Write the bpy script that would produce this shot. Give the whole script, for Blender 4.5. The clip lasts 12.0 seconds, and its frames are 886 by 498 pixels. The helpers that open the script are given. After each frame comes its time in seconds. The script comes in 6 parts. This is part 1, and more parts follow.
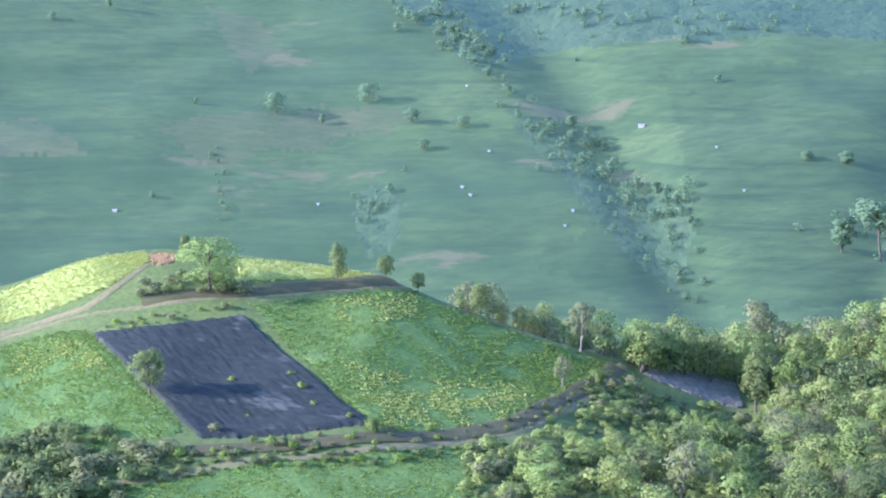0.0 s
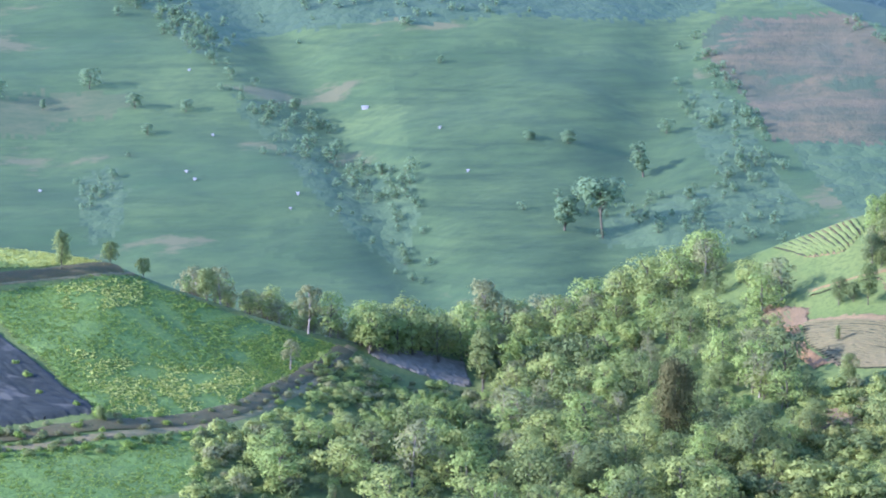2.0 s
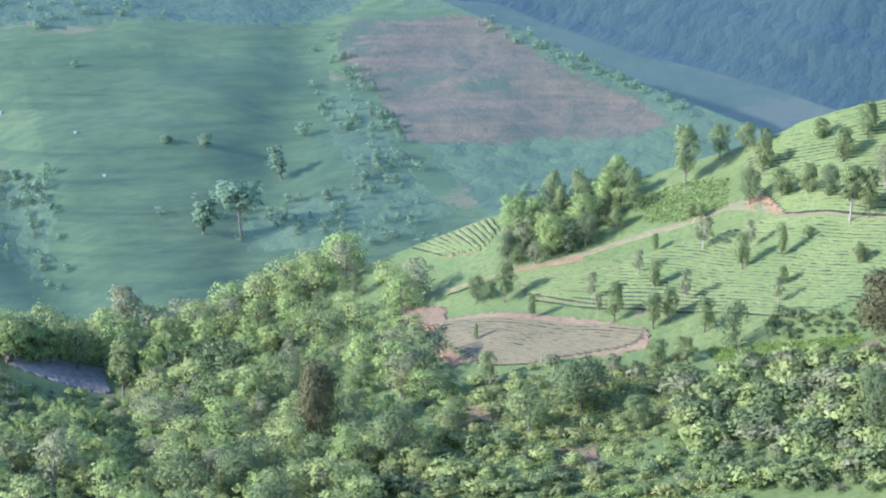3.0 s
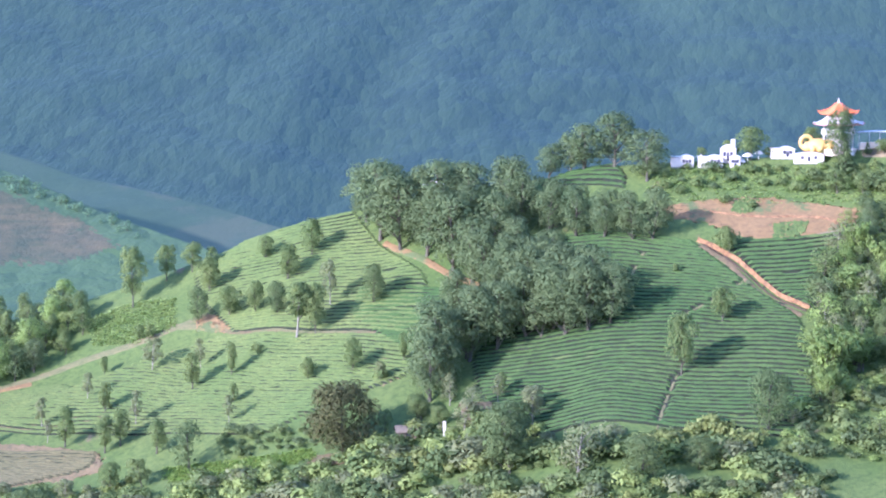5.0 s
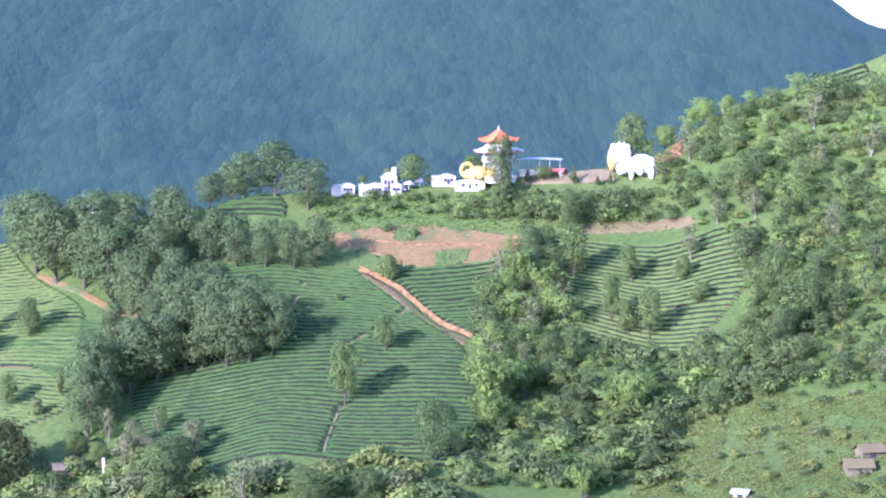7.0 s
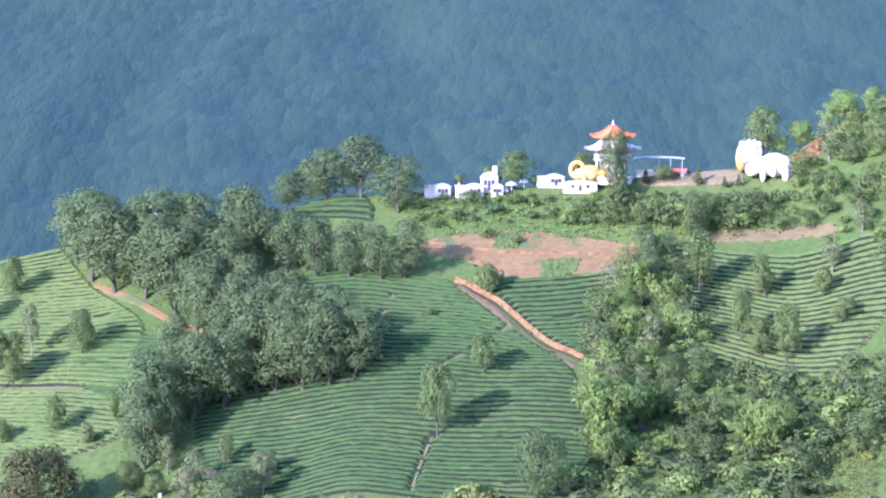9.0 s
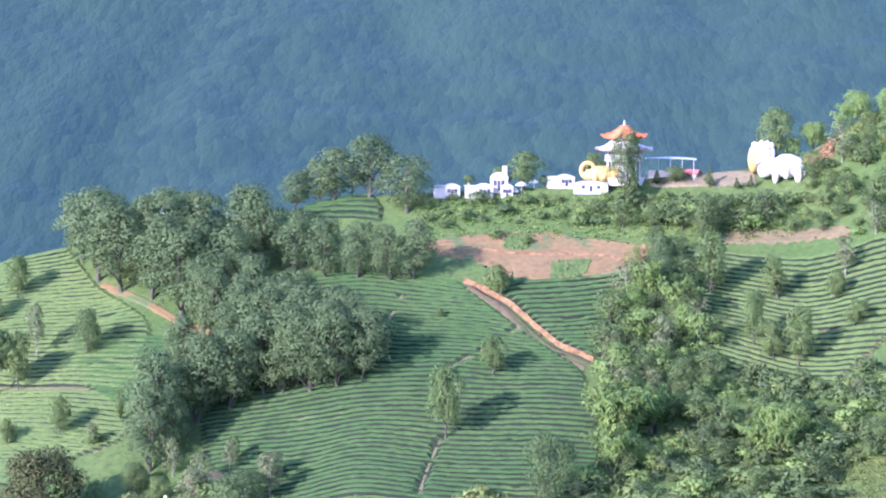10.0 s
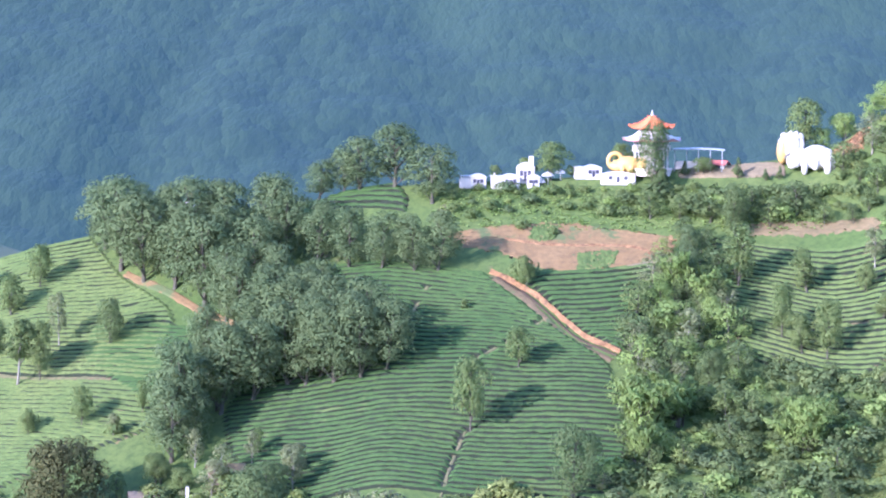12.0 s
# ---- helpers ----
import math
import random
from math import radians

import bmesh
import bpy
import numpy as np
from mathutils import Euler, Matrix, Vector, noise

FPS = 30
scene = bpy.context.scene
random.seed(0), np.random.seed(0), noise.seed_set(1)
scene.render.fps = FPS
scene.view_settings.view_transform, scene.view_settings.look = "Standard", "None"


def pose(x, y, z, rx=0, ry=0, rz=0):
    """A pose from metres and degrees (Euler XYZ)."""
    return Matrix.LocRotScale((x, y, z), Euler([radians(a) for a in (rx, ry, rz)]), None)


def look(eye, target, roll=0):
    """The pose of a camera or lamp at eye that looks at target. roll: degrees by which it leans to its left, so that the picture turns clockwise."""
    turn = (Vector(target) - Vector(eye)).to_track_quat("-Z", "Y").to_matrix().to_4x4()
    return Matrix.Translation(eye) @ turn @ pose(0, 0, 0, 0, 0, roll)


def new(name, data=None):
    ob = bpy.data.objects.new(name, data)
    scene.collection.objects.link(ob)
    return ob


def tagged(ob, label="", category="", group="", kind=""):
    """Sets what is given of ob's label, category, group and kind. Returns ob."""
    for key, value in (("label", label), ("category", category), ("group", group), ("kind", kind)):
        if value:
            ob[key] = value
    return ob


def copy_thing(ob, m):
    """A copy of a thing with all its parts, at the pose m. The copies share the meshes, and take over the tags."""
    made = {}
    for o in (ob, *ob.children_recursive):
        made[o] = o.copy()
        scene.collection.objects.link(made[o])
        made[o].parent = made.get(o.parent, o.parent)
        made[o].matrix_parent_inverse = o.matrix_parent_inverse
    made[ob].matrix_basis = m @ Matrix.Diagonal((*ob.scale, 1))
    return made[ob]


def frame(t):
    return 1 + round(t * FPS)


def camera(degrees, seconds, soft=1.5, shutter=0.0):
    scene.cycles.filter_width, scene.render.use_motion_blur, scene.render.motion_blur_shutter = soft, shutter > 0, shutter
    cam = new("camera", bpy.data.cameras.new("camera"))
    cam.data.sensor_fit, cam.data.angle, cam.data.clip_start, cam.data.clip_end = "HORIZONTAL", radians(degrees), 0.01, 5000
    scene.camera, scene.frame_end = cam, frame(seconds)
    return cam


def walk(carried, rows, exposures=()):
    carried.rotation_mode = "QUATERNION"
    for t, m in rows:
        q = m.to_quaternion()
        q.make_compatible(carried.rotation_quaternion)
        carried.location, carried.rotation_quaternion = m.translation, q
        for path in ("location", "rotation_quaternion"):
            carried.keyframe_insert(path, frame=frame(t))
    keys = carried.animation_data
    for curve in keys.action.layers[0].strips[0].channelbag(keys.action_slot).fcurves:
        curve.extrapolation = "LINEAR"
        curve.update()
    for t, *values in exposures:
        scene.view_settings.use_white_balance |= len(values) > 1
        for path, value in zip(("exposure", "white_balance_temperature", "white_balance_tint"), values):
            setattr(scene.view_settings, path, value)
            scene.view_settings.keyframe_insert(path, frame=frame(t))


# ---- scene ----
cam = camera(20.0, 12.0, soft=2.0)
EYE = 140.0
AHEAD = Vector((0.5446, 0.8322, -0.1045))  # the line along which the camera closes in
# seconds, metres along that line, bearing to the right of +y, pitch, roll
ROWS = [
    (0.0, 0.0, -0.000, -8.052, 0.056),
    (0.5, 0.0, 0.141, -8.072, 0.000),
    (1.0, 0.0, 0.450, -8.109, -0.055),
    (1.5, 0.0, 2.417, -8.217, -0.195),
    (1.8, 0.0, 4.567, -8.374, 0.141),
    (2.0, 0.0, 6.307, -8.452, -0.072),
    (2.2, 0.0, 8.073, -8.563, 0.051),
    (2.5, 0.0, 10.762, -8.623, 0.103),
    (2.9, 0.0, 13.908, -8.454, 0.165),
    (3.0, 0.0, 14.612, -8.376, 0.158),
    (3.2, 0.0, 15.894, -8.163, 0.113),
    (4.8, 0.0, 26.083, -5.899, -0.199),
    (5.0, 0.0, 27.247, -5.632, -0.182),
    (5.5, 0.0, 29.891, -5.116, -0.303),
    (6.0, 0.0, 32.208, -4.844, -0.279),
    (6.5, 0.0, 34.140, -4.805, -0.206),
    (7.0, 5.5, 34.968, -4.960, -0.118),
    (7.5, 21.5, 33.962, -4.782, -0.131),
    (7.7, 28.5, 33.502, -4.674, -0.145),
    (9.5, 54.0, 32.677, -4.634, 0.204),
    (10.0, 55.0, 32.542, -4.599, 0.346),
    (10.5, 55.5, 32.404, -4.585, 0.515),
    (11.0, 56.0, 32.268, -4.610, 0.622),
    (11.5, 57.0, 32.117, -4.683, 0.665),
    (12.0, 58.0, 31.954, -4.808, 0.544),
]
walk(cam, [(t, Matrix.Translation(Vector((0, 0, EYE)) + AHEAD * d) @ pose(0, 0, 0, 90 + pitch, 0, -yaw) @ pose(0, 0, 0, 0, 0, roll)) for t, d, yaw, pitch, roll in ROWS],
     [(0.0, 2.56, 5080, 42), (2.5, 2.45, 5060, 42), (5.0, 2.34, 4980, 43), (12.0, 2.34, 4980, 43)])

# ---- light ----
SUN_FROM, SUN_UP = 258.0, 21.5  # compass bearing the light comes from, elevation
world = bpy.data.worlds.new("sky")
world.use_nodes = True
scene.world = world
wn = world.node_tree
sky = wn.nodes.new("ShaderNodeTexSky")
sky.sky_type, sky.sun_disc = "NISHITA", False
sky.sun_elevation, sky.sun_rotation = radians(SUN_UP), radians(SUN_FROM)
sky.altitude, sky.dust_density, sky.ozone_density = 1000.0, 0.6, 2.0
wn.links.new(sky.outputs[0], wn.nodes["Background"].inputs[0])
wn.nodes["Background"].inputs[1].default_value = 0.15
sun_data = bpy.data.lights.new("sun", "SUN")
sun_data.energy, sun_data.angle, sun_data.color = 2.75, radians(0.6), (1.0, 0.90, 0.80)
sun_from = Vector((math.sin(radians(SUN_FROM)) * math.cos(radians(SUN_UP)), math.cos(radians(SUN_FROM)) * math.cos(radians(SUN_UP)), math.sin(radians(SUN_UP))))
sun = new("sun", sun_data)
sun.matrix_world = look(sun_from * 900, (0, 0, 0))


# ---- materials ----
def graph(name):
    m = bpy.data.materials.new(name)
    m.use_nodes = True
    return m, m.node_tree.nodes, m.node_tree.links, m.node_tree.nodes["Principled BSDF"]


def noisy(nodes, links, vector, scale, detail=4.0, rough=0.6):
    n = nodes.new("ShaderNodeTexNoise")
    n.inputs["Scale"].default_value, n.inputs["Detail"].default_value, n.inputs["Roughness"].default_value = scale, detail, rough
    links.new(vector, n.inputs["Vector"])
    return n.outputs["Fac"]


def stops(nodes, links, fac, *pairs):
    r = nodes.new("ShaderNodeValToRGB")
    while len(r.color_ramp.elements) < len(pairs):
        r.color_ramp.elements.new(0.5)
    for e, (p, c) in zip(r.color_ramp.elements, pairs):
        e.position, e.color = p, (*c, 1)
    links.new(fac, r.inputs[0])
    return r.outputs[0]


def blend(nodes, links, fac, a, b, kind="MIX"):
    m = nodes.new("ShaderNodeMix")
    m.data_type, m.blend_type = "RGBA", kind
    for socket, v in ((m.inputs[0], fac), (m.inputs[6], a), (m.inputs[7], b)):
        if isinstance(v, (int, float)):
            socket.default_value = v
        elif isinstance(v, tuple):
            socket.default_value = (*v, 1)
        else:
            links.new(v, socket)
    return m.outputs[2]


def surface(name, a, b, c, wide=0.05, fine=1.5, rough=0.85, bump=0.4, dist=0.3, haze_glow=None, spots=None, crowns=0.0, stretch=None, contour=None):
    """Colours a to b over wide patches, broken by c in fine grain; relief of the fine grain."""
    m, nodes, links, p = graph(name)
    at = nodes.new("ShaderNodeNewGeometry").outputs["Position"]
    if stretch:
        mp = nodes.new("ShaderNodeMapping")
        mp.vector_type = "TEXTURE"
        mp.inputs["Rotation"].default_value, mp.inputs["Scale"].default_value = (0, 0, stretch[0]), tuple(1 / k for k in stretch[1:])
        links.new(at, mp.inputs["Vector"])
        at = mp.outputs[0]
    big = noisy(nodes, links, at, wide, 5)
    small = noisy(nodes, links, at, fine, 6, 0.7)
    col = blend(nodes, links, stops(nodes, links, big, (0.35, (0, 0, 0)), (0.65, (1, 1, 1))), a, b)
    col = blend(nodes, links, stops(nodes, links, small, (0.42, (0, 0, 0)), (0.72, (1, 1, 1))), col, c)
    if contour:
        level = nodes.new("ShaderNodeMapping")
        level.inputs["Scale"].default_value = (0.018, 0.018, contour[0])
        links.new(nodes.new("ShaderNodeNewGeometry").outputs["Position"], level.inputs["Vector"])
        col = blend(nodes, links, stops(nodes, links, noisy(nodes, links, level.outputs[0], 1.0, 5, 0.65), (0.48, (0, 0, 0)), (0.66, (contour[1],) * 3)), col, contour[2])
    if spots:
        col = blend(nodes, links, stops(nodes, links, noisy(nodes, links, at, spots[0], 6, 0.65), (spots[1], (0, 0, 0)), (spots[1] + 0.05, (1, 1, 1))), col, spots[2])
    if crowns:
        cell = nodes.new("ShaderNodeTexVoronoi")
        cell.inputs["Scale"].default_value = crowns
        shake = nodes.new("ShaderNodeVectorMath")
        shake.operation = "MULTIPLY_ADD"
        links.new(at, shake.inputs[0])
        shake.inputs[1].default_value = (1, 1, 1)
        wob = nodes.new("ShaderNodeTexNoise")
        wob.inputs["Scale"].default_value = crowns * 1.7
        links.new(at, wob.inputs["Vector"])
        boost = nodes.new("ShaderNodeVectorMath")
        boost.operation = "SCALE"
        boost.inputs["Scale"].default_value = 1.2 / crowns
        links.new(wob.outputs["Color"], boost.inputs[0])
        links.new(boost.outputs[0], shake.inputs[2])
        links.new(shake.outputs[0], cell.inputs["Vector"])
        tone = nodes.new("ShaderNodeSeparateColor")
        links.new(cell.outputs["Color"], tone.inputs[0])
        col = blend(nodes, links, tone.outputs[0], col, b)
        small = cell.outputs["Distance"]
        flip = nodes.new("ShaderNodeMath")
        flip.operation = "MULTIPLY"
        flip.inputs[1].default_value = -1.0
        links.new(small, flip.inputs[0])
        small = flip.outputs[0]
    links.new(col, p.inputs["Base Color"])
    p.inputs["Roughness"].default_value = rough
    p.inputs["Specular IOR Level"].default_value = 0.2
    bn = nodes.new("ShaderNodeBump")
    bn.inputs["Strength"].default_value, bn.inputs["Distance"].default_value = bump, dist
    links.new(small, bn.inputs["Height"])
    links.new(bn.outputs[0], p.inputs["Normal"])
    # Even emission on far slopes, standing in for haze in the air.
    if haze_glow:
        p.inputs["Emission Color"].default_value, p.inputs["Emission Strength"].default_value = (*haze_glow, 1), 1.0
    return m


def leafy(name, a, b, c, clear=0.25):
    """Leaves: tree by tree between a and b, leaf by leaf towards c, with some light through the blade."""
    m, nodes, links, p = graph(name)
    tree = nodes.new("ShaderNodeObjectInfo").outputs["Random"]
    leaf = nodes.new("ShaderNodeNewGeometry").outputs["Random Per Island"]
    place = nodes.new("ShaderNodeNewGeometry").outputs["Position"]
    spread = stops(nodes, links, noisy(nodes, links, place, 0.30, 3), (0.35, (0, 0, 0)), (0.65, (1, 1, 1)))
    col = blend(nodes, links, blend(nodes, links, 0.5, tree, spread), a, b)
    col = blend(nodes, links, stops(nodes, links, leaf, (0.35, (0, 0, 0)), (1.0, (0.7, 0.7, 0.7))), col, c)
    links.new(col, p.inputs["Base Color"])
    p.inputs["Roughness"].default_value, p.inputs["Specular IOR Level"].default_value = 0.8, 0.1
    thin = nodes.new("ShaderNodeBsdfTranslucent")
    links.new(col, thin.inputs[0])
    mix = nodes.new("ShaderNodeMixShader")
    mix.inputs[0].default_value = clear
    links.new(p.outputs[0], mix.inputs[1])
    links.new(thin.outputs[0], mix.inputs[2])
    links.new(mix.outputs[0], nodes["Material Output"].inputs[0])
    return m


GRASS = surface("hill_grass", (0.072, 0.112, 0.022), (0.108, 0.142, 0.031), (0.042, 0.072, 0.016), 0.06, 1.2, spots=(0.09, 0.66, (0.15, 0.115, 0.055)))
# Yellower crop ground, brightened as well for the sun the hilltop faces.
SUNLIT_RIPE = surface("ripe_crop_ground", (0.27, 0.33, 0.075), (0.34, 0.39, 0.095), (0.15, 0.21, 0.045), 0.05, 1.6, bump=0.6)
CROP = surface("crop_green", (0.066, 0.132, 0.022), (0.108, 0.175, 0.030), (0.040, 0.086, 0.017), 0.05, 1.6, bump=0.8)
SOIL = surface("red_soil", (0.185, 0.116, 0.040), (0.225, 0.146, 0.054), (0.120, 0.084, 0.034), 0.15, 1.1, bump=0.5, spots=(0.13, 0.55, (0.085, 0.110, 0.034)))
RAW_SOIL = surface("raw_red_earth", (0.24, 0.128, 0.046), (0.32, 0.185, 0.070), (0.075, 0.046, 0.022), 0.5, 1.3, bump=1.0, dist=0.5)
EARTH = surface("bare_red_brown_earth", (0.120, 0.090, 0.038), (0.160, 0.116, 0.050), (0.080, 0.064, 0.028), 0.3, 1.5, bump=0.5, spots=(0.25, 0.58, (0.075, 0.098, 0.030)))
# Dark earth colour that paints the shadow inside the track's rut.
RUT_SHADE = surface("damp_dark_earth", (0.058, 0.040, 0.020), (0.078, 0.052, 0.026), (0.040, 0.036, 0.018), 0.3, 1.5)
TRACK = surface("track_earth", (0.175, 0.145, 0.060), (0.125, 0.125, 0.044), (0.080, 0.098, 0.031), 0.12, 1.2)
# Brown-green bank earth, with the shade of the hilltop cut in its colour.
BANK = surface("dark_bank", (0.066, 0.058, 0.020), (0.080, 0.076, 0.026), (0.040, 0.056, 0.016), 0.2, 1.5)
PLOUGH = surface("ploughed_soil", (0.150, 0.112, 0.046), (0.180, 0.132, 0.055), (0.100, 0.090, 0.035), 0.12, 1.2)
NET = surface("shade_net", (0.013, 0.020, 0.013), (0.018, 0.026, 0.017), (0.030, 0.038, 0.026), 0.16, 0.9, rough=0.8, bump=0.6, spots=(0.17, 0.58, (0.060, 0.066, 0.046)), stretch=(-0.25, 0.5, 1.2, 1.2))
NET_GREY = surface("grey_net", (0.095, 0.095, 0.056), (0.125, 0.125, 0.078), (0.19, 0.18, 0.12), 0.2, 0.9, rough=0.8, bump=0.6)
TAN_EARTH = surface("trodden_tan_earth", (0.19, 0.150, 0.072), (0.23, 0.180, 0.090), (0.13, 0.105, 0.050), 0.2, 1.4, bump=0.3)
# Lighter, yellower copy of the tea colour, with the sunlight put into it.
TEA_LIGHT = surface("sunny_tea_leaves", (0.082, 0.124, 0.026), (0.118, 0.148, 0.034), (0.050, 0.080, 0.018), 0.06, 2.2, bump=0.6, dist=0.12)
# Soil colour darkened to paint the shade in the gaps between rows.
SHADED_TEA_SOIL = surface("tea_ground", (0.019, 0.026, 0.011), (0.026, 0.032, 0.014), (0.036, 0.033, 0.018), 0.08, 1.3)
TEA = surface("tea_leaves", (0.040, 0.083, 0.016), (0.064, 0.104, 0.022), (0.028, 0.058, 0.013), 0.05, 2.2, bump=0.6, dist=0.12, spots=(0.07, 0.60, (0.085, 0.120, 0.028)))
# Stems on the row sides, darkened further for the shade on the hedge flanks.
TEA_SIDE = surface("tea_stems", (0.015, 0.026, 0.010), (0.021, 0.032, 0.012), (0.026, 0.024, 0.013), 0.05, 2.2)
TEA_DRY = surface("dry_tea_leaves", (0.108, 0.098, 0.036), (0.138, 0.118, 0.046), (0.070, 0.076, 0.026), 0.06, 2.2, bump=0.6, dist=0.12)
BARK = surface("bark", (0.080, 0.076, 0.044), (0.110, 0.102, 0.062), (0.045, 0.042, 0.026), 1.0, 6.0)
PALE_BARK = surface("pale_bark", (0.20, 0.19, 0.13), (0.26, 0.24, 0.17), (0.13, 0.12, 0.08), 1.0, 6.0)
# The far hillside and its fields emit a little, in place of haze.
HILLSIDE = surface("hazy_hillside", (0.022, 0.052, 0.014), (0.056, 0.088, 0.022), (0.020, 0.042, 0.013), 0.0095, 0.12, bump=0.4, dist=1.2, haze_glow=(0.0090, 0.0169, 0.0101), spots=(0.016, 0.60, (0.076, 0.076, 0.031)), stretch=(0.1, 1.0, 2.2, 2.2), contour=(0.45, 0.7, (0.015, 0.036, 0.011)))
# Darker copy of the hillside colours: shade over its right side put into them.
HILL_SHADED = surface("rough_hill_pasture", (0.018, 0.044, 0.012), (0.045, 0.075, 0.019), (0.016, 0.035, 0.011), 0.0095, 0.12, bump=0.4, dist=1.2, haze_glow=(0.0081, 0.0158, 0.0097), stretch=(0.1, 1.0, 2.2, 2.2), contour=(0.45, 0.7, (0.010, 0.026, 0.008)))
GULLY = surface("gully_scrub", (0.022, 0.046, 0.017), (0.040, 0.068, 0.022), (0.016, 0.034, 0.013), 0.03, 0.2, bump=0.5, dist=1.5, haze_glow=(0.0090, 0.0180, 0.0121), crowns=0.16)
BURNT = surface("brown_field", (0.040, 0.042, 0.019), (0.080, 0.062, 0.027), (0.022, 0.030, 0.014), 0.05, 0.14, bump=0.8, dist=1.5, haze_glow=(0.0090, 0.0166, 0.0108), spots=(0.035, 0.56, (0.028, 0.044, 0.017)), contour=(0.5, 0.6, (0.100, 0.070, 0.030)))
BROWN_PATCH = surface("fallow_patch", (0.040, 0.060, 0.019), (0.066, 0.070, 0.027), (0.026, 0.048, 0.015), 0.03, 0.16, haze_glow=(0.0095, 0.0171, 0.0103), stretch=(0.1, 1.0, 2.5, 2.5))
FAR_WOOD = surface("far_woodland", (0.018, 0.038, 0.016), (0.032, 0.055, 0.020), (0.013, 0.027, 0.012), 0.03, 0.2, bump=0.5, dist=1.5, haze_glow=(0.0088, 0.0200, 0.0150), crowns=0.2)
# Spur and mountain: blue-green emission added for haze, lifting their shaded parts too.
SPUR = surface("wooded_spur", (0.018, 0.036, 0.015), (0.030, 0.047, 0.018), (0.014, 0.028, 0.012), 0.012, 0.12, bump=0.5, dist=1.5, haze_glow=(0.0106, 0.0212, 0.0182), spots=(0.010, 0.55, (0.036, 0.044, 0.021)), contour=(0.12, 0.7, (0.018, 0.032, 0.014)))
MOUNTAIN = surface("forest_mountain", (0.007, 0.016, 0.007), (0.018, 0.033, 0.012), (0.005, 0.013, 0.006), 0.008, 0.10, bump=0.45, dist=3.0, haze_glow=(0.0074, 0.0178, 0.0206), crowns=0.15, stretch=(-0.576, 1.0, 0.38, 0.38))
LEAF = {
    "tree": leafy("tree_leaves", (0.099, 0.157, 0.045), (0.168, 0.215, 0.063), (0.218, 0.269, 0.083), 0.46),
    "grove": leafy("grove_leaves", (0.092, 0.140, 0.051), (0.128, 0.172, 0.061), (0.164, 0.210, 0.077), 0.42),
    "dark": leafy("dark_leaves", (0.074, 0.117, 0.039), (0.110, 0.152, 0.048), (0.152, 0.193, 0.062), 0.38),
    "bright": leafy("bright_leaves", (0.161, 0.255, 0.057), (0.230, 0.308, 0.076), (0.293, 0.368, 0.101), 0.45),
    "pale": leafy("pale_leaves", (0.147, 0.179, 0.069), (0.193, 0.218, 0.085), (0.232, 0.253, 0.106), 0.45),
    # Yellow crop leaves, lightened to hold the low sun on the hilltop.
    "ripe_lit": leafy("ripe_crop_leaves", (0.332, 0.397, 0.085), (0.419, 0.463, 0.110), (0.500, 0.520, 0.150), 0.4),
    # Brightened copy of the tree leaves: valley sunlight carried in the colour.
    "sunny": leafy("sunny_leaves", (0.180, 0.247, 0.060), (0.258, 0.318, 0.082), (0.318, 0.374, 0.106), 0.45),
    "crop": leafy("crop_leaves", (0.110, 0.205, 0.030), (0.180, 0.270, 0.044), (0.270, 0.330, 0.070), 0.4),
    "grass": leafy("grass_blades", (0.180, 0.222, 0.053), (0.246, 0.282, 0.074), (0.312, 0.336, 0.106), 0.45),
    "olive": leafy("olive_leaves", (0.062, 0.070, 0.022), (0.086, 0.092, 0.030), (0.118, 0.118, 0.042), 0.3),
    # Leaf colour lightened to carry the haze across the valley.
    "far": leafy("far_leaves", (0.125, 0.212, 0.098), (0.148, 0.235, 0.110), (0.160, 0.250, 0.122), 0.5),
}

# ---- the lie of the land ----
# bearing, elevation of the crest and its distance, elevation of the foot line
CREST = [
    (-60, -8.6, 420, -15.2),
    (-20, -9.2, 410, -15.2),
    (-10, -8.8, 408, -15.2),
    (-8, -8.15, 405, -15.2),
    (-6.5, -8.0, 404, -15.2),
    (-4, -8.25, 402, -15.2),
    (-1.6, -8.6, 400, -15.2),
    (0.2, -9.35, 398, -15.2),
    (2.8, -10.25, 398, -15.2),
    (5, -10.75, 405, -15.2),
    (7, -10.85, 420, -15.2),
    (9.6, -10.3, 430, -15.2),
    (12.2, -9.0, 430, -15.2),
    (15.8, -7.6, 428, -15.2),
    (18.7, -6.85, 428, -15.1),
    (21.2, -6.05, 427, -14.9),
    (24, -5.0, 426, -14.5),
    (27, -4.35, 424, -13.9),
]
CREST_EAST = [
    (29.5, -4.05, 422, -13.3),
    (31, -3.75, 420, -12.8),
    (34.5, -3.55, 420, -12.8),
    (37.8, -3.25, 424, -12.8),
    (39.6, -3.0, 428, -12.8),
    (40.3, -2.5, 430, -12.8),
    (41, -2.0, 431, -12.8),
    (42, -1.55, 432, -12.8),
    (44, -0.95, 434, -12.8),
    (45.5, -0.3, 436, -12.8),
    (48, 0.2, 436, -12.8),
    (60, 0, 430, -13),
    (90, -2, 430, -14),
]
FOOT = 310.0
TABLE = np.array(CREST + CREST_EAST, float)
BEAR = np.arange(-60, 90.01, 0.25)


def smooth(col):
    v = np.interp(BEAR, TABLE[:, 0], TABLE[:, col])
    return np.convolve(np.pad(v, 2, mode="edge"), np.array([1, 2, 3, 2, 1]) / 9.0, mode="valid")


CREST_EL, CREST_R, FOOT_EL = smooth(1), smooth(2), smooth(3)


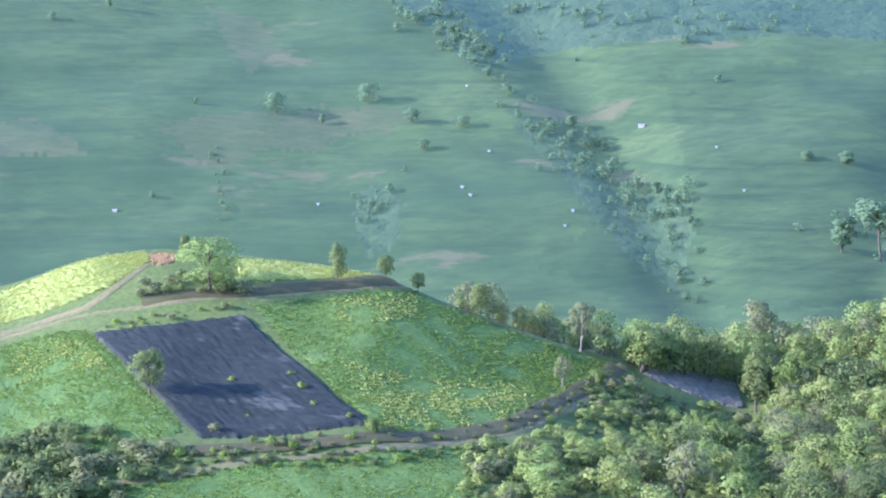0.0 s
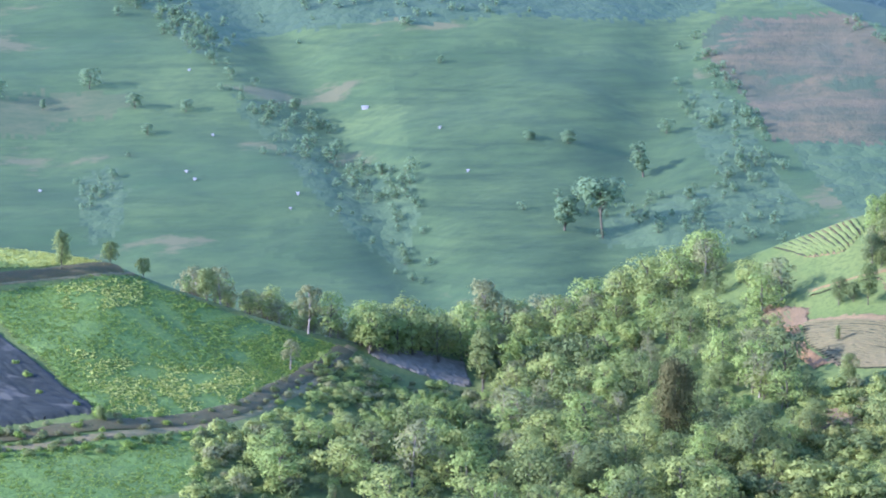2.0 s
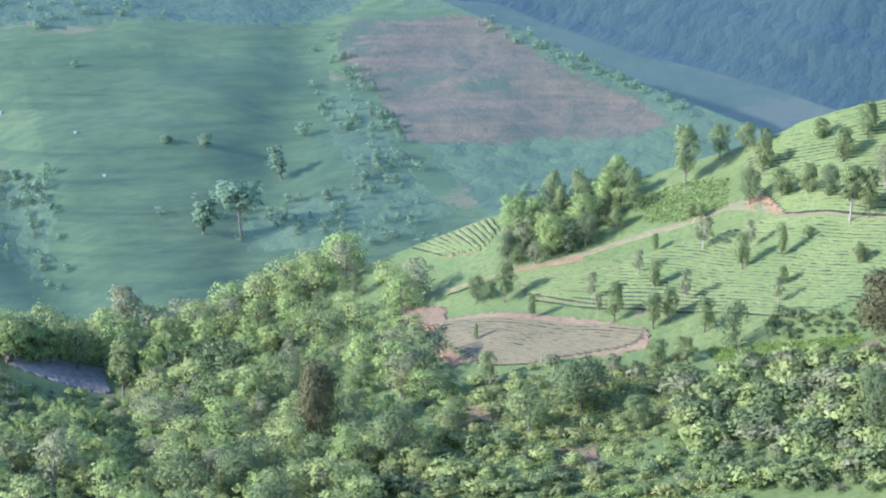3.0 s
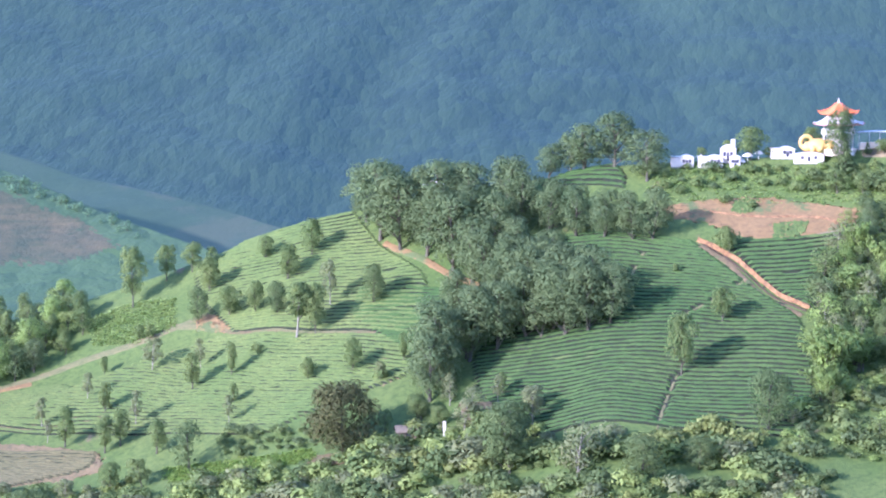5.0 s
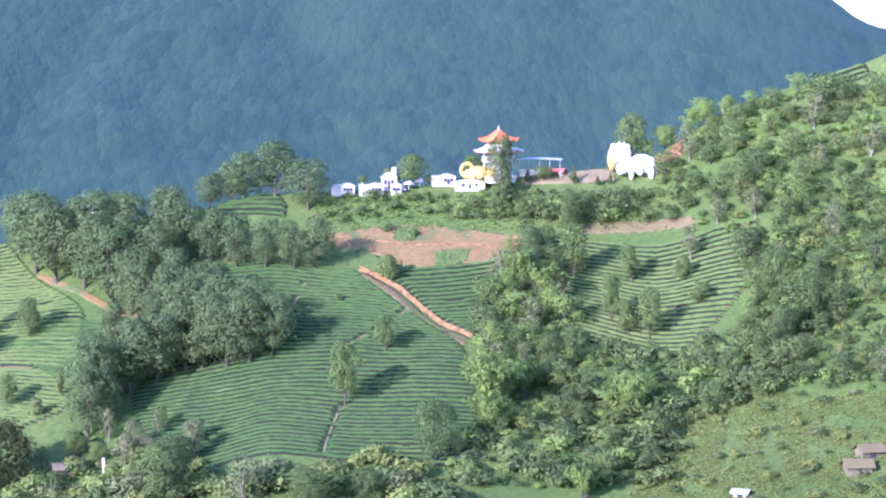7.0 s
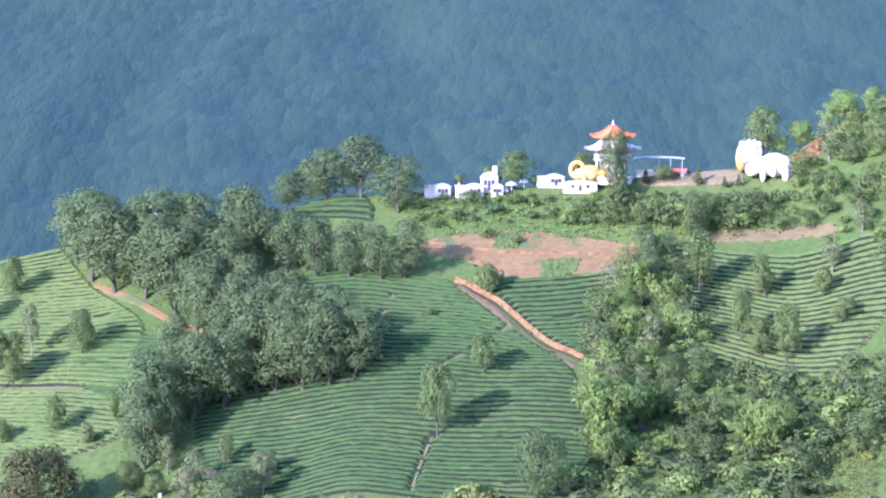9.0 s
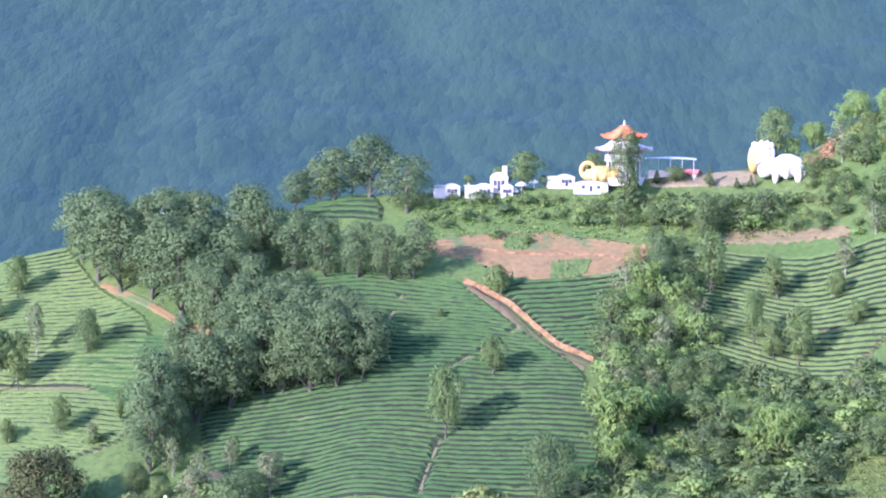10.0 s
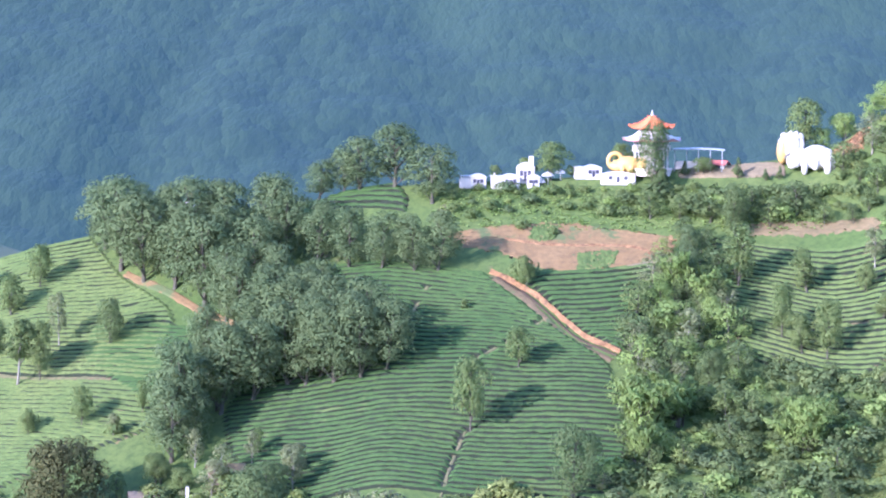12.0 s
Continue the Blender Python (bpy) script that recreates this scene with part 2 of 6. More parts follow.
def height(x, y):
    """Height of the ground at x, y (numbers or arrays)."""
    b, r = np.degrees(np.arctan2(x, y)), np.hypot(x, y)
    e, far, e0 = np.interp(b, BEAR, CREST_EL), np.interp(b, BEAR, CREST_R), np.interp(b, BEAR, FOOT_EL)
    zc, z0 = far * np.tan(np.radians(e)), FOOT * np.tan(np.radians(e0))
    s = (r - FOOT) / (far - FOOT)
    up = r * np.tan(np.radians(e0 + (e - e0) * np.clip(s, 0, 1)))
    near = -1.7 + (z0 + 1.7) * (r / FOOT)
    back = zc - 34 * (1 - np.exp(-(np.maximum(r - far, 0) / 60.0) ** 1.5))
    back = back + (-140 - back) * np.clip((r - 560) / 340, 0, 1)
    wave = 0.35 * np.sin(x * 0.21 + 1.3 * np.sin(y * 0.13)) * np.sin(y * 0.19 + 0.7) * np.clip((r - 250) / 60, 0, 1)
    return EYE + np.where(r < FOOT, near, np.where(s <= 1, up, back)) + wave * np.clip((1 - s) * 6, 0, 1)


def mesh_ob(name, verts, faces, material, parent=None, smooth_faces=True):
    me = bpy.data.meshes.new(name)
    me.from_pydata([tuple(v) for v in verts], [], [tuple(f) for f in faces])
    me.materials.append(material)
    if smooth_faces:
        me.polygons.foreach_set("use_smooth", [True] * len(me.polygons))
    ob = new(name, me)
    ob.parent = parent
    return ob


def grid_faces(rows, cols, wrap=False):
    i, j = np.meshgrid(np.arange(rows - 1), np.arange(cols - (0 if wrap else 1)), indexing="ij")
    a, b = i * cols + j, i * cols + (j + 1) % cols
    return np.stack([a, b, b + cols, a + cols], -1).reshape(-1, 4)


def build_ground():
    bears = np.concatenate([np.arange(-180, -14, 3.0), np.arange(-14, 50, 0.18), np.arange(50, 180, 3.0)])
    u = np.concatenate([np.linspace(0.00001, 0.97, 30), np.linspace(1, 2, 120), 2 + np.linspace(0.02, 1, 24) ** 1.5, np.linspace(3.05, 4, 14)])
    b = np.radians(bears)[None, :]
    far = np.interp(bears, BEAR, CREST_R)[None, :]
    uu = u[:, None]
    r = np.where(uu < 1, FOOT * uu, np.where(uu <= 2, FOOT + (far - FOOT) * (uu - 1), np.where(uu <= 3, far + (900 - far) * (uu - 2), 900 + 3700 * np.maximum(uu - 3, 0) ** 1.5)))
    x, y = r * np.sin(b), r * np.cos(b)
    z = height(x, y)
    verts = np.stack([x, y, z], -1).reshape(-1, 3)
    faces = grid_faces(len(u), len(bears), True)[:, ::-1]
    ob = mesh_ob("ground", verts, faces, GRASS)
    return tagged(ob, "green hilly ground with grass and patches of bare earth", "ground", kind="structure")


ground = build_ground()


def ridge(name, b0, b1, foot_r, foot_z, lines, material, label, rough, gully=(), step=0.16, rows=80, seed=0.0, zones=()):
    """A far slope between bearings b0 and b1, from its foot up to a crest of (bearing, elevation, distance), with gullies (bearing at foot, at crest, half width, depth)."""
    bears = np.concatenate([np.arange(b0, -14, 2.0), np.arange(max(b0, -14), b1 + 0.01, step)])
    tab = np.array(lines, float)
    e, far = np.interp(bears, tab[:, 0], tab[:, 1]), np.interp(bears, tab[:, 0], tab[:, 2])
    k = np.array([1, 2, 3, 2, 1]) / 9.0
    e = np.convolve(np.pad(e, 2, mode="edge"), k, mode="valid")
    v = np.concatenate([np.linspace(0, 1, rows), [1.08, 1.3, 1.8]])[:, None]
    r = foot_r + (far - foot_r)[None, :] * v
    zc = EYE + far * np.tan(np.radians(e))
    z = foot_z + (zc - foot_z)[None, :] * np.where(v <= 1, v, 1 - (v - 1) * 1.1)
    br = np.radians(bears)[None, :] + 0 * v
    x, y = r * np.sin(br), r * np.cos(br)
    fade = np.clip(v * 5, 0, 1) * np.clip((1.05 - v) * 6, 0, 1)
    bump = np.zeros_like(x)
    for amp, wl in ((1.0, 150.0), (0.45, 63.0), (0.08, 21.0)):
        bump += amp * np.sin(x / wl * 6.28 + seed + 2.1 * np.sin(y / wl * 3.1)) * np.cos(y / wl * 5.2 + 1.7 * np.sin(x / wl * 2.7 + seed))
    z = z + bump * rough * fade
    for g0, g1, wide, deep in gully:
        centre = g0 + (g1 - g0) * np.clip(v, 0, 1)
        z = z - deep * np.exp(-((np.degrees(br) - centre) / wide) ** 2) * fade
    verts = np.stack([x, y, z], -1).reshape(-1, 3)
    ob = mesh_ob(name, verts, grid_faces(len(v), len(bears))[:, ::-1], material)
    if zones:
        n = len(ob.data.polygons)
        c = np.empty(n * 3)
        ob.data.polygons.foreach_get("center", c)
        c = c.reshape(-1, 3)
        bb = np.degrees(np.arctan2(c[:, 0], c[:, 1])) + 0.12 * np.sin(c[:, 1] * 0.043) + 0.05 * np.sin(c[:, 1] * 0.117 + c[:, 0] * 0.09) + np.random.default_rng(3).normal(0, 0.05, n)
        ee = np.degrees(np.arctan2(c[:, 2] - EYE, np.hypot(c[:, 0], c[:, 1]))) + 0.07 * np.sin(c[:, 0] * 0.05) + 0.04 * np.sin(c[:, 0] * 0.16) + np.random.default_rng(4).normal(0, 0.04, n)
        which = np.zeros(n, np.int32)
        for k, (poly, mat) in enumerate(zones):
            ob.data.materials.append(mat)
            hit = np.zeros(n, bool)
            for (x0, y0), (x1, y1) in zip(poly, poly[1:] + poly[:1]):
                if y0 != y1:
                    hit ^= ((y0 > ee) != (y1 > ee)) & (bb < (x1 - x0) * (ee - y0) / (y1 - y0) + x0)
            which[hit] = k + 1
        ob.data.polygons.foreach_set("material_index", which)
    return tagged(ob, label, "hillside", kind="structure")


HILL_CREST = [(-60, 2, 1000), (-14, 1.0, 1000), (-4, 0.5, 1000), (0, 0.4, 1000), (8, 0.2, 980), (12, -1.2, 940), (14.8, -2.8, 880), (17, -3.6, 850), (20, -4.9, 800), (23, -6.0, 760), (27, -7.2, 720)]
SPUR_CREST = [(8, -4.0, 1150), (13, -2.6, 1180), (16, -2.8, 1180), (19, -3.9, 1120), (22, -4.6, 1080), (25, -5.6, 1020), (29, -7.0, 960)]
MOUNT_CREST = [(-60, 3.0, 1900), (0, 3.0, 1900), (30, 2.6, 1800), (38, 2.3, 1750), (41, 1.8, 1700), (43.2, 1.05, 1680), (43.8, 0.72, 1670), (44.25, 0.16, 1660), (45.2, -0.02, 1655), (46.5, -0.3, 1650), (50, -1.5, 1650), (70, -2.5, 1700)]
# Scrub zones left of the gully and before the spur stand in for shade.
hillside = ridge("backdrop", -60, 27, 620, 8, HILL_CREST, HILLSIDE, "hazy green hillside of fields across the valley", 1.6, [(7.2, -0.9, 1.0, 5.0), (9.5, 12.5, 1.0, 4.5)], step=0.1, rows=130, zones=[([(13.3, -2.0), (15.3, -2.9), (17, -3.45), (20, -4.7), (24, -6.1), (24, -7.2), (20.5, -6.0), (19.5, -5.3), (18.91, -4.81), (17.37, -4.2), (16.34, -3.7), (15.44, -3.17), (13.6, -2.9)], GULLY), ([(4.93, -4.16), (7.36, -3.85), (11.99, -4.11), (12.26, -6.03), (14.86, -7.55), (13.57, -8.47), (9.67, -9.38), (4.47, -9.34), (1.92, -8.27), (3.86, -7.15), (5.79, -6.79), (5.55, -5.51)], HILL_SHADED), ([(1.56, -4.82), (2.59, -5.3), (3.31, -5.84), (4.09, -6.67), (5.58, -7.03), (5.72, -7.74), (5.28, -9.03), (4.37, -8.4), (3.71, -7.5), (2.79, -6.23), (1.89, -5.52)], GULLY), ([(-1.87, -6.75), (-1.22, -6.62), (-0.83, -7.14), (-1.22, -8.17), (-1.87, -8.29), (-2.13, -7.52)], GULLY), ([(11.86, -4.62), (12.9, -4.87), (13.68, -6.02), (14.21, -7.17), (14.73, -7.55), (12.27, -8.35), (9.67, -8.35), (9.93, -7.71), (11.62, -7.19), (12.65, -6.8), (12.26, -5.9)], GULLY), ([(-5.31, -2.51), (-4.22, -2.77), (-3.91, -3.53), (-4.43, -4.04), (-5.19, -3.15)], BROWN_PATCH), ([(-1.21, -1.37), (-1.08, -2.39), (-0.31, -3.15), (0.59, -3.86), (1.1, -3.92), (1.87, -3.6), (3.8, -3.3), (6.35, -3.36), (8.12, -3.11), (9.98, -3.22), (9.93, -1.34)], FAR_WOOD), ([(0.81, -1.93), (0.78, -3.18), (3.29, -3.26), (6.09, -3.15), (8.39, -3.09), (10.44, -3.21), (12.24, -3.08), (13.51, -1.93)], FAR_WOOD), ([(12.96, -4.31), (16.06, -4.37), (17.94, -4.97), (20.48, -5.99), (22.65, -7.15), (19.8, -8.39), (15.98, -8.3)], GULLY), ([(12.18, -3.53), (12.5, -3.21), (15.44, -3.17), (16.34, -3.7), (17.37, -4.2), (18.91, -4.81), (19.93, -5.5), (18.68, -5.84), (16.13, -6.02), (13.94, -5.96), (13.28, -4.87), (12.12, -3.98)], BURNT), ([(-11.03, -5.25), (-9.28, -5.08), (-8.4, -5.35), (-7.9, -5.78), (-9.29, -5.91), (-11.05, -5.94)], BROWN_PATCH), ([(-6.23, -5.12), (-4.95, -4.87), (-3.41, -5.01), (-1.73, -4.82), (-0.57, -5.01), (-1.09, -5.46), (-2.25, -5.53), (-2.9, -5.91), (-4.06, -5.74), (-4.71, -6.22), (-5.6, -5.83)], BROWN_PATCH)])
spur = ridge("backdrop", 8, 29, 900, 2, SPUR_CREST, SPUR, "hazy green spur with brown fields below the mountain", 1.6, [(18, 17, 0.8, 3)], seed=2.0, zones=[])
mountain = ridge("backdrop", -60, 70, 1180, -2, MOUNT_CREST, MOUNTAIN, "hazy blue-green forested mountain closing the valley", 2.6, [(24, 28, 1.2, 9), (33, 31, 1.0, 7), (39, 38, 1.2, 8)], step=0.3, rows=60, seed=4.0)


FOOTPATHS = []


# ---- laid surfaces ----
def along(points, n):
    p = np.array(points, float)
    d = np.concatenate([[0], np.cumsum(np.linalg.norm(np.diff(p, axis=0), axis=1))])
    t = np.linspace(0, d[-1], n)
    k = max(1, n // (len(p) * 3))
    q = np.stack([np.interp(t, d, p[:, 0]), np.interp(t, d, p[:, 1])], -1)
    ker = np.ones(2 * k + 1) / (2 * k + 1)
    return np.stack([np.convolve(np.pad(q[:, i], k, mode="reflect", reflect_type="odd"), ker, mode="valid") for i in (0, 1)], -1)


def strip(name, points, width, material, label, lift=0.12, rise=0.0, shift=0.0, category="track", kind="structure", seed=0):
    """A track along points; rise lifts one side (a bank), shift moves it sideways."""
    rng = np.random.default_rng(seed)
    length = float(np.linalg.norm(np.diff(np.array(points, float), axis=0), axis=1).sum())
    n = max(8, int(length / 0.8))
    c = along(points, n)
    if "footpath" in label:
        FOOTPATHS.append(c)
    d = np.gradient(c, axis=0)
    side = np.stack([d[:, 1], -d[:, 0]], -1) / np.linalg.norm(d, axis=1)[:, None]
    verts, cols = [], 7
    wob = np.convolve(rng.normal(0, 1, n + 6), np.ones(7) / 7, mode="valid") * 0.5
    for j in range(cols):
        w = (j / (cols - 1) - 0.5) * width * (1 + 0.25 * wob) + shift
        q = c + side * w[:, None] + rng.normal(0, 0.06, (n, 2))
        z = height(q[:, 0], q[:, 1]) + lift + rise * (j / (cols - 1)) ** 1.5 - (0.18 if j in (0, cols - 1) and not rise else 0)
        verts.append(np.column_stack([q, z]))
    verts = np.stack(verts, 1).reshape(-1, 3)
    return tagged(mesh_ob(name, verts, grid_faces(n, cols), material), label, category, kind=kind)


def sheet(name, top, bottom, material, label, lift=0.1, rough=0.05, category="field", kind="structure", n=70, m=40, seed=0, ragged=0.4):
    """A patch of ground between a top edge and a bottom edge."""
    rng = np.random.default_rng(seed)
    a, b = along(top, n), along(bottom, n)
    v = np.linspace(0, 1, m)[:, None, None]
    q = a[None] * (1 - v) + b[None] * v
    q = q + rng.normal(0, 0.08, q.shape)
    q[:, [0, -1]] += rng.normal(0, ragged, (m, 2, 2))
    q[[0, -1], :] += rng.normal(0, ragged, (2, n, 2))
    z = height(q[..., 0], q[..., 1]) + lift + rng.normal(0, rough, q.shape[:2])
    z[[0, -1], :] -= lift + 0.1
    z[:, [0, -1]] -= lift + 0.1
    return tagged(mesh_ob(name, np.concatenate([q, z[..., None]], -1).reshape(-1, 3), grid_faces(m, n), material), label, category, kind=kind)


sheet('crop_field', [(-71.4, 400.2), (-62.4, 401.4), (-55, 400.7), (-48.2, 400.7)], [(-69.5, 388.8), (-60.7, 389.3), (-52.9, 391.3), (-47.2, 398.2)], SUNLIT_RIPE, 'bright sunlit crop field on the round hilltop', seed=1)
sheet('crop_field', [(-33.1, 400.3), (-20.4, 400.6), (-12.2, 399.1)], [(-32.6, 393.2), (-20.2, 396.3), (-10.3, 399.2)], SUNLIT_RIPE, 'bright sunlit strip of crops above the track', seed=2, m=20)
sheet('crop_field', [(-30.3, 386.7), (-16.4, 391.8), (-5.8, 398.8), (2.4, 396.7), (15, 395.9), (26.4, 397)], [(-10.9, 354), (-5.1, 351.7), (1.3, 354.9), (8, 360.5), (15, 371.1), (23.5, 386.3)], CROP, 'green crop field on the hillside below the track', seed=3, m=80)
sheet('crop_field', [(-73.3, 380.4), (-63.1, 381.7), (-54.9, 379.8)], [(-67.6, 340.2), (-56.8, 341.3), (-46, 343), (-36.1, 347.1)], CROP, 'green crop field beside the netted plot', seed=4)
sheet('crop_field', [(-45.9, 330.5), (-27.5, 338), (-6.6, 345.4), (3.7, 352)], [(-44.6, 320.4), (-26.3, 322.6), (-6.3, 325.7), (5.1, 331.7)], CROP, 'green crop field below the lower track', seed=5)
sheet('netted_plot', [(-53.9, 378.5), (-41.9, 379.7), (-30.7, 383.2)], [(-34.3, 346.2), (-22.7, 348), (-9.8, 352)], NET, 'plot covered with dark blue-grey netting, slightly ruffled', seed=6, lift=0.35, rough=0.06, ragged=0.25)
sheet('netted_plot', [(31.7, 400.4), (40.7, 408.1), (48.9, 410.1)], [(33.3, 397.1), (40.6, 397), (48.7, 397.6)], NET_GREY, 'small plot covered with grey netting at the forest edge', seed=7, lift=0.3, ragged=0.3)
strip('dirt_track', [(-74.9, 379.4), (-68.6, 383.5), (-57.3, 384.5), (-42.5, 385.3), (-25.3, 390.7), (-12.9, 394.6), (-5.4, 399)], 1.1, TRACK, 'earth track with grassy verge along the hilltop field')
strip('bank', [(-47, 386.5), (-34, 389.3), (-25.4, 392.2), (-16.5, 395.1), (-7.6, 399.4)], 3.0, BANK, 'earthen bank above the track, darkened as a shaded cut', lift=0.3, category='bank')
strip('dirt_track', [(-68.9, 385), (-61.1, 386), (-55, 387.1), (-50.8, 392.2), (-47.2, 397.6)], 1.8, TRACK, 'worn earth track climbing to the hilltop', seed=3)
sheet('bare_soil', [(-47.5, 400.2), (-45, 400.8), (-42.4, 400)], [(-47.6, 398.3), (-44.6, 396.8), (-42.9, 397.9)], SOIL, 'patch of bare red soil on the hilltop', n=30, m=14, seed=8)
strip('dirt_track', [(29.3, 399.1), (25.9, 387.9), (19.4, 373.5), (12.1, 360.9), (5.4, 354.7), (-6.7, 346.8), (-17.6, 342), (-27.6, 339.7), (-44.6, 332.1), (-53.2, 328.2)], 2.2, TRACK, 'earth track winding below the crop field', seed=4)
strip('bank', [(28, 396.8), (24.5, 387.6), (16.8, 373.1), (10.9, 362), (4.6, 356.3), (-6.7, 349.7), (-17.8, 345.7), (-27.9, 343.6), (-35.7, 342.1)], 3.2, BANK, 'dark weedy bank along the lower track', lift=0.35, category='bank', seed=5)
sheet('bare_soil', [(218.1, 344.9), (225.6, 342.0), (232.2, 337.6), (238.0, 332.1), (242.8, 326.0)], [(216.7, 342.7), (220.2, 338.0), (222.1, 332.4), (225.4, 327.6), (231.9, 324.9), (240.0, 322.3)], SOIL, 'terrace of bare orange-red soil below the temple', seed=9, rough=0.02, ragged=0.7)
strip('bank', [(222.7, 338.9), (225.7, 335.0), (229.3, 332.0), (234.0, 329.2), (236.9, 326.5), (236.9, 323.9)], 1.6, RAW_SOIL, 'raw cut bank across the soil terrace', lift=0.2, rise=-0.7, category='bank', seed=21)
sheet('grass_patch', [(229.2, 330.7), (232.5, 329.7), (234.7, 328.1)], [(227.1, 327.1), (229.8, 325.8), (232.2, 325.4)], GRASS, 'weedy green patch on the soil terrace', n=30, m=14, lift=0.16, seed=66, ragged=0.5)
sheet('grass_patch', [(228.0, 339.8), (230.2, 338.9), (231.2, 337.6)], [(225.6, 337.0), (227.6, 335.0), (229.2, 335.2)], GRASS, 'weedy green patch beside the red soil', n=30, m=14, lift=0.16, seed=67, ragged=0.5)
strip('dirt_track', [(239.7, 321.8), (233.8, 323.6), (228.5, 325.4), (224.8, 326.8), (221.4, 328.5)], 1.3, TAN_EARTH, 'pale earth track below the soil terrace', seed=6)
strip('dirt_track', [(216.6, 332.7), (217.9, 326.2), (217.6, 319.5), (217.4, 314), (219.1, 307.7)], 1.15, EARTH, 'reddish brown track down through the tea rows', seed=7)
strip('bank', [(217.3, 332.1), (218.6, 325.7), (218.6, 319.2), (218.4, 313.7), (220.3, 308.4)], 0.35, RUT_SHADE, 'dark strip painted as the shadow in the eroded rut beside the red track', lift=0.16, category='bank', seed=22)
strip('bank', [(217.1, 333.5), (218.2, 330.3), (219.3, 325.5), (219.4, 319), (219.3, 313.7), (220.9, 308.5)], 0.55, RAW_SOIL, 'broken bank of raw orange earth above the red track', lift=0.5, rise=-0.4, category='bank', seed=23)
strip('dirt_track', [(180.9, 372.5), (182.6, 365.5), (184.4, 357), (186.6, 349.5)], 1.4, SOIL, 'red earth strip under the grove', seed=8)
strip('dirt_track', [(147.5, 382.2), (152.1, 376.5), (159.2, 362.8), (173.2, 344.8)], 1.6, TRACK, 'earth track between the tea terraces', seed=9)
strip('dirt_track', [(111.9, 391.2), (120.7, 389.1), (132.6, 387.2), (141, 383.4), (147.4, 381.9), (152.8, 380.6)], 1.8, TRACK, 'earth track climbing past the orchard', seed=10)
strip('dirt_track', [(96.2, 394.1), (98.4, 389.7), (97.6, 381), (96.8, 372.5), (97.9, 364.5)], 2.6, SOIL, 'reddish earth track winding down beside the ploughed plot', seed=11)
strip('dirt_track', [(103.2, 393.9), (108.7, 391.2), (115, 390), (124.6, 387.1)], 1.6, SOIL, 'pale earth track along the terrace edge', seed=12)
sheet('ploughed_plot', [(99.7, 385.4), (109.6, 377.4), (118, 368.8), (125.8, 356.8)], [(99.3, 363.1), (108.1, 356.9), (116.2, 354.7), (124, 351.7)], PLOUGH, 'ploughed brown plot with faint furrows', seed=10)
sheet('bare_soil', [(252.4, 323.8), (258.8, 320.5), (263.8, 314.3), (265.6, 309.4)], [(250.8, 321.7), (256.5, 317.7), (262.1, 312.3), (263.9, 307.4)], PLOUGH, 'dry eroded earth above the east terraces', n=50, m=12, seed=65)
sheet('plaza', [(252.7, 338.7), (259.4, 335.4), (263.2, 333.7), (266.7, 331.5)], [(251.5, 337.0), (257.5, 333.0), (261.0, 330.8), (264.9, 329.0)], TAN_EARTH, 'tan earth terrace in front of the temple', n=60, m=16, lift=0.16, rough=0.01, ragged=0.12)
strip('dirt_track', [(210.1, 337.4), (204.6, 332.8), (201.8, 330)], 0.5, TRACK, 'narrow footpath between tea rows', seed=13)
strip('dirt_track', [(217, 320.5), (210.6, 318.7), (204.6, 317.4)], 0.5, TRACK, 'narrow footpath between tea rows', seed=14)
strip('dirt_track', [(195.3, 305.2), (189.8, 299.6), (184.7, 293.7)], 0.5, TRACK, 'narrow footpath between tea rows', seed=15)


# ---- trees ----
def tube(verts, faces, path, radii, sides=6):
    base = len(verts)
    for i, (p, r) in enumerate(zip(path, radii)):
        for k in range(sides):
            a = 2 * math.pi * k / sides
            verts.append((p[0] + r * math.cos(a), p[1] + r * math.sin(a), p[2]))
    for i in range(len(path) - 1):
        for k in range(sides):
            a, b = base + i * sides + k, base + i * sides + (k + 1) % sides
            faces.append((a, b, b + sides, a + sides))


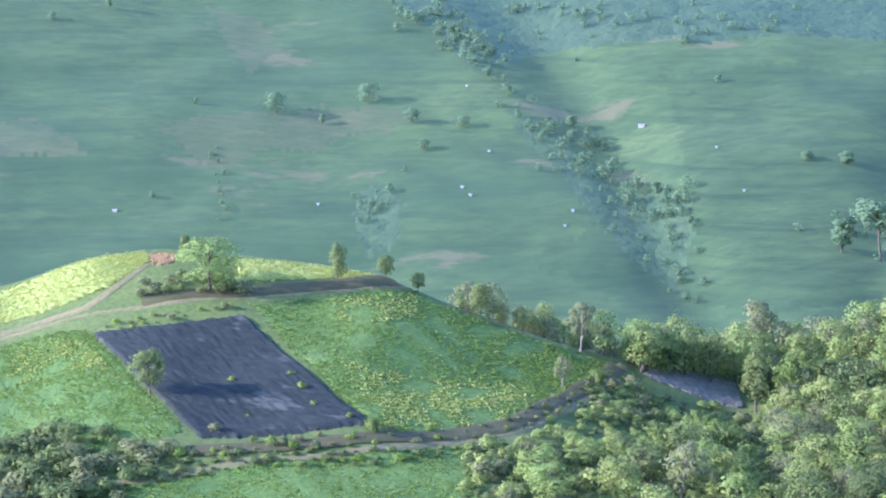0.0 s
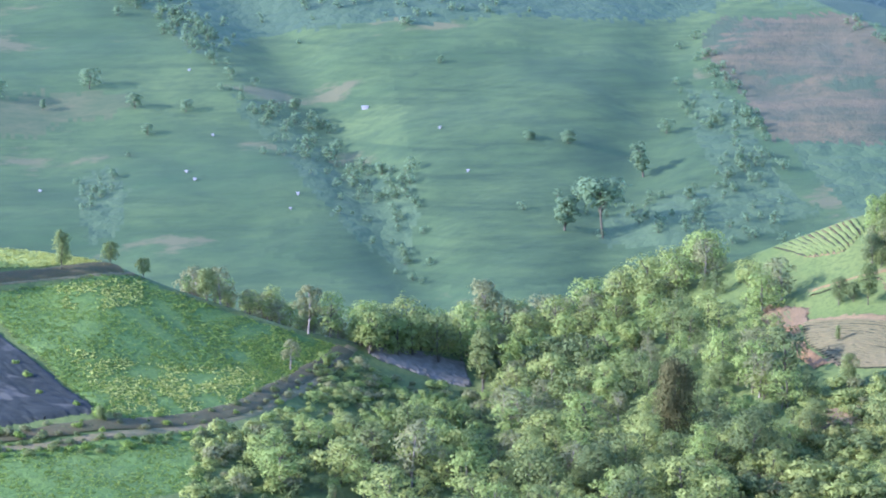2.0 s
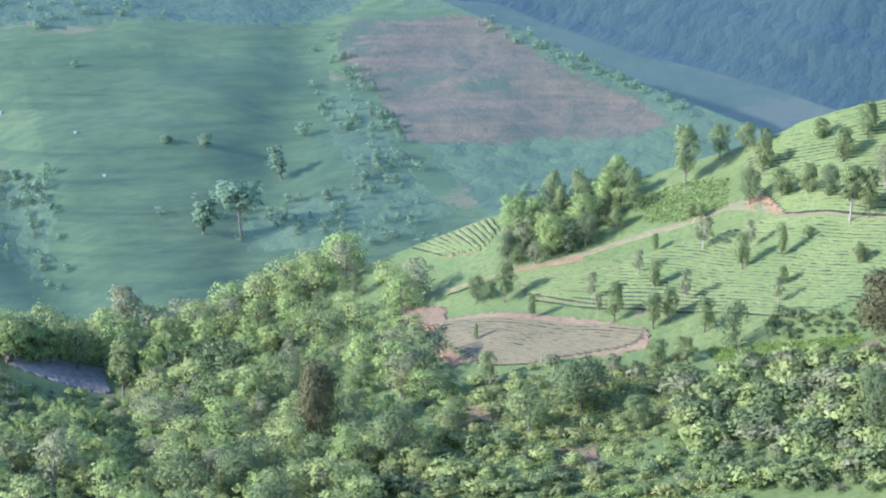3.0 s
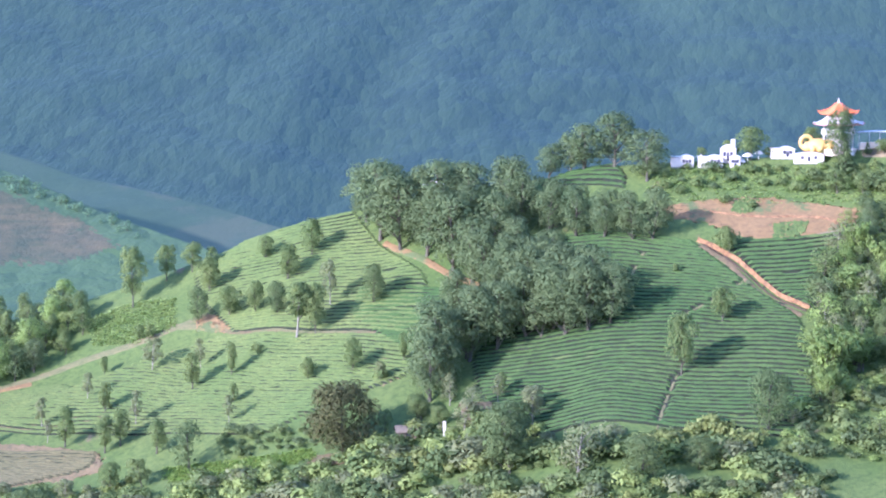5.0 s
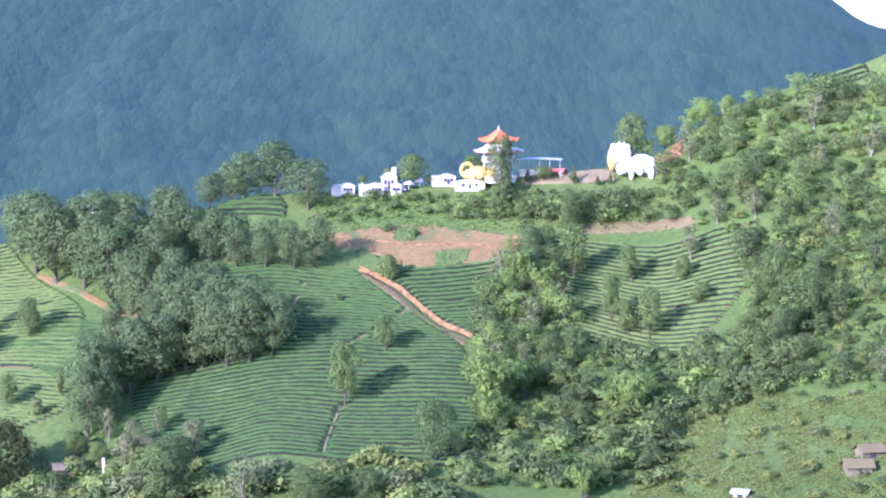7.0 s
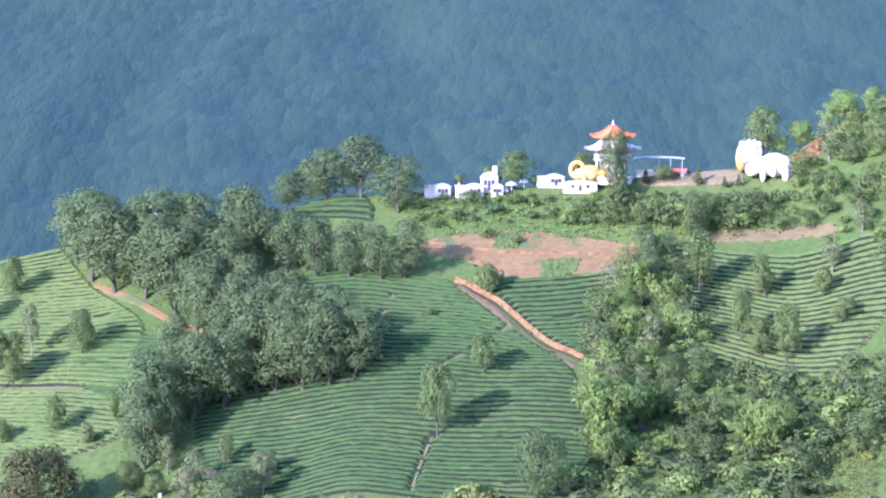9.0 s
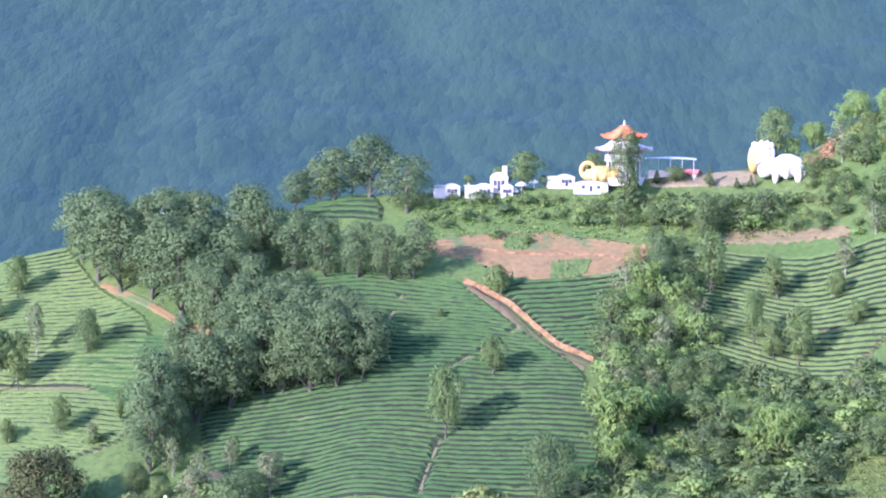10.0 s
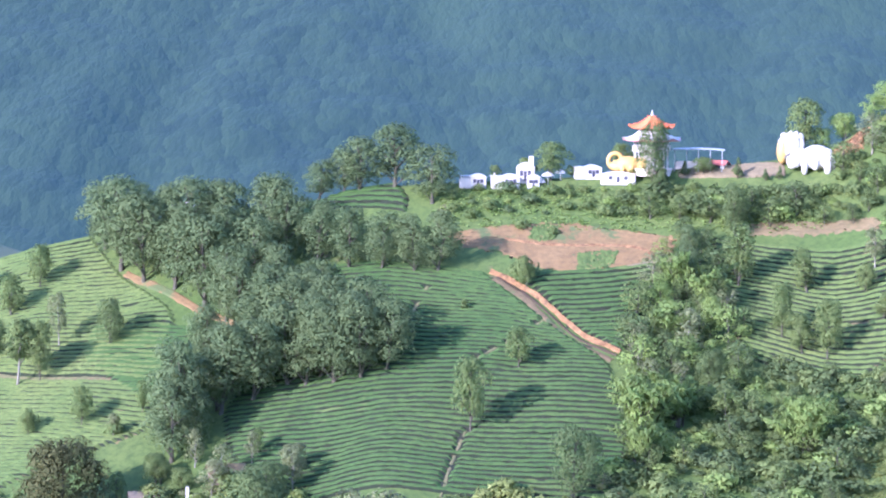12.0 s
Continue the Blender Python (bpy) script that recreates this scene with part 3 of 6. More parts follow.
def leaves(rng, lobes, count, size, droop=0.3, shell=0.55):
    """Leaf sprays on and in a set of lobes (centre, radii): small blades facing all ways, mostly outward."""
    lobes = np.array(lobes, float)
    weight = lobes[:, 3] * lobes[:, 4]
    pick = rng.choice(len(lobes), count, p=weight / weight.sum())
    d = rng.normal(0, 1, (count, 3))
    d /= np.linalg.norm(d, axis=1)[:, None]
    d[:, 2] = np.where(d[:, 2] < -0.45, -d[:, 2], d[:, 2])
    rad = shell + (1 - shell) * rng.random(count) ** 0.5
    rad *= 1 + 0.16 * np.sin(d[:, 0] * 7 + pick) * np.sin(d[:, 1] * 6 + 2 * pick) + 0.1 * np.sin(d[:, 2] * 9)
    c = lobes[pick, :3] + d * lobes[pick, 3:6] * rad[:, None]
    n = d + rng.normal(0, 0.38, (count, 3)) + np.array([0, 0, 0.2])
    n /= np.linalg.norm(n, axis=1)[:, None]
    t = np.cross(n, rng.normal(0, 1, (count, 3)))
    t /= np.linalg.norm(t, axis=1)[:, None]
    s = np.cross(n, t)
    L = size * (0.6 + 0.8 * rng.random(count))[:, None]
    W = L * (0.45 + 0.3 * rng.random(count))[:, None]
    sag = np.array([0, 0, -1.0]) * L * droop
    blades = np.stack([c - t * L + s * W, c - t * L - s * W, c + t * L + sag], 1)
    mid = (lobes[:, :3] * weight[:, None]).sum(0) / weight.sum()
    whole = c - mid
    whole /= np.linalg.norm(whole, axis=1)[:, None] + 1e-6
    soft = n * 0.22 + d * 0.6 + whole * 0.55
    soft /= np.linalg.norm(soft, axis=1)[:, None]
    return blades.reshape(-1, 3), np.arange(count * 3).reshape(-1, 3), np.repeat(soft, 3, axis=0)


def make_mesh(name, verts, faces, material, smooth_faces=False, normals=None):
    me = bpy.data.meshes.new(name)
    me.from_pydata([tuple(v) for v in verts], [], [tuple(f) for f in faces])
    me.materials.append(material)
    if normals is not None:
        me.polygons.foreach_set("use_smooth", [True] * len(me.polygons))
        me.normals_split_custom_set_from_vertices(normals.tolist())
        SOFT[me.name] = normals
    if smooth_faces:
        me.polygons.foreach_set("use_smooth", [True] * len(me.polygons))
    return me


SOFT = {}
SHAPES = {
    # crown base, crown half width, lobes, leaves, leaf size, lobe size, leaf kind, bark
    "round": (0.14, 0.42, 16, 3200, 0.0220, 0.42, "tree", BARK),
    "dark": (0.04, 0.50, 24, 5000, 0.0180, 0.38, "dark", BARK),
    "oak": (0.02, 0.56, 30, 9000, 0.0190, 0.38, "olive", BARK),
    "column": (0.12, 0.20, 14, 2200, 0.0205, 0.66, "tree", BARK),
    "tall": (0.36, 0.25, 12, 2400, 0.0205, 0.52, "tree", PALE_BARK),
    "airy": (0.25, 0.34, 13, 2000, 0.0190, 0.36, "pale", PALE_BARK),
    "grove": (0.07, 0.36, 24, 5000, 0.0155, 0.42, "grove", BARK),
    "forest": (0.04, 0.46, 15, 1050, 0.0278, 0.42, "tree", BARK),
    "forest_dark": (0.04, 0.44, 15, 1050, 0.0278, 0.42, "dark", BARK),
    "forest_sunny": (0.04, 0.45, 15, 1050, 0.0278, 0.42, "sunny", BARK),
    "forest_pale": (0.08, 0.40, 14, 950, 0.0280, 0.42, "pale", PALE_BARK),
    "forest_bright": (0.04, 0.44, 15, 1050, 0.0278, 0.42, "bright", BARK),
    "bright": (0.06, 0.45, 15, 3000, 0.0205, 0.42, "bright", BARK),
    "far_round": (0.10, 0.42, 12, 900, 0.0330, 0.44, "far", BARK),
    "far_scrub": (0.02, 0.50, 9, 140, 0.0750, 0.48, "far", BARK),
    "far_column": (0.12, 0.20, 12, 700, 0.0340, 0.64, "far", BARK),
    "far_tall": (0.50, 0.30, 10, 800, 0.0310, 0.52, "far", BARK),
    "cone": (0.03, 0.28, 18, 2600, 0.0200, 0.38, "dark", BARK),
}


def tree_meshes(kind, seed):
    """Trunk with limbs, and crown, for a tree one metre tall."""
    base, half, nlobes, count, size, lobe, leaf, bark = SHAPES[kind]
    rng = np.random.default_rng(seed)
    lean = rng.normal(0, 0.03, 2)
    verts, faces = [], []
    hs = np.linspace(-0.03, 0.80, 7)
    path = [(lean[0] * h * 2 + 0.012 * math.sin(5 * h + seed), lean[1] * h * 2, h) for h in hs]
    tube(verts, faces, path, [0.021 * (1 - 0.8 * max(h, 0)) + (0.010 if h < 0 else 0) for h in hs] if kind != "far_tall" else [0.014] * 7)
    lobes = []
    for i in range(nlobes):
        f = (i + 0.5) / nlobes
        h = base + (1 - base) * (0.12 + 0.80 * f)
        if kind == "cone":
            prof = half * (1.05 - f)
        elif kind == "column":
            prof = half * (0.55 + 0.75 * math.sin(math.pi * min(1, f * 1.05)) ** 0.7) * 0.8
        else:
            prof = half * math.sin(math.pi * (0.16 + 0.74 * f)) ** 0.75
        a = i * 2.4 + rng.normal(0, 0.5)
        off = prof * (0.35 + 0.45 * rng.random())
        rr = half * lobe * (0.75 + 0.5 * rng.random()) * (1 if kind != "cone" else 1.2 - f * 0.8)
        cx, cy = lean[0] * h * 2 + off * math.cos(a), lean[1] * h * 2 + off * math.sin(a)
        lobes.append((cx, cy, min(h, 0.97 - rr * 0.6), rr, rr, rr * (0.8 if kind != "column" else 1.1)))
        if i % 2 == 0 and off > 0.04:
            h0 = max(base * 0.8, h - 0.22)
            tube(verts, faces, [(lean[0] * h0 * 2, lean[1] * h0 * 2, h0), (cx * 0.5, cy * 0.5, (h0 + h) / 2 - 0.01), (cx, cy, h)], [0.014, 0.010, 0.004], 4)
    lv, lf, ln = leaves(rng, lobes, count, size)
    return make_mesh("trunk", verts, faces, bark, True), make_mesh("crown", lv, lf, LEAF[leaf], normals=ln)


KINDS = {
    "round": ("tree", "round leafy green tree standing on the hillside"),
    "dark": ("tree", "large dense dark-green round tree on the knoll"),
    "oak": ("tree", "large dense olive-brown round tree on the knoll"),
    "column": ("tree", "narrow upright green tree on the terraced slope"),
    "tall": ("tree", "slender tree with a pale bare trunk and high crown"),
    "airy": ("tree", "thin pale-leaved tree with an open crown"),
    "grove": ("tree", "full-crowned grey-green tree of the grove"),
    "forest": ("tree", "bushy green woodland tree with leaves to the ground"),
    "forest_dark": ("tree", "bushy dark-green woodland tree"),
    "forest_sunny": ("tree", "bushy sunlit light-green woodland tree"),
    "forest_bright": ("tree", "bushy yellow-green woodland tree"),
    "forest_pale": ("tree", "bushy pale grey-green woodland tree"),
    "bright": ("tree", "bright yellow-green leafy tree at the forest edge"),
    "far_round": ("tree", "hazy dark tree standing on the far hillside"),
    "far_column": ("tree", "hazy dark upright tree on the far hillside"),
    "far_tall": ("tree", "hazy tall tree with a bare pale trunk across the valley"),
    "cone": ("conifer", "small dark clipped conifer beside the temple terrace"),
}
PROTO = {}


def plant(kind, x, y, h, wide=1.0, rng=random, group="", sink=0.0):
    """A tree of height h on the ground at x, y."""
    name, label = KINDS[kind]
    variant = rng.randrange(4)
    m = Matrix.Translation((x, y, float(height(x, y)) - sink)) @ Matrix.Rotation(rng.random() * 6.28, 4, "Z") @ Matrix.Diagonal((h * wide, h * wide, h, 1))
    if (kind, variant) not in PROTO:
        root = tagged(new(name), label, name, group)
        trunk, crown = tree_meshes(kind, variant + 10 * list(SHAPES).index(kind))
        for n, me in (("trunk", trunk), ("crown", crown)):
            new(n, me).parent = root
        root.matrix_basis = m
        PROTO[kind, variant] = root
        return root
    ob = PROTO[kind, variant]
    made = copy_thing(ob, m)
    made.matrix_basis = m
    if group:
        made["group"] = group
    return made


def inside(x, y, poly):
    hit = False
    for (x0, y0), (x1, y1) in zip(poly, poly[1:] + poly[:1]):
        if (y0 > y) != (y1 > y) and x < (x1 - x0) * (y - y0) / (y1 - y0) + x0:
            hit = not hit
    return hit


def copse(name, label, items, kind="stuff"):
    """Many trees or bushes that grow into one another, joined: items of (matrix, meshes)."""
    cache, vs, fs, ks, ms, ns, mats, base = {}, [], [], [], [], [], [], 0
    for m, meshes in items:
        mm = np.array(m)
        for me in meshes:
            if me.name not in cache:
                co = np.empty(len(me.vertices) * 3, np.float32)
                me.vertices.foreach_get("co", co)
                ix = np.empty(len(me.loops), np.int32)
                me.loops.foreach_get("vertex_index", ix)
                cache[me.name] = (co.reshape(-1, 3), ix.reshape(len(me.polygons), -1))
            co, ix = cache[me.name]
            if me.materials[0] not in mats:
                mats.append(me.materials[0])
            vs.append(co @ mm[:3, :3].T + mm[:3, 3])
            ns.append(SOFT[me.name] @ np.linalg.inv(mm[:3, :3]) if me.name in SOFT else np.zeros_like(co))
            fs.append((ix + base).ravel())
            ks.append(np.full(len(ix), ix.shape[1], np.int32))
            ms.append(np.full(len(ix), mats.index(me.materials[0]), np.int32))
            base += len(co)
    v, f, k, mi = np.concatenate(vs), np.concatenate(fs), np.concatenate(ks), np.concatenate(ms)
    me = bpy.data.meshes.new(name)
    me.vertices.add(len(v))
    me.vertices.foreach_set("co", v.astype(np.float32).ravel())
    me.loops.add(f.size)
    me.loops.foreach_set("vertex_index", f.astype(np.int32).ravel())
    me.polygons.add(len(k))
    me.polygons.foreach_set("loop_start", (np.cumsum(k) - k).astype(np.int32))
    me.polygons.foreach_set("material_index", mi)
    for m in mats:
        me.materials.append(m)
    me.polygons.foreach_set("use_smooth", [True] * len(k))
    me.update(calc_edges=True)
    turn = np.concatenate(ns)
    turn /= np.maximum(np.linalg.norm(turn, axis=1), 1e-9)[:, None]
    me.normals_split_custom_set_from_vertices(turn.tolist())
    return tagged(new(name, me), label, name, kind=kind)


STORE = {}


def spot(x, y, h, wide, rng, sink=0.0):
    return Matrix.Translation((x, y, float(height(x, y)) - sink)) @ Matrix.Rotation(rng.random() * 6.28, 4, "Z") @ Matrix.Diagonal((h * wide, h * wide, h, 1))


def wood_item(kind, x, y, h, wide, rng, group):
    key = (kind, rng.randrange(4))
    if key not in STORE:
        STORE[key] = tree_meshes(kind, key[1] + 10 * list(SHAPES).index(kind))
    return spot(x, y, h, wide, rng), STORE[key]


def bush_item(kind, x, y, h, wide, rng, group):
    key = (kind, rng.randrange(4))
    if key not in BUSH:
        BUSH[key] = bush_mesh(100 + len(BUSH) * 7, kind)
    return spot(x, y, h, wide, rng, 0.1 * h), (BUSH[key],)


def wood(poly, gap, kinds, low, high, seed, group, put=None, wide=1.0):
    """Trees scattered over a patch, at least gap apart."""
    rng = random.Random(seed)
    xs, ys = [p[0] for p in poly], [p[1] for p in poly]
    done, made = [], []
    for _ in range(9000):
        x, y = rng.uniform(min(xs), max(xs)), rng.uniform(min(ys), max(ys))
        if inside(x, y, poly) and all((x - a) ** 2 + (y - b) ** 2 > gap * gap for a, b in done):
            done.append((x, y))
            made.append((put or plant)(rng.choice(kinds), x, y, low + (high * 1.2 - low) * rng.random() ** 1.5 if put else rng.uniform(low, high), wide * rng.uniform(0.85, 1.2), rng, group))
    return made


def bush_mesh(seed, leaf):
    rng = np.random.default_rng(seed)
    lobes = []
    for i in range(9):
        a = i * 2.4
        off = 0.42 * math.sqrt(i / 9)
        rr = 0.26 + 0.14 * rng.random()
        lobes.append((off * math.cos(a), off * math.sin(a), 0.30 + 0.42 * rng.random() * (1 - off), rr, rr, rr * 0.9))
    v, f, n = leaves(rng, lobes, 270, 0.084)
    return make_mesh("bush", v, f, LEAF[leaf], normals=n)


BUSH = {}


def bamboo_meshes(seed):
    """Arching culms and drooping sprays, for a clump one metre tall."""
    rng = np.random.default_rng(seed)
    verts, faces, quads = [], [], []
    for i in range(22):
        a, reach, top = rng.random() * 6.28, 0.12 + 0.38 * rng.random(), 0.72 + 0.28 * rng.random()
        foot = (0.07 * math.cos(a), 0.07 * math.sin(a))
        path = []
        for k in range(7):
            u = k / 6
            out = reach * u ** 2.2
            path.append((foot[0] + out * math.cos(a), foot[1] + out * math.sin(a), top * (1.15 * u - 0.22 * u ** 4) - 0.02))
        tube(verts, faces, path, [0.010, 0.010, 0.009, 0.008, 0.006, 0.004, 0.002], 4)
        for k in range(85):
            u = 0.28 + 0.72 * rng.random()
            j = min(5, int(u * 6))
            f = u * 6 - j
            p = np.array(path[j]) * (1 - f) + np.array(path[j + 1]) * f + rng.normal(0, 0.022, 3)
            b = rng.random() * 6.28
            d = np.array([math.cos(b), math.sin(b), -0.5 - 0.5 * rng.random()]) * (0.045 + 0.035 * rng.random())
            w = np.array([-math.sin(b), math.cos(b), 0.2]) * 0.015
            quads += [p + w, p - w, p + d * 1.15]
    blades = np.array(quads)
    soft = blades - np.array([0, 0, 0.3])
    soft = soft / np.linalg.norm(soft, axis=1)[:, None] + np.random.default_rng(seed + 50).normal(0, 0.25, soft.shape)
    soft /= np.linalg.norm(soft, axis=1)[:, None]
    return make_mesh("cane", verts, faces, BARK, True), make_mesh("foliage", quads, np.arange(len(quads)).reshape(-1, 3), LEAF["bright"], normals=soft)


CANE = []


def bamboo(x, y, h, rng):
    """A feathery bamboo clump."""
    if len(CANE) < 3:
        root = tagged(new("bamboo"), "feathery bright-green bamboo clump with arching tops", "bamboo", "bamboo clumps in the woodland")
        for me in bamboo_meshes(900 + len(CANE)):
            tagged(new(me.name, me), kind="stuff").parent = root
        root.matrix_basis = spot(x, y, h, 1.1, rng)
        CANE.append(root)
        return root
    ob = copy_thing(CANE[rng.randrange(3)], Matrix())
    ob.matrix_basis = spot(x, y, h, rng.uniform(0.9, 1.3), rng)
    return ob


def shrub(kind, x, y, h, wide=1.0, rng=random, group=""):
    """A bush of height h; kind is its leaf colour."""
    key = (kind, rng.randrange(4))
    if key not in BUSH:
        BUSH[key] = bush_mesh(100 + len(BUSH) * 7, kind)
    ob = new("bush", BUSH[key])
    ob.matrix_basis = Matrix.Translation((x, y, float(height(x, y)) - 0.1 * h)) @ Matrix.Rotation(rng.random() * 6.28, 4, "Z") @ Matrix.Diagonal((h * wide, h * wide, h, 1))
    word = {"tree": "leafy green", "dark": "dark green", "bright": "bright yellow-green", "pale": "pale dry grey-green", "crop": "fresh green", "sunny": "sunlit light-green", "grove": "grey-green", "grass": "yellowish green"}[kind]
    return tagged(ob, word + " bush growing on the slope", "bush", group)


R = random.Random(5)
for x, y, h in [(-16.8, 395.6, 6.4)]:
    plant('column', x, y, h, 1.0, R, 'trees on the crop hill')
for x, y, h in [(-9.2, 399.6, 3.8), (-4, 398.8, 3.2), (-41.6, 401.4, 2.5), (-42.6, 358.9, 6.7), (12.8, 397.8, 3.2), (9.2, 397.9, 2.9), (6, 398, 5.2), (-9.9, 349.8, 2.2)]:
    plant('round', x, y, h, 1.0, R, 'trees on the crop hill')
for x, y, h in [(-36.6, 390.1, 8.4)]:
    plant('bright', x, y, h, 1.35, R, 'trees on the crop hill')
for x, y, h in [(22.2, 398.2, 8.1), (18.4, 380.8, 5)]:
    plant('airy', x, y, h, 1.0, R, 'trees on the crop hill')
plant("airy", 54.0, 424.6, 12.8, 0.95, R, "trees in the valley")
for x, y, h in [(50.2, 395.2, 9.9)]:
    plant('column', x, y, h, 1.1, R, 'trees in the valley')
for x, y, h in [(181, 373.7, 13.6), (182, 368.4, 12.9), (184.1, 363.3, 11.9), (185.5, 356.9, 12.7), (186.1, 351.4, 10.6), (188.7, 367.2, 12.1), (193.2, 363.7, 11), (196.9, 359.9, 12), (197.8, 356.7, 9.9), (200.7, 352.5, 9.4), (203.1, 347.7, 8.8), (205.8, 343.3, 8.3), (208.9, 339.7, 8.3), (211.4, 337.9, 8.7), (186.5, 379.6, 7.2), (193.6, 370.6, 8.1), (200.9, 364.2, 8)]:
    plant('grove', x, y, h, 1.05, R, 'trees of the grove')
for x, y, h in [(186.1, 346.6, 10.5), (187.2, 341.1, 10.9), (188.5, 336.3, 10.3), (189.9, 331.8, 10.2), (191.4, 327.4, 9.2), (193.4, 325.9, 6.5), (184.4, 334.3, 8.3), (179.5, 334.4, 8.8), (176, 334, 8.2), (171.8, 334.4, 9.1), (166.4, 327.6, 10.7), (169.9, 328.9, 9), (194.4, 341.4, 8.6), (191.5, 347.2, 9.6)]:
    plant('grove', x, y, h, 1.05, R, 'trees of the grove')
for x, y, h in [(181.3, 379.9, 9.9), (185.1, 370.3, 11.6), (191.2, 354.1, 10.9), (188.6, 360, 11), (191, 339.9, 9.6), (193, 334.6, 9.1), (184.4, 338.8, 8.7), (178.9, 341.6, 6.9), (167.9, 332.4, 7.5)]:
    plant('grove', x, y, h, 1.05, R, 'trees of the grove')
for x, y, h in [(170.4, 331.4, 12.6), (176, 333, 11.9), (180.1, 331.7, 11), (184.5, 330.8, 11.2), (188.3, 328.7, 10.9), (191.7, 326.9, 10.4), (195.3, 328.4, 9.6), (178.4, 341.2, 9.5), (186.9, 340.2, 9.6), (192.4, 337.6, 9.2)]:
    plant('grove', x, y, h, 1.05, R, 'trees of the grove')
for x, y, h in [(208.8, 366.4, 5.8), (213.4, 362.5, 8.1), (217, 358.9, 9.5), (219.5, 352.7, 8.4), (211.6, 364.1, 6.4)]:
    plant('grove', x, y, h, 1.35, R, 'trees above the grove')
copse("woodland", "mixed pale trees behind the crest of the crop hill", wood([(2.8, 402), (14, 401.8), (28, 400), (35.2, 402.5), (37.3, 426.4), (14.8, 423.7), (2.9, 418)], 3.6, ['forest_pale', 'forest_sunny', 'forest_pale', 'forest_bright'], 3.0, 6.5, 31, "", wood_item, wide=1.0))
wood([(32.1, 398.7), (49.7, 405), (72.9, 413.6), (91.8, 413.9), (97, 437.4), (70.4, 444.5), (46.6, 443.6), (34.6, 430.6)], 4.1, ['forest_sunny', 'forest', 'forest_bright', 'forest_sunny', 'forest_pale', 'forest_bright', 'forest_sunny'], 5.0, 9.0, 11, "valley woodland", wide=1.0)
copse('woodland', 'mixed leafy woodland filling the valley floor', wood([(50.9, 392.3), (71.1, 396.1), (61.2, 338.5), (12.7, 331.4), (9.1, 340.9), (21.9, 357.5), (46, 373.1)], 3.9, ['forest_sunny', 'forest', 'forest_bright', 'forest_sunny', 'forest_pale', 'forest_dark', 'forest_bright'], 2.2, 5.6, 12, "", wood_item, wide=1.15))
copse('undergrowth', 'thick bushes below the bend of the track', wood([(29.8, 393.1), (32.4, 386.4), (46.6, 385.9), (50, 384.3), (46.1, 366.9), (21.7, 355.1), (7.7, 348.6), (19, 366.6)], 1.9, ['sunny', 'bright', 'pale', 'tree', 'sunny'], 0.8, 1.9, 32, "", bush_item, wide=1.0))
copse('woodland', 'mixed leafy woodland on the valley side', wood([(57.7, 419.3), (72.1, 423.5), (90.6, 414.2), (97.0, 407.7), (100.3, 395.8), (93.9, 388.3), (92.5, 367.7), (94.6, 355.4), (76.2, 349.5), (49.8, 362.3)], 4.1, ['forest_sunny', 'forest', 'forest_bright', 'forest_sunny', 'forest_pale', 'forest_dark', 'forest_bright'], 2.6, 6.8, 13, "", wood_item, wide=1.15))
copse('woodland', 'dense dark-green woodland below the knoll', wood([(22.4, 341.2), (52.5, 358.3), (76.2, 349.5), (91.3, 355.8), (91.1, 338.7), (67.9, 311.1), (20.8, 319.4)], 4.0, ['forest_sunny', 'forest_dark', 'forest_sunny', 'forest_bright', 'forest'], 2.6, 6.2, 14, "", wood_item, wide=1.15))
wood([(118.5, 409.0), (121.0, 408.0), (124.5, 407.1), (136.8, 404.5), (139, 395.9), (131.3, 387.8), (117.7, 390.9), (112.0, 394.0), (116.5, 402.5)], 4.0, ['forest', 'column', 'bright', 'grove'], 4, 6.5, 15, 'woods on the hill edge')
copse('undergrowth', 'low green bushes along the edge of the temple terrace', wood([(224.4, 352.7), (244.2, 338.4), (267.6, 322.5), (265.2, 316.6), (242.1, 335.4), (223.3, 349.2)], 2.0, ['tree', 'bright', 'tree', 'sunny'], 0.8, 1.5, 42, "", bush_item, wide=1.0))
copse('undergrowth', 'thick sunlit bushes below the lower track', wood([(3.7, 350), (21.9, 358.7), (24, 351.6), (16.4, 327.8), (2.7, 325.3)], 2.0, ['sunny', 'tree', 'pale', 'sunny', 'dark'], 1.0, 2.6, 41, "", bush_item, wide=1.0))
for x, y, h, wide in [(144.9, 394.7, 10.3, 0.55), (151.8, 396.9, 6.1, 0.75), (155.7, 395.0, 5.1, 0.9), (158.6, 393.4, 3.2, 0.82), (155.3, 386.1, 6.4, 0.75), (154.6, 376.3, 5.3, 0.96), (157.8, 372.8, 5.6, 0.73), (165.1, 385.4, 4.2, 0.91), (170.6, 378.7, 6.6, 0.69), (162.0, 358.6, 8.4, 0.55), (142.0, 383.9, 2.5, 0.94), (143.2, 382.4, 2.5, 0.94), (153.4, 361.3, 2.0, 0.55), (156.0, 348.3, 3.8, 0.65), (161.7, 344.2, 5.6, 0.72)]:
    plant('round', x, y, h, wide, R, 'trees on the tea hill')
for x, y, h, wide in [(150.4, 379.4, 6.2, 0.61), (159.8, 368.7, 5.6, 0.67), (172.0, 358.4, 6.6, 0.71)]:
    plant('dark', x, y, h, wide, R, 'trees on the tea hill')
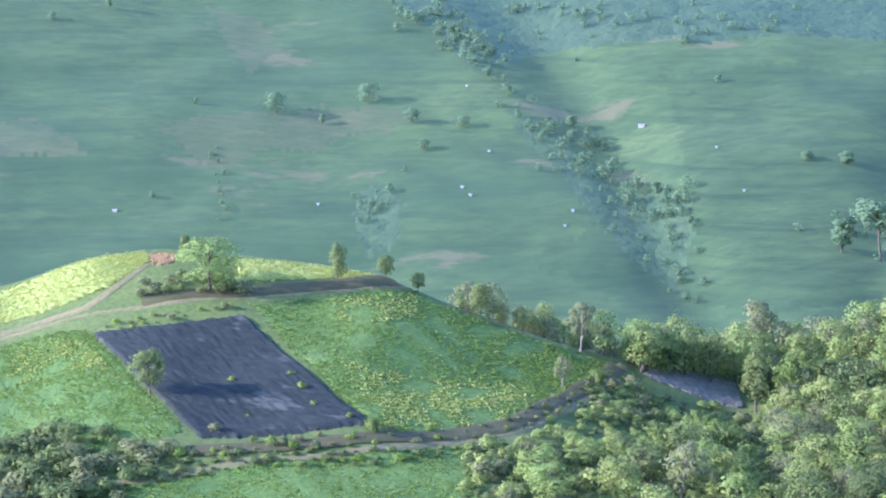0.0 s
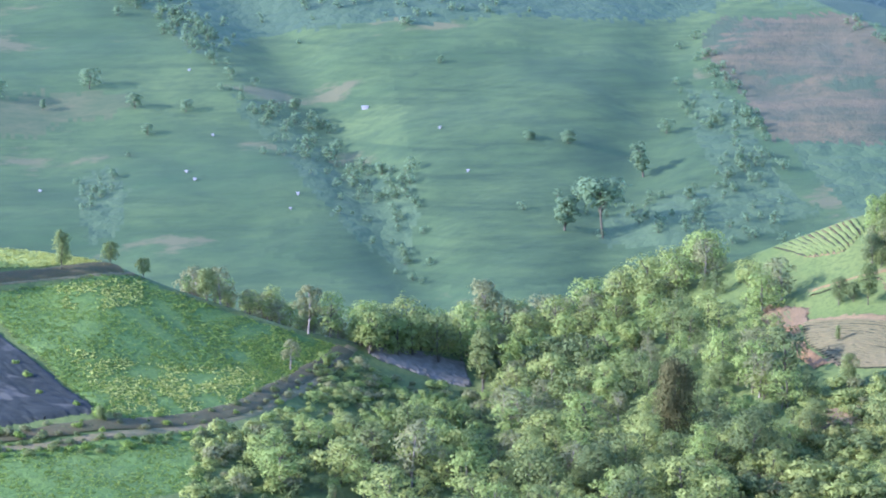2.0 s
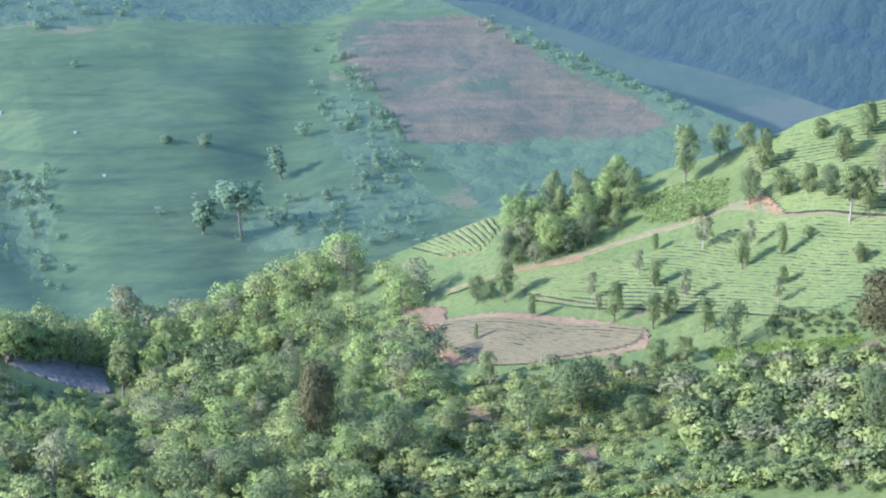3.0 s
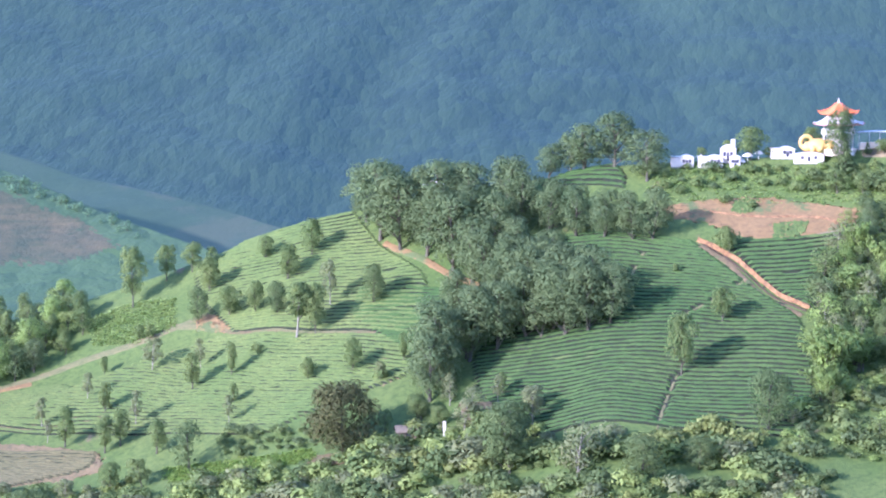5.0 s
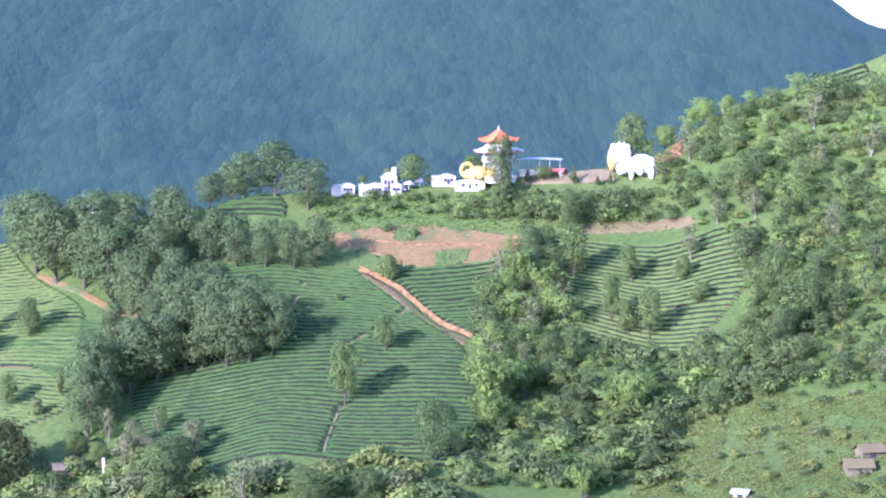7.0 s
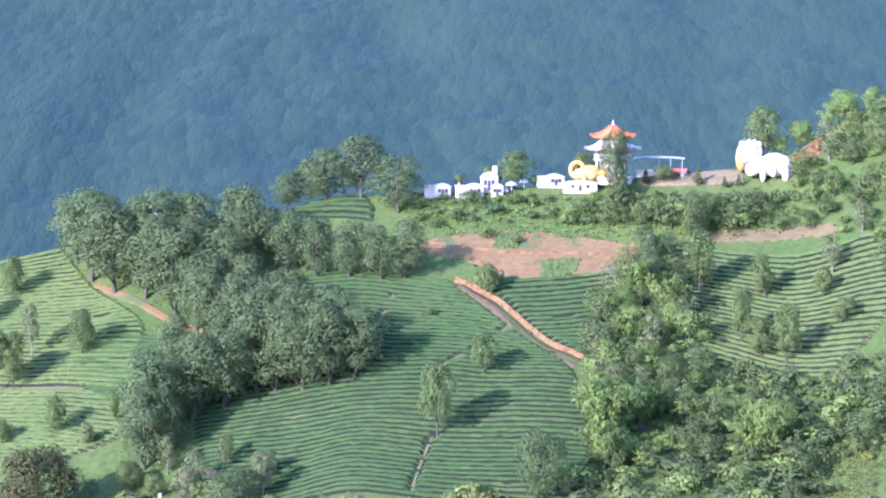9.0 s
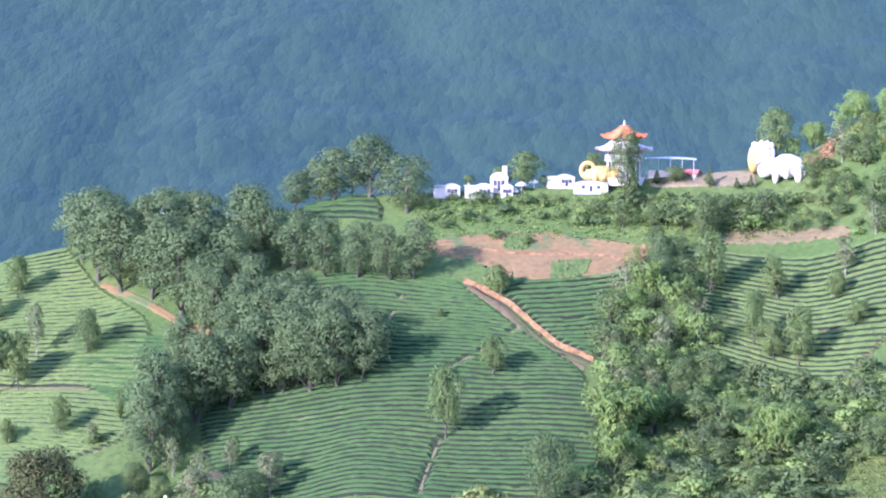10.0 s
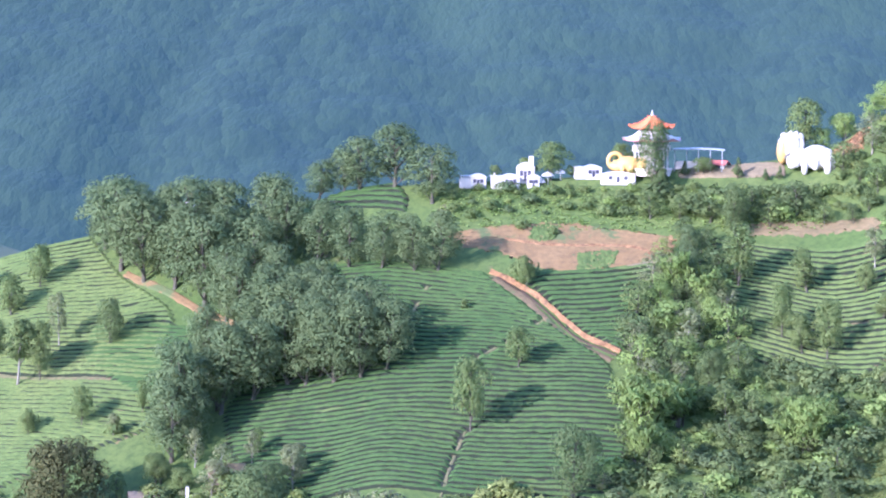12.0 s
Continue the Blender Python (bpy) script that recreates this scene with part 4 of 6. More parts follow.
for x, y, h, wide in [(165.2, 376.3, 6.0, 1.31), (134.3, 379.5, 3.2, 1.01), (142.7, 362.8, 6.0, 0.98), (148.4, 360.3, 5.6, 0.7), (168.6, 340.6, 4.7, 0.74), (130.0, 367.5, 4.8, 1.06), (145.5, 352.8, 3.3, 1.05), (122.0, 363.1, 6.3, 0.98), (126.1, 356.8, 5.6, 1.09), (128.6, 356.6, 5.6, 1.09), (131.7, 349.5, 5.3, 1.21)]:
    plant('column', x, y, h, wide, R, 'trees on the tea hill')
for x, y, h, wide in [(159.5, 360.2, 9.3, 1.03)]:
    plant('tall', x, y, h, wide, R, 'trees on the tea hill')
for x, y, h, wide in [(167.1, 364.0, 7.7, 0.59), (140.1, 373.2, 5.7, 1.08), (146.0, 367.3, 5.2, 0.55), (163.6, 338.7, 3.2, 1.05), (129.4, 373.8, 4.7, 0.67), (132.3, 360.0, 5.9, 0.58), (142.8, 348.0, 4.5, 0.65), (121.2, 371.7, 5.1, 0.77), (120.5, 366.9, 3.8, 0.66)]:
    plant('airy', x, y, h, wide, R, 'trees on the tea hill')
for x, y, h, wide in [(133.5, 340.9, 7.6, 0.86)]:
    plant('forest_dark', x, y, h, wide, R, 'trees on the tea hill')
for x, y, h, wide in [(109.5, 380.9, 6.6, 0.61), (99.4, 354.8, 5.2, 0.72)]:
    plant('round', x, y, h, wide, R, 'trees on the tea hill')
for x, y, h, wide in [(111.6, 372.7, 3.8, 0.83), (102.0, 370.7, 2.7, 0.73)]:
    plant('column', x, y, h, wide, R, 'trees on the tea hill')
for x, y, h, wide in [(105.8, 384.5, 4.6, 0.67), (107.9, 383.5, 3.2, 0.86)]:
    plant('dark', x, y, h, wide, R, 'trees on the tea hill')
for x, y, h, wide in [(195.8, 304.9, 9.3, 0.66)]:
    plant('round', x, y, h, wide, R, 'trees on the tea hill')
for x, y, h, wide in [(208.2, 313.0, 5.4, 0.88), (209.8, 328.4, 1.7, 0.94)]:
    plant('round', x, y, h, wide, R, 'trees on the tea hill')
for x, y, h, wide in [(197.2, 284.6, 8.9, 0.74)]:
    plant('dark', x, y, h, wide, R, 'trees on the tea hill')
for x, y, h, wide in [(193.4, 325.1, 7.9, 0.86), (195.8, 325.1, 5.7, 0.98), (190.5, 326.7, 9.2, 0.78)]:
    plant('grove', x, y, h, wide, R, 'trees of the grove')
for x, y, h, wide in [(242.7, 312.0, 8.7, 1.13), (249.5, 305.8, 6.1, 1.16)]:
    plant('column', x, y, h, wide, R, 'trees on the east terraces')
for x, y, h, wide in [(254.1, 299.2, 4.3, 0.81), (240.0, 299.2, 7.4, 0.58), (239.9, 295.0, 5.5, 0.87), (241.7, 292.2, 7.9, 0.68), (250.9, 292.2, 3.7, 1.05), (219.1, 327.5, 4.6, 0.7)]:
    plant('round', x, y, h, wide, R, 'trees on the east terraces')
for x, y, h, wide in [(258.1, 302.0, 5.8, 0.86)]:
    plant('airy', x, y, h, wide, R, 'trees on the east terraces')
for x, y, h, wide in [(240.2, 318.7, 6.1, 0.81), (234.5, 312.4, 8.0, 0.7)]:
    plant('grove', x, y, h, wide, R, 'trees on the east terraces')
for x, y, h, wide in [(229.9, 312.0, 4.9, 0.78), (228.0, 308.0, 5.2, 0.7), (232.5, 304.6, 6.0, 0.67), (232.7, 296.9, 2.6, 0.66)]:
    plant('bright', x, y, h, wide, R, 'trees on the east terraces')
for x, y, h, wide in [(236.0, 307.9, 6.4, 0.64), (222.9, 299.9, 5.1, 0.87), (225.6, 296.4, 5.1, 0.9), (250.2, 322.2, 7.2, 0.68)]:
    plant('dark', x, y, h, wide, R, 'trees on the east terraces')
for x, y, h, wide in [(221.6, 305.5, 5.7, 0.88), (227.1, 302.0, 7.4, 0.85)]:
    plant('forest_pale', x, y, h, wide, R, 'trees on the east terraces')
for x, y, h, wide in [(228.3, 294.2, 3.6, 0.96)]:
    plant('forest', x, y, h, wide, R, 'trees on the east terraces')
for x, y, h, wide in [(257.3, 280.9, 8.2, 0.57), (254.5, 282.6, 7.4, 0.63), (256.1, 273.3, 8.0, 0.67)]:
    plant('forest', x, y, h, wide, R, 'trees on the upper slope')
for x, y, h, wide in [(250.3, 272.2, 6.4, 0.76)]:
    plant('dark', x, y, h, wide, R, 'trees on the upper slope')
for x, y, h, wide in [(240.9, 273.2, 4.7, 1.0)]:
    plant('forest_dark', x, y, h, wide, R, 'trees on the upper slope')
for x, y, h, wide in [(226.4, 277.6, 7.0, 0.86), (233.0, 281.3, 3.4, 0.89)]:
    plant('bright', x, y, h, wide, R, 'trees in the ravine')
for x, y, h, wide in [(212.0, 283.1, 3.8, 1.05)]:
    plant('forest_sunny', x, y, h, wide, R, 'trees in the ravine')
for x, y, h, wide in [(224.6, 286.2, 4.9, 0.96), (217.9, 271.5, 4.0, 1.11)]:
    plant('forest', x, y, h, wide, R, 'trees in the ravine')
for x, y, h, wide in [(219.5, 284.0, 4.2, 1.15)]:
    plant('forest_dark', x, y, h, wide, R, 'trees in the ravine')
for x, y, h, wide in [(151.0, 325.3, 10.5, 0.92)]:
    plant('oak', x, y, h, wide, R, 'trees on the knoll')
for x, y, h, wide in [(108.8, 338.4, 8.1, 1.35), (139.2, 303.0, 10.0, 0.55), (79.8, 333.0, 8.4, 1.05), (58.7, 332.9, 7.7, 1.03)]:
    plant('dark', x, y, h, wide, R, 'trees on the knoll')
for x, y, h, wide in [(114.0, 328.4, 4.9, 1.07), (122.7, 345.0, 4.3, 0.99), (126.5, 342.1, 4.2, 1.05), (82.6, 366.8, 5.3, 1.21), (66.9, 349.1, 3.3, 1.9), (90.4, 342.1, 5.0, 1.04), (65.3, 328.8, 5.5, 1.04)]:
    plant('round', x, y, h, wide, R, 'trees on the knoll')
for x, y, h, wide in [(115.8, 345.3, 4.2, 1.17)]:
    plant('airy', x, y, h, wide, R, 'trees on the knoll')
for x, y, h, wide in [(99.6, 333.3, 7.3, 0.96), (74.8, 332.4, 4.8, 1.11)]:
    plant('forest', x, y, h, wide, R, 'trees on the knoll')
for x, y, h, wide in [(72.8, 351.5, 11.8, 0.55)]:
    plant('oak', x, y, h, wide, R, 'trees on the knoll')
for x, y, h, wide in [(87.4, 360.6, 6.9, 1.24)]:
    plant('forest_pale', x, y, h, wide, R, 'trees on the knoll')
for x, y, h, wide in [(165.5, 301.4, 9.6, 0.84), (175.3, 282.4, 6.6, 1.02), (183.7, 281.5, 4.7, 1.02)]:
    plant('dark', x, y, h, wide, R, 'trees on the knoll')
for x, y, h, wide in [(173.4, 309.0, 5.9, 0.99), (172.6, 318.0, 4.6, 0.66)]:
    plant('airy', x, y, h, wide, R, 'trees on the knoll')
for x, y, h, wide in [(169.6, 289.9, 7.8, 1.2), (166.0, 315.7, 5.0, 1.09)]:
    plant('forest_pale', x, y, h, wide, R, 'trees on the knoll')
for x, y, h, wide in [(162.9, 324.8, 3.8, 1.15), (164.4, 320.6, 3.3, 1.19)]:
    plant('round', x, y, h, wide, R, 'trees on the knoll')
for x, y, h, wide in [(158.2, 325.7, 3.4, 0.94)]:
    plant('forest', x, y, h, wide, R, 'trees on the knoll')
for x, y, h, wide in [(175.2, 312.1, 4.2, 1.49)]:
    plant('airy', x, y, h, wide, R, 'trees on the knoll')
for x, y, h, wide in [(174.3, 319.7, 3.5, 0.55)]:
    plant('round', x, y, h, wide, R, 'trees on the knoll')
for x, y, h, wide in [(168.0, 324.3, 5.0, 0.78), (168.4, 318.2, 4.9, 0.94)]:
    plant('forest_pale', x, y, h, wide, R, 'trees on the knoll')
for x, y, h, wide in [(163.5, 324.5, 3.9, 0.95), (169.6, 308.7, 5.8, 1.13)]:
    plant('dark', x, y, h, wide, R, 'trees on the knoll')
copse('woodland', 'dense mixed trees filling the ravine', wood([(242.8, 327.3), (245.9, 323.0), (239.6, 309.8), (235.3, 299.6), (228.9, 293.8), (221.9, 293.9), (218.7, 299.0), (219.0, 306.1), (225.8, 312.4), (232.9, 318.4)], 3.0, ['forest', 'forest_dark', 'forest_dark', 'forest_bright', 'forest_pale'], 2.6, 5.2, 16, '', wood_item, wide=1.1))
copse('undergrowth', 'dense dark-green scrub covering the ravine slope', wood([(219.4, 303.9), (222.8, 292.7), (234.6, 294.9), (240.6, 284.6), (251.8, 280.8), (261.8, 276.8), (249.6, 263.9), (229.2, 270.2), (218.4, 260.9), (194.1, 278.9), (208.4, 290.1)], 1.7, ['tree', 'dark', 'grove', 'tree', 'dark', 'bright'], 1.1, 2.9, 35, '', bush_item, wide=1.15))
copse('woodland', 'low trees among the scrub of the ravine', wood([(219.4, 303.9), (222.8, 292.7), (234.6, 294.9), (240.6, 284.6), (251.8, 280.8), (261.8, 276.8), (249.6, 263.9), (229.2, 270.2), (218.4, 260.9), (194.1, 278.9), (208.4, 290.1)], 6.5, ['forest', 'forest_bright', 'forest_dark', 'forest', 'forest_pale'], 2.4, 4.4, 36, '', wood_item, wide=1.15))
copse('woodland', 'green woodland on the upper slope', wood([(272.3, 324.8), (285.6, 323.0), (291.2, 315.3), (295.6, 309.1), (300.4, 302.4), (291.2, 284.0), (264.8, 258.0), (254.5, 252.2), (247.0, 262.3), (242.3, 273.7), (248.0, 281.5), (253.7, 282.9), (257.7, 290.0), (264.7, 296.6), (263.8, 304.9), (268.9, 322.2)], 3.4, ['forest', 'forest_dark', 'forest', 'forest_bright', 'forest_pale', 'forest_dark'], 2.4, 5.2, 17, '', wood_item, wide=1.1))
copse('undergrowth', 'dense green bushes on the upper slope', wood([(272.3, 324.8), (285.6, 323.0), (291.2, 315.3), (295.6, 309.1), (300.4, 302.4), (291.2, 284.0), (264.8, 258.0), (254.5, 252.2), (247.0, 262.3), (242.3, 273.7), (248.0, 281.5), (253.7, 282.9), (257.7, 290.0), (264.7, 296.6), (263.8, 304.9), (268.9, 322.2)], 2.1, ['tree', 'dark', 'tree', 'grass', 'bright'], 1.1, 2.4, 34, '', bush_item, wide=1.15))
copse('undergrowth', 'thick green bushes below the temple terrace', wood([(234.3, 339.3), (241.4, 336.8), (248.1, 333.8), (255.6, 329.2), (262.2, 325.8), (267.8, 319.1), (266.5, 312.1), (263.0, 315.7), (253.9, 323.2), (245.9, 329.5), (236.3, 336.6)], 1.9, ['tree', 'bright', 'tree', 'dark'], 1.3, 2.8, 18, '', bush_item, wide=1.1))
copse('woodland', 'trees and tall bushes under the temple terrace', wood([(240.8, 333.3), (253.7, 326.7), (260.8, 322.9), (266.5, 312.7), (264.8, 310.8), (253.6, 322.8), (245.3, 328.7)], 3.8, ['forest', 'forest_bright', 'forest_dark', 'forest_dark'], 2.8, 4.4, 33, '', wood_item, wide=1.2))
copse('undergrowth', 'scattered bushes on the grass below the houses', wood([(221.4, 353.3), (237.0, 343.1), (234.7, 338.4), (219.5, 347.2)], 2.7, ['tree', 'bright', 'grove'], 1.0, 2.2, 37, '', bush_item, wide=1.1))
copse('undergrowth', 'thick orchard bushes covering the knoll', wood([(123.3, 338.1), (134.7, 336.0), (146.3, 326.0), (155.3, 317.5), (139.2, 283.6), (117.1, 303.1), (118.6, 320.3)], 2.3, ['tree', 'sunny', 'tree', 'dark', 'sunny', 'pale'], 1.6, 3.6, 19, '', bush_item, wide=1.15))
copse('undergrowth', 'mixed bushes and weeds along the knoll', wood([(93.2, 356.1), (111.2, 354.5), (126.0, 345.6), (124.1, 337.8), (117.3, 319.0), (109.7, 328.1), (100.5, 325.2), (95.3, 329.9), (83.7, 319.7), (85.2, 341.6)], 2.7, ['tree', 'sunny', 'grass', 'sunny', 'pale', 'tree'], 1.0, 2.6, 20, '', bush_item, wide=1.1))
copse('undergrowth', 'leafy bushes at the foot of the knoll', wood([(56.5, 341.1), (69.9, 355.5), (79.5, 345.5), (88.8, 339.2), (84.8, 321.1), (91.2, 315.5), (56.2, 334.8)], 2.2, ['tree', 'sunny', 'dark', 'tree', 'pale'], 1.4, 3.2, 43, '', bush_item, wide=1.15))
copse('undergrowth', 'dry bushes and weeds between the knoll huts', wood([(153.1, 322.6), (163.7, 322.0), (171.0, 311.5), (178.4, 292.5), (191.5, 289.9), (195.1, 275.8), (195.0, 269.2), (150.2, 316.7)], 1.9, ['tree', 'grass', 'pale', 'dark', 'sunny', 'tree'], 1.2, 3.6, 44, '', bush_item, wide=1.15))
copse('undergrowth', 'dark hedge along the foot of the tea terraces', wood([(138.7, 342.6), (142.0, 347.2), (145.6, 340.7), (151.4, 335.0), (149.3, 330.6), (144.4, 335.9), (140.5, 337.3)], 1.5, ['dark', 'tree', 'grove'], 1.0, 1.9, 45, '', bush_item, wide=1.1))
sheet('bare_soil', [(147.6, 328.9), (152.2, 325.4), (157.4, 321.9)], [(146.2, 327.7), (149.6, 321.8), (156.4, 320.0)], EARTH, 'bare reddish soil under the large olive tree', n=30, m=14, lift=0.14, seed=61)
sheet('bare_soil', [(91.7, 350.4), (95.8, 349.6), (99.5, 347.6)], [(90.0, 340.6), (93.7, 341.9), (97.8, 341.5)], EARTH, 'bare brown soil between the bushes of the knoll', n=30, m=14, lift=0.14, seed=62)
sheet('bare_soil', [(101.3, 327.7), (104.8, 328.4), (107.6, 327.0)], [(100.1, 321.3), (102.9, 321.1), (106.5, 322.2)], EARTH, 'trodden pale soil on the knoll', n=30, m=14, lift=0.14, seed=63)
sheet('bare_soil', [(79.8, 333.0), (83.5, 334.8), (85.3, 332.3)], [(78.8, 325.6), (80.7, 323.6), (83.2, 324.1)], EARTH, 'dry earth patch among the knoll bushes', n=30, m=14, lift=0.14, seed=64)
for x, y, h in [(41.2, 364.8, 6.7), (42.5, 354.7, 6.5), (39.4, 374.0, 5.1), (41.8, 343.2, 7.1), (75.5, 423.6, 5.9), (73.9, 407.0, 6.6), (76.3, 399.4, 6.5), (81.5, 399.4, 5.6), (61.2, 401.3, 6.5), (59.2, 406.3, 6.1), (67.7, 401.4, 4.6), (211.5, 290.3, 8.9), (217.4, 291.9, 6.9), (216.7, 294.5, 6.3), (214.5, 296.8, 5.2)]:
    bamboo(x, y, h, R)
copse('undergrowth', 'low bushes in the clearing of the knoll', wood([(101.3, 327.7), (111.5, 328.7), (119.9, 323.8), (117.0, 300.8), (95.5, 314.3)], 2.9, ['tree', 'sunny', 'grass', 'dark', 'bright'], 0.8, 2.2, 46, '', bush_item, wide=1.2))
copse('undergrowth', 'leafy thicket on the brow of the knoll', wood([(136.7, 332.4), (148.9, 319.7), (159.6, 305.5), (172.5, 281.6), (197.6, 269.9), (191.9, 262.0), (132.9, 323.3)], 1.9, ['tree', 'sunny', 'dark', 'pale', 'tree'], 1.2, 3.0, 47, '', bush_item, wide=1.15))
plant('grove', 186.0, 328.9, 10.2, 1.05, R, 'trees of the grove')
plant('grove', 188.6, 325.9, 10.4, 1.05, R, 'trees of the grove')
plant('grove', 191.4, 323.8, 10.2, 1.05, R, 'trees of the grove')
plant('grove', 194.4, 322.7, 9.6, 1.05, R, 'trees of the grove')
copse('woodland', 'leafy trees crowding the hill edge', wood([(113.1, 391.6), (120.1, 389.2), (128.8, 390.6), (134.1, 394.6), (137.3, 404.2), (121.0, 407.1), (115.6, 400.3)], 3.0, ['forest', 'forest_dark', 'forest_sunny', 'forest_bright', 'forest_pale'], 2.6, 4.8, 48, '', wood_item, wide=1.0))
sheet('bare_soil', [(150.6, 381.1), (153.0, 380.8), (154.0, 378.1)], [(149.4, 378.1), (151.8, 374.4), (154.2, 371.9)], SOIL, 'slip of raw orange soil beside the track', n=24, m=12, lift=0.16, seed=68)
strip('dirt_track', [(152.7, 374.1), (156.2, 367.2), (161.9, 358.1), (171.0, 348.4)], 1.1, EARTH, 'brown earth track across the tea terraces', seed=31)
sheet('bare_soil', [(94.9, 393.7), (98.9, 392.4), (101.7, 388.6)], [(94.7, 389.9), (97.1, 383.5), (101.0, 382.2)], EARTH, 'trodden reddish soil at the bend of the track', n=24, m=12, lift=0.16, seed=69)
copse('undergrowth', 'low olive bushes scattered over the grassy slope', wood([(230.2, 273.1), (238.2, 271.5), (245.9, 261.2), (256.4, 249.7), (238.7, 232.3), (229.3, 242.3), (221.1, 249.7), (211.6, 260.4)], 3.4, ['grass', 'tree', 'pale', 'dark'], 0.5, 1.3, 51, '', bush_item, wide=1.5))
copse('undergrowth', 'leafy bushes on the slope of the knoll', wood([(88.9, 339.7), (101.9, 329.9), (98.1, 312.4), (83.4, 318.7)], 2.2, ['tree', 'sunny', 'dark', 'tree', 'grass'], 0.9, 2.6, 52, '', bush_item, wide=1.2))
copse('undergrowth', 'thick bushes on the near side of the knoll', wood([(136.1, 318.7), (151.9, 306.1), (175.6, 276.4), (167.2, 263.0), (130.3, 305.3)], 2.0, ['tree', 'sunny', 'dark', 'tree', 'grass', 'pale'], 1.0, 2.8, 53, '', bush_item, wide=1.2))
copse('undergrowth', 'mixed bushes and weeds at the foot of the knoll', wood([(74.4, 326.6), (97.4, 320.5), (120.3, 313.3), (117.5, 291.4), (70.8, 310.7)], 2.6, ['tree', 'sunny', 'dark', 'tree', 'grass', 'pale'], 0.8, 2.2, 54, '', bush_item, wide=1.2))
copse('undergrowth', 'leafy bushes on the sunny side of the knoll', wood([(146.2, 302.0), (159.6, 292.3), (128.5, 235.0), (135.4, 287.5)], 2.2, ['tree', 'sunny', 'dark', 'tree', 'grass', 'pale'], 1.0, 2.6, 55, '', bush_item, wide=1.2))
for x, y, h in [(30.8, 401.3, 4.3), (52.3, 607.5, 7.4), (57.8, 610.4, 7.3), (56.8, 406.1, 5.1), (59.5, 402.1, 5.2), (63.9, 400.4, 4.1), (56.8, 680.0, 9.3), (63.5, 684.3, 10.5), (56.0, 407.2, 4.7), (59.5, 405.2, 3.7)]:
    bamboo(x, y, h, R)
plant('forest_sunny', 43.5, 410.7, 5.4, 0.9, R, 'trees in the valley')
plant('bright', 120.2, 391.3, 7.2, 0.8, R, 'trees on the tea hill')
plant('forest_pale', 32.8, 337.7, 9.5, 1.0, R, 'trees in the valley')
plant('forest', -52.4, 343.5, 4.3, 0.9, R, 'trees on the crop hill')
copse('undergrowth', 'dark weedy hedge below the lower track', wood([(-43.3, 340.6), (-26.2, 341.9), (-6.6, 345.3), (5.4, 352.4), (4.5, 347.6), (-10.5, 340.4), (-29.7, 336.1), (-41.8, 333.7)], 1.7, ['tree', 'dark', 'crop', 'tree'], 0.5, 1.2, 56, '', bush_item, wide=1.3))
copse('undergrowth', 'leafy bushes at the corner of the crop field', wood([(-62.4, 346.4), (-58.4, 351.5), (-52.6, 350.6), (-42.8, 342.4), (-37.2, 334.3), (-43.9, 326.3), (-59.3, 328.4)], 2.0, ['tree', 'dark', 'pale', 'tree'], 0.8, 2.4, 57, '', bush_item, wide=1.2))
copse('undergrowth', 'low bushes round the small netted plot', wood([(23.4, 384.4), (31.0, 391.1), (37.3, 391.2), (46.5, 392.8), (50.2, 390.2), (48.2, 376.8), (31.3, 372.0), (20.1, 371.4)], 1.8, ['tree', 'sunny', 'bright', 'pale'], 0.6, 1.7, 58, '', bush_item, wide=1.2))
copse('undergrowth', 'dark bushes at the field corner', wood([(-62, 344.1), (-55.7, 349.6), (-47.9, 334.1), (-49.3, 322.4), (-58.4, 323.3)], 2.4, ['dark', 'tree', 'pale'], 1.5, 4, 21, "", bush_item, wide=1.0))
copse('undergrowth', 'bushes on the bank of the hilltop track', wood([(-48.3, 389.7), (-40.7, 393.8), (-32.6, 393.2), (-31.4, 389.9), (-47.1, 387)], 2.0, ['tree', 'pale'], 1.0, 2.4, 22, "", bush_item, wide=1.0))
copse('undergrowth', 'weeds along the upper edge of the netted plot', wood([(-50.3, 377.6), (-31.9, 384.4), (-30.2, 385.3), (-52.4, 380.5)], 1.6, ['tree', 'crop', 'pale'], 0.5, 1.2, 23, "", bush_item, wide=1.0))
copse('undergrowth', 'weeds along the lower track', wood([(-40.4, 341.9), (-28.8, 345.2), (-10.7, 349.7), (9.7, 362.8), (26.7, 393.7), (29.4, 394.4), (18.2, 367.7), (7.9, 355.8), (-10.6, 345.3), (-37.7, 338.6)], 1.8, ['tree', 'dark', 'pale', 'crop'], 0.5, 1.3, 24, "", bush_item, wide=1.0))
for x, y, h in [(-38.4, 341.9, 2.6), (-32.3, 348.8, 1.7), (-22.5, 344.9, 1.7), (-48.7, 334.2, 3.4)]:
    shrub('pale', x, y, h, 1.0, R, 'bushes on the crop hill')
for x, y, h in [(-31.1, 363.6, 1.1), (-20.6, 362.3, 1.3), (-22.5, 365.8, 1), (-18.7, 357.7, 1), (-10, 351.2, 2.1), (-24.1, 345.6, 1.6), (-13.3, 353.7, 1.1), (-27.9, 353.7, 0.8)]:
    shrub('crop', x, y, h, 1.0, R, 'bushes on the crop hill')
for x, y, h in [(226.3, 339.9, 2), (229.3, 336.2, 1.6), (219.7, 329.2, 3.6), (156.8, 350.2, 2.4), (153.7, 362.7, 1.8), (164.2, 338.9, 2.5)]:
    shrub('tree', x, y, h, 1.0, R, 'bushes on the tea hill')
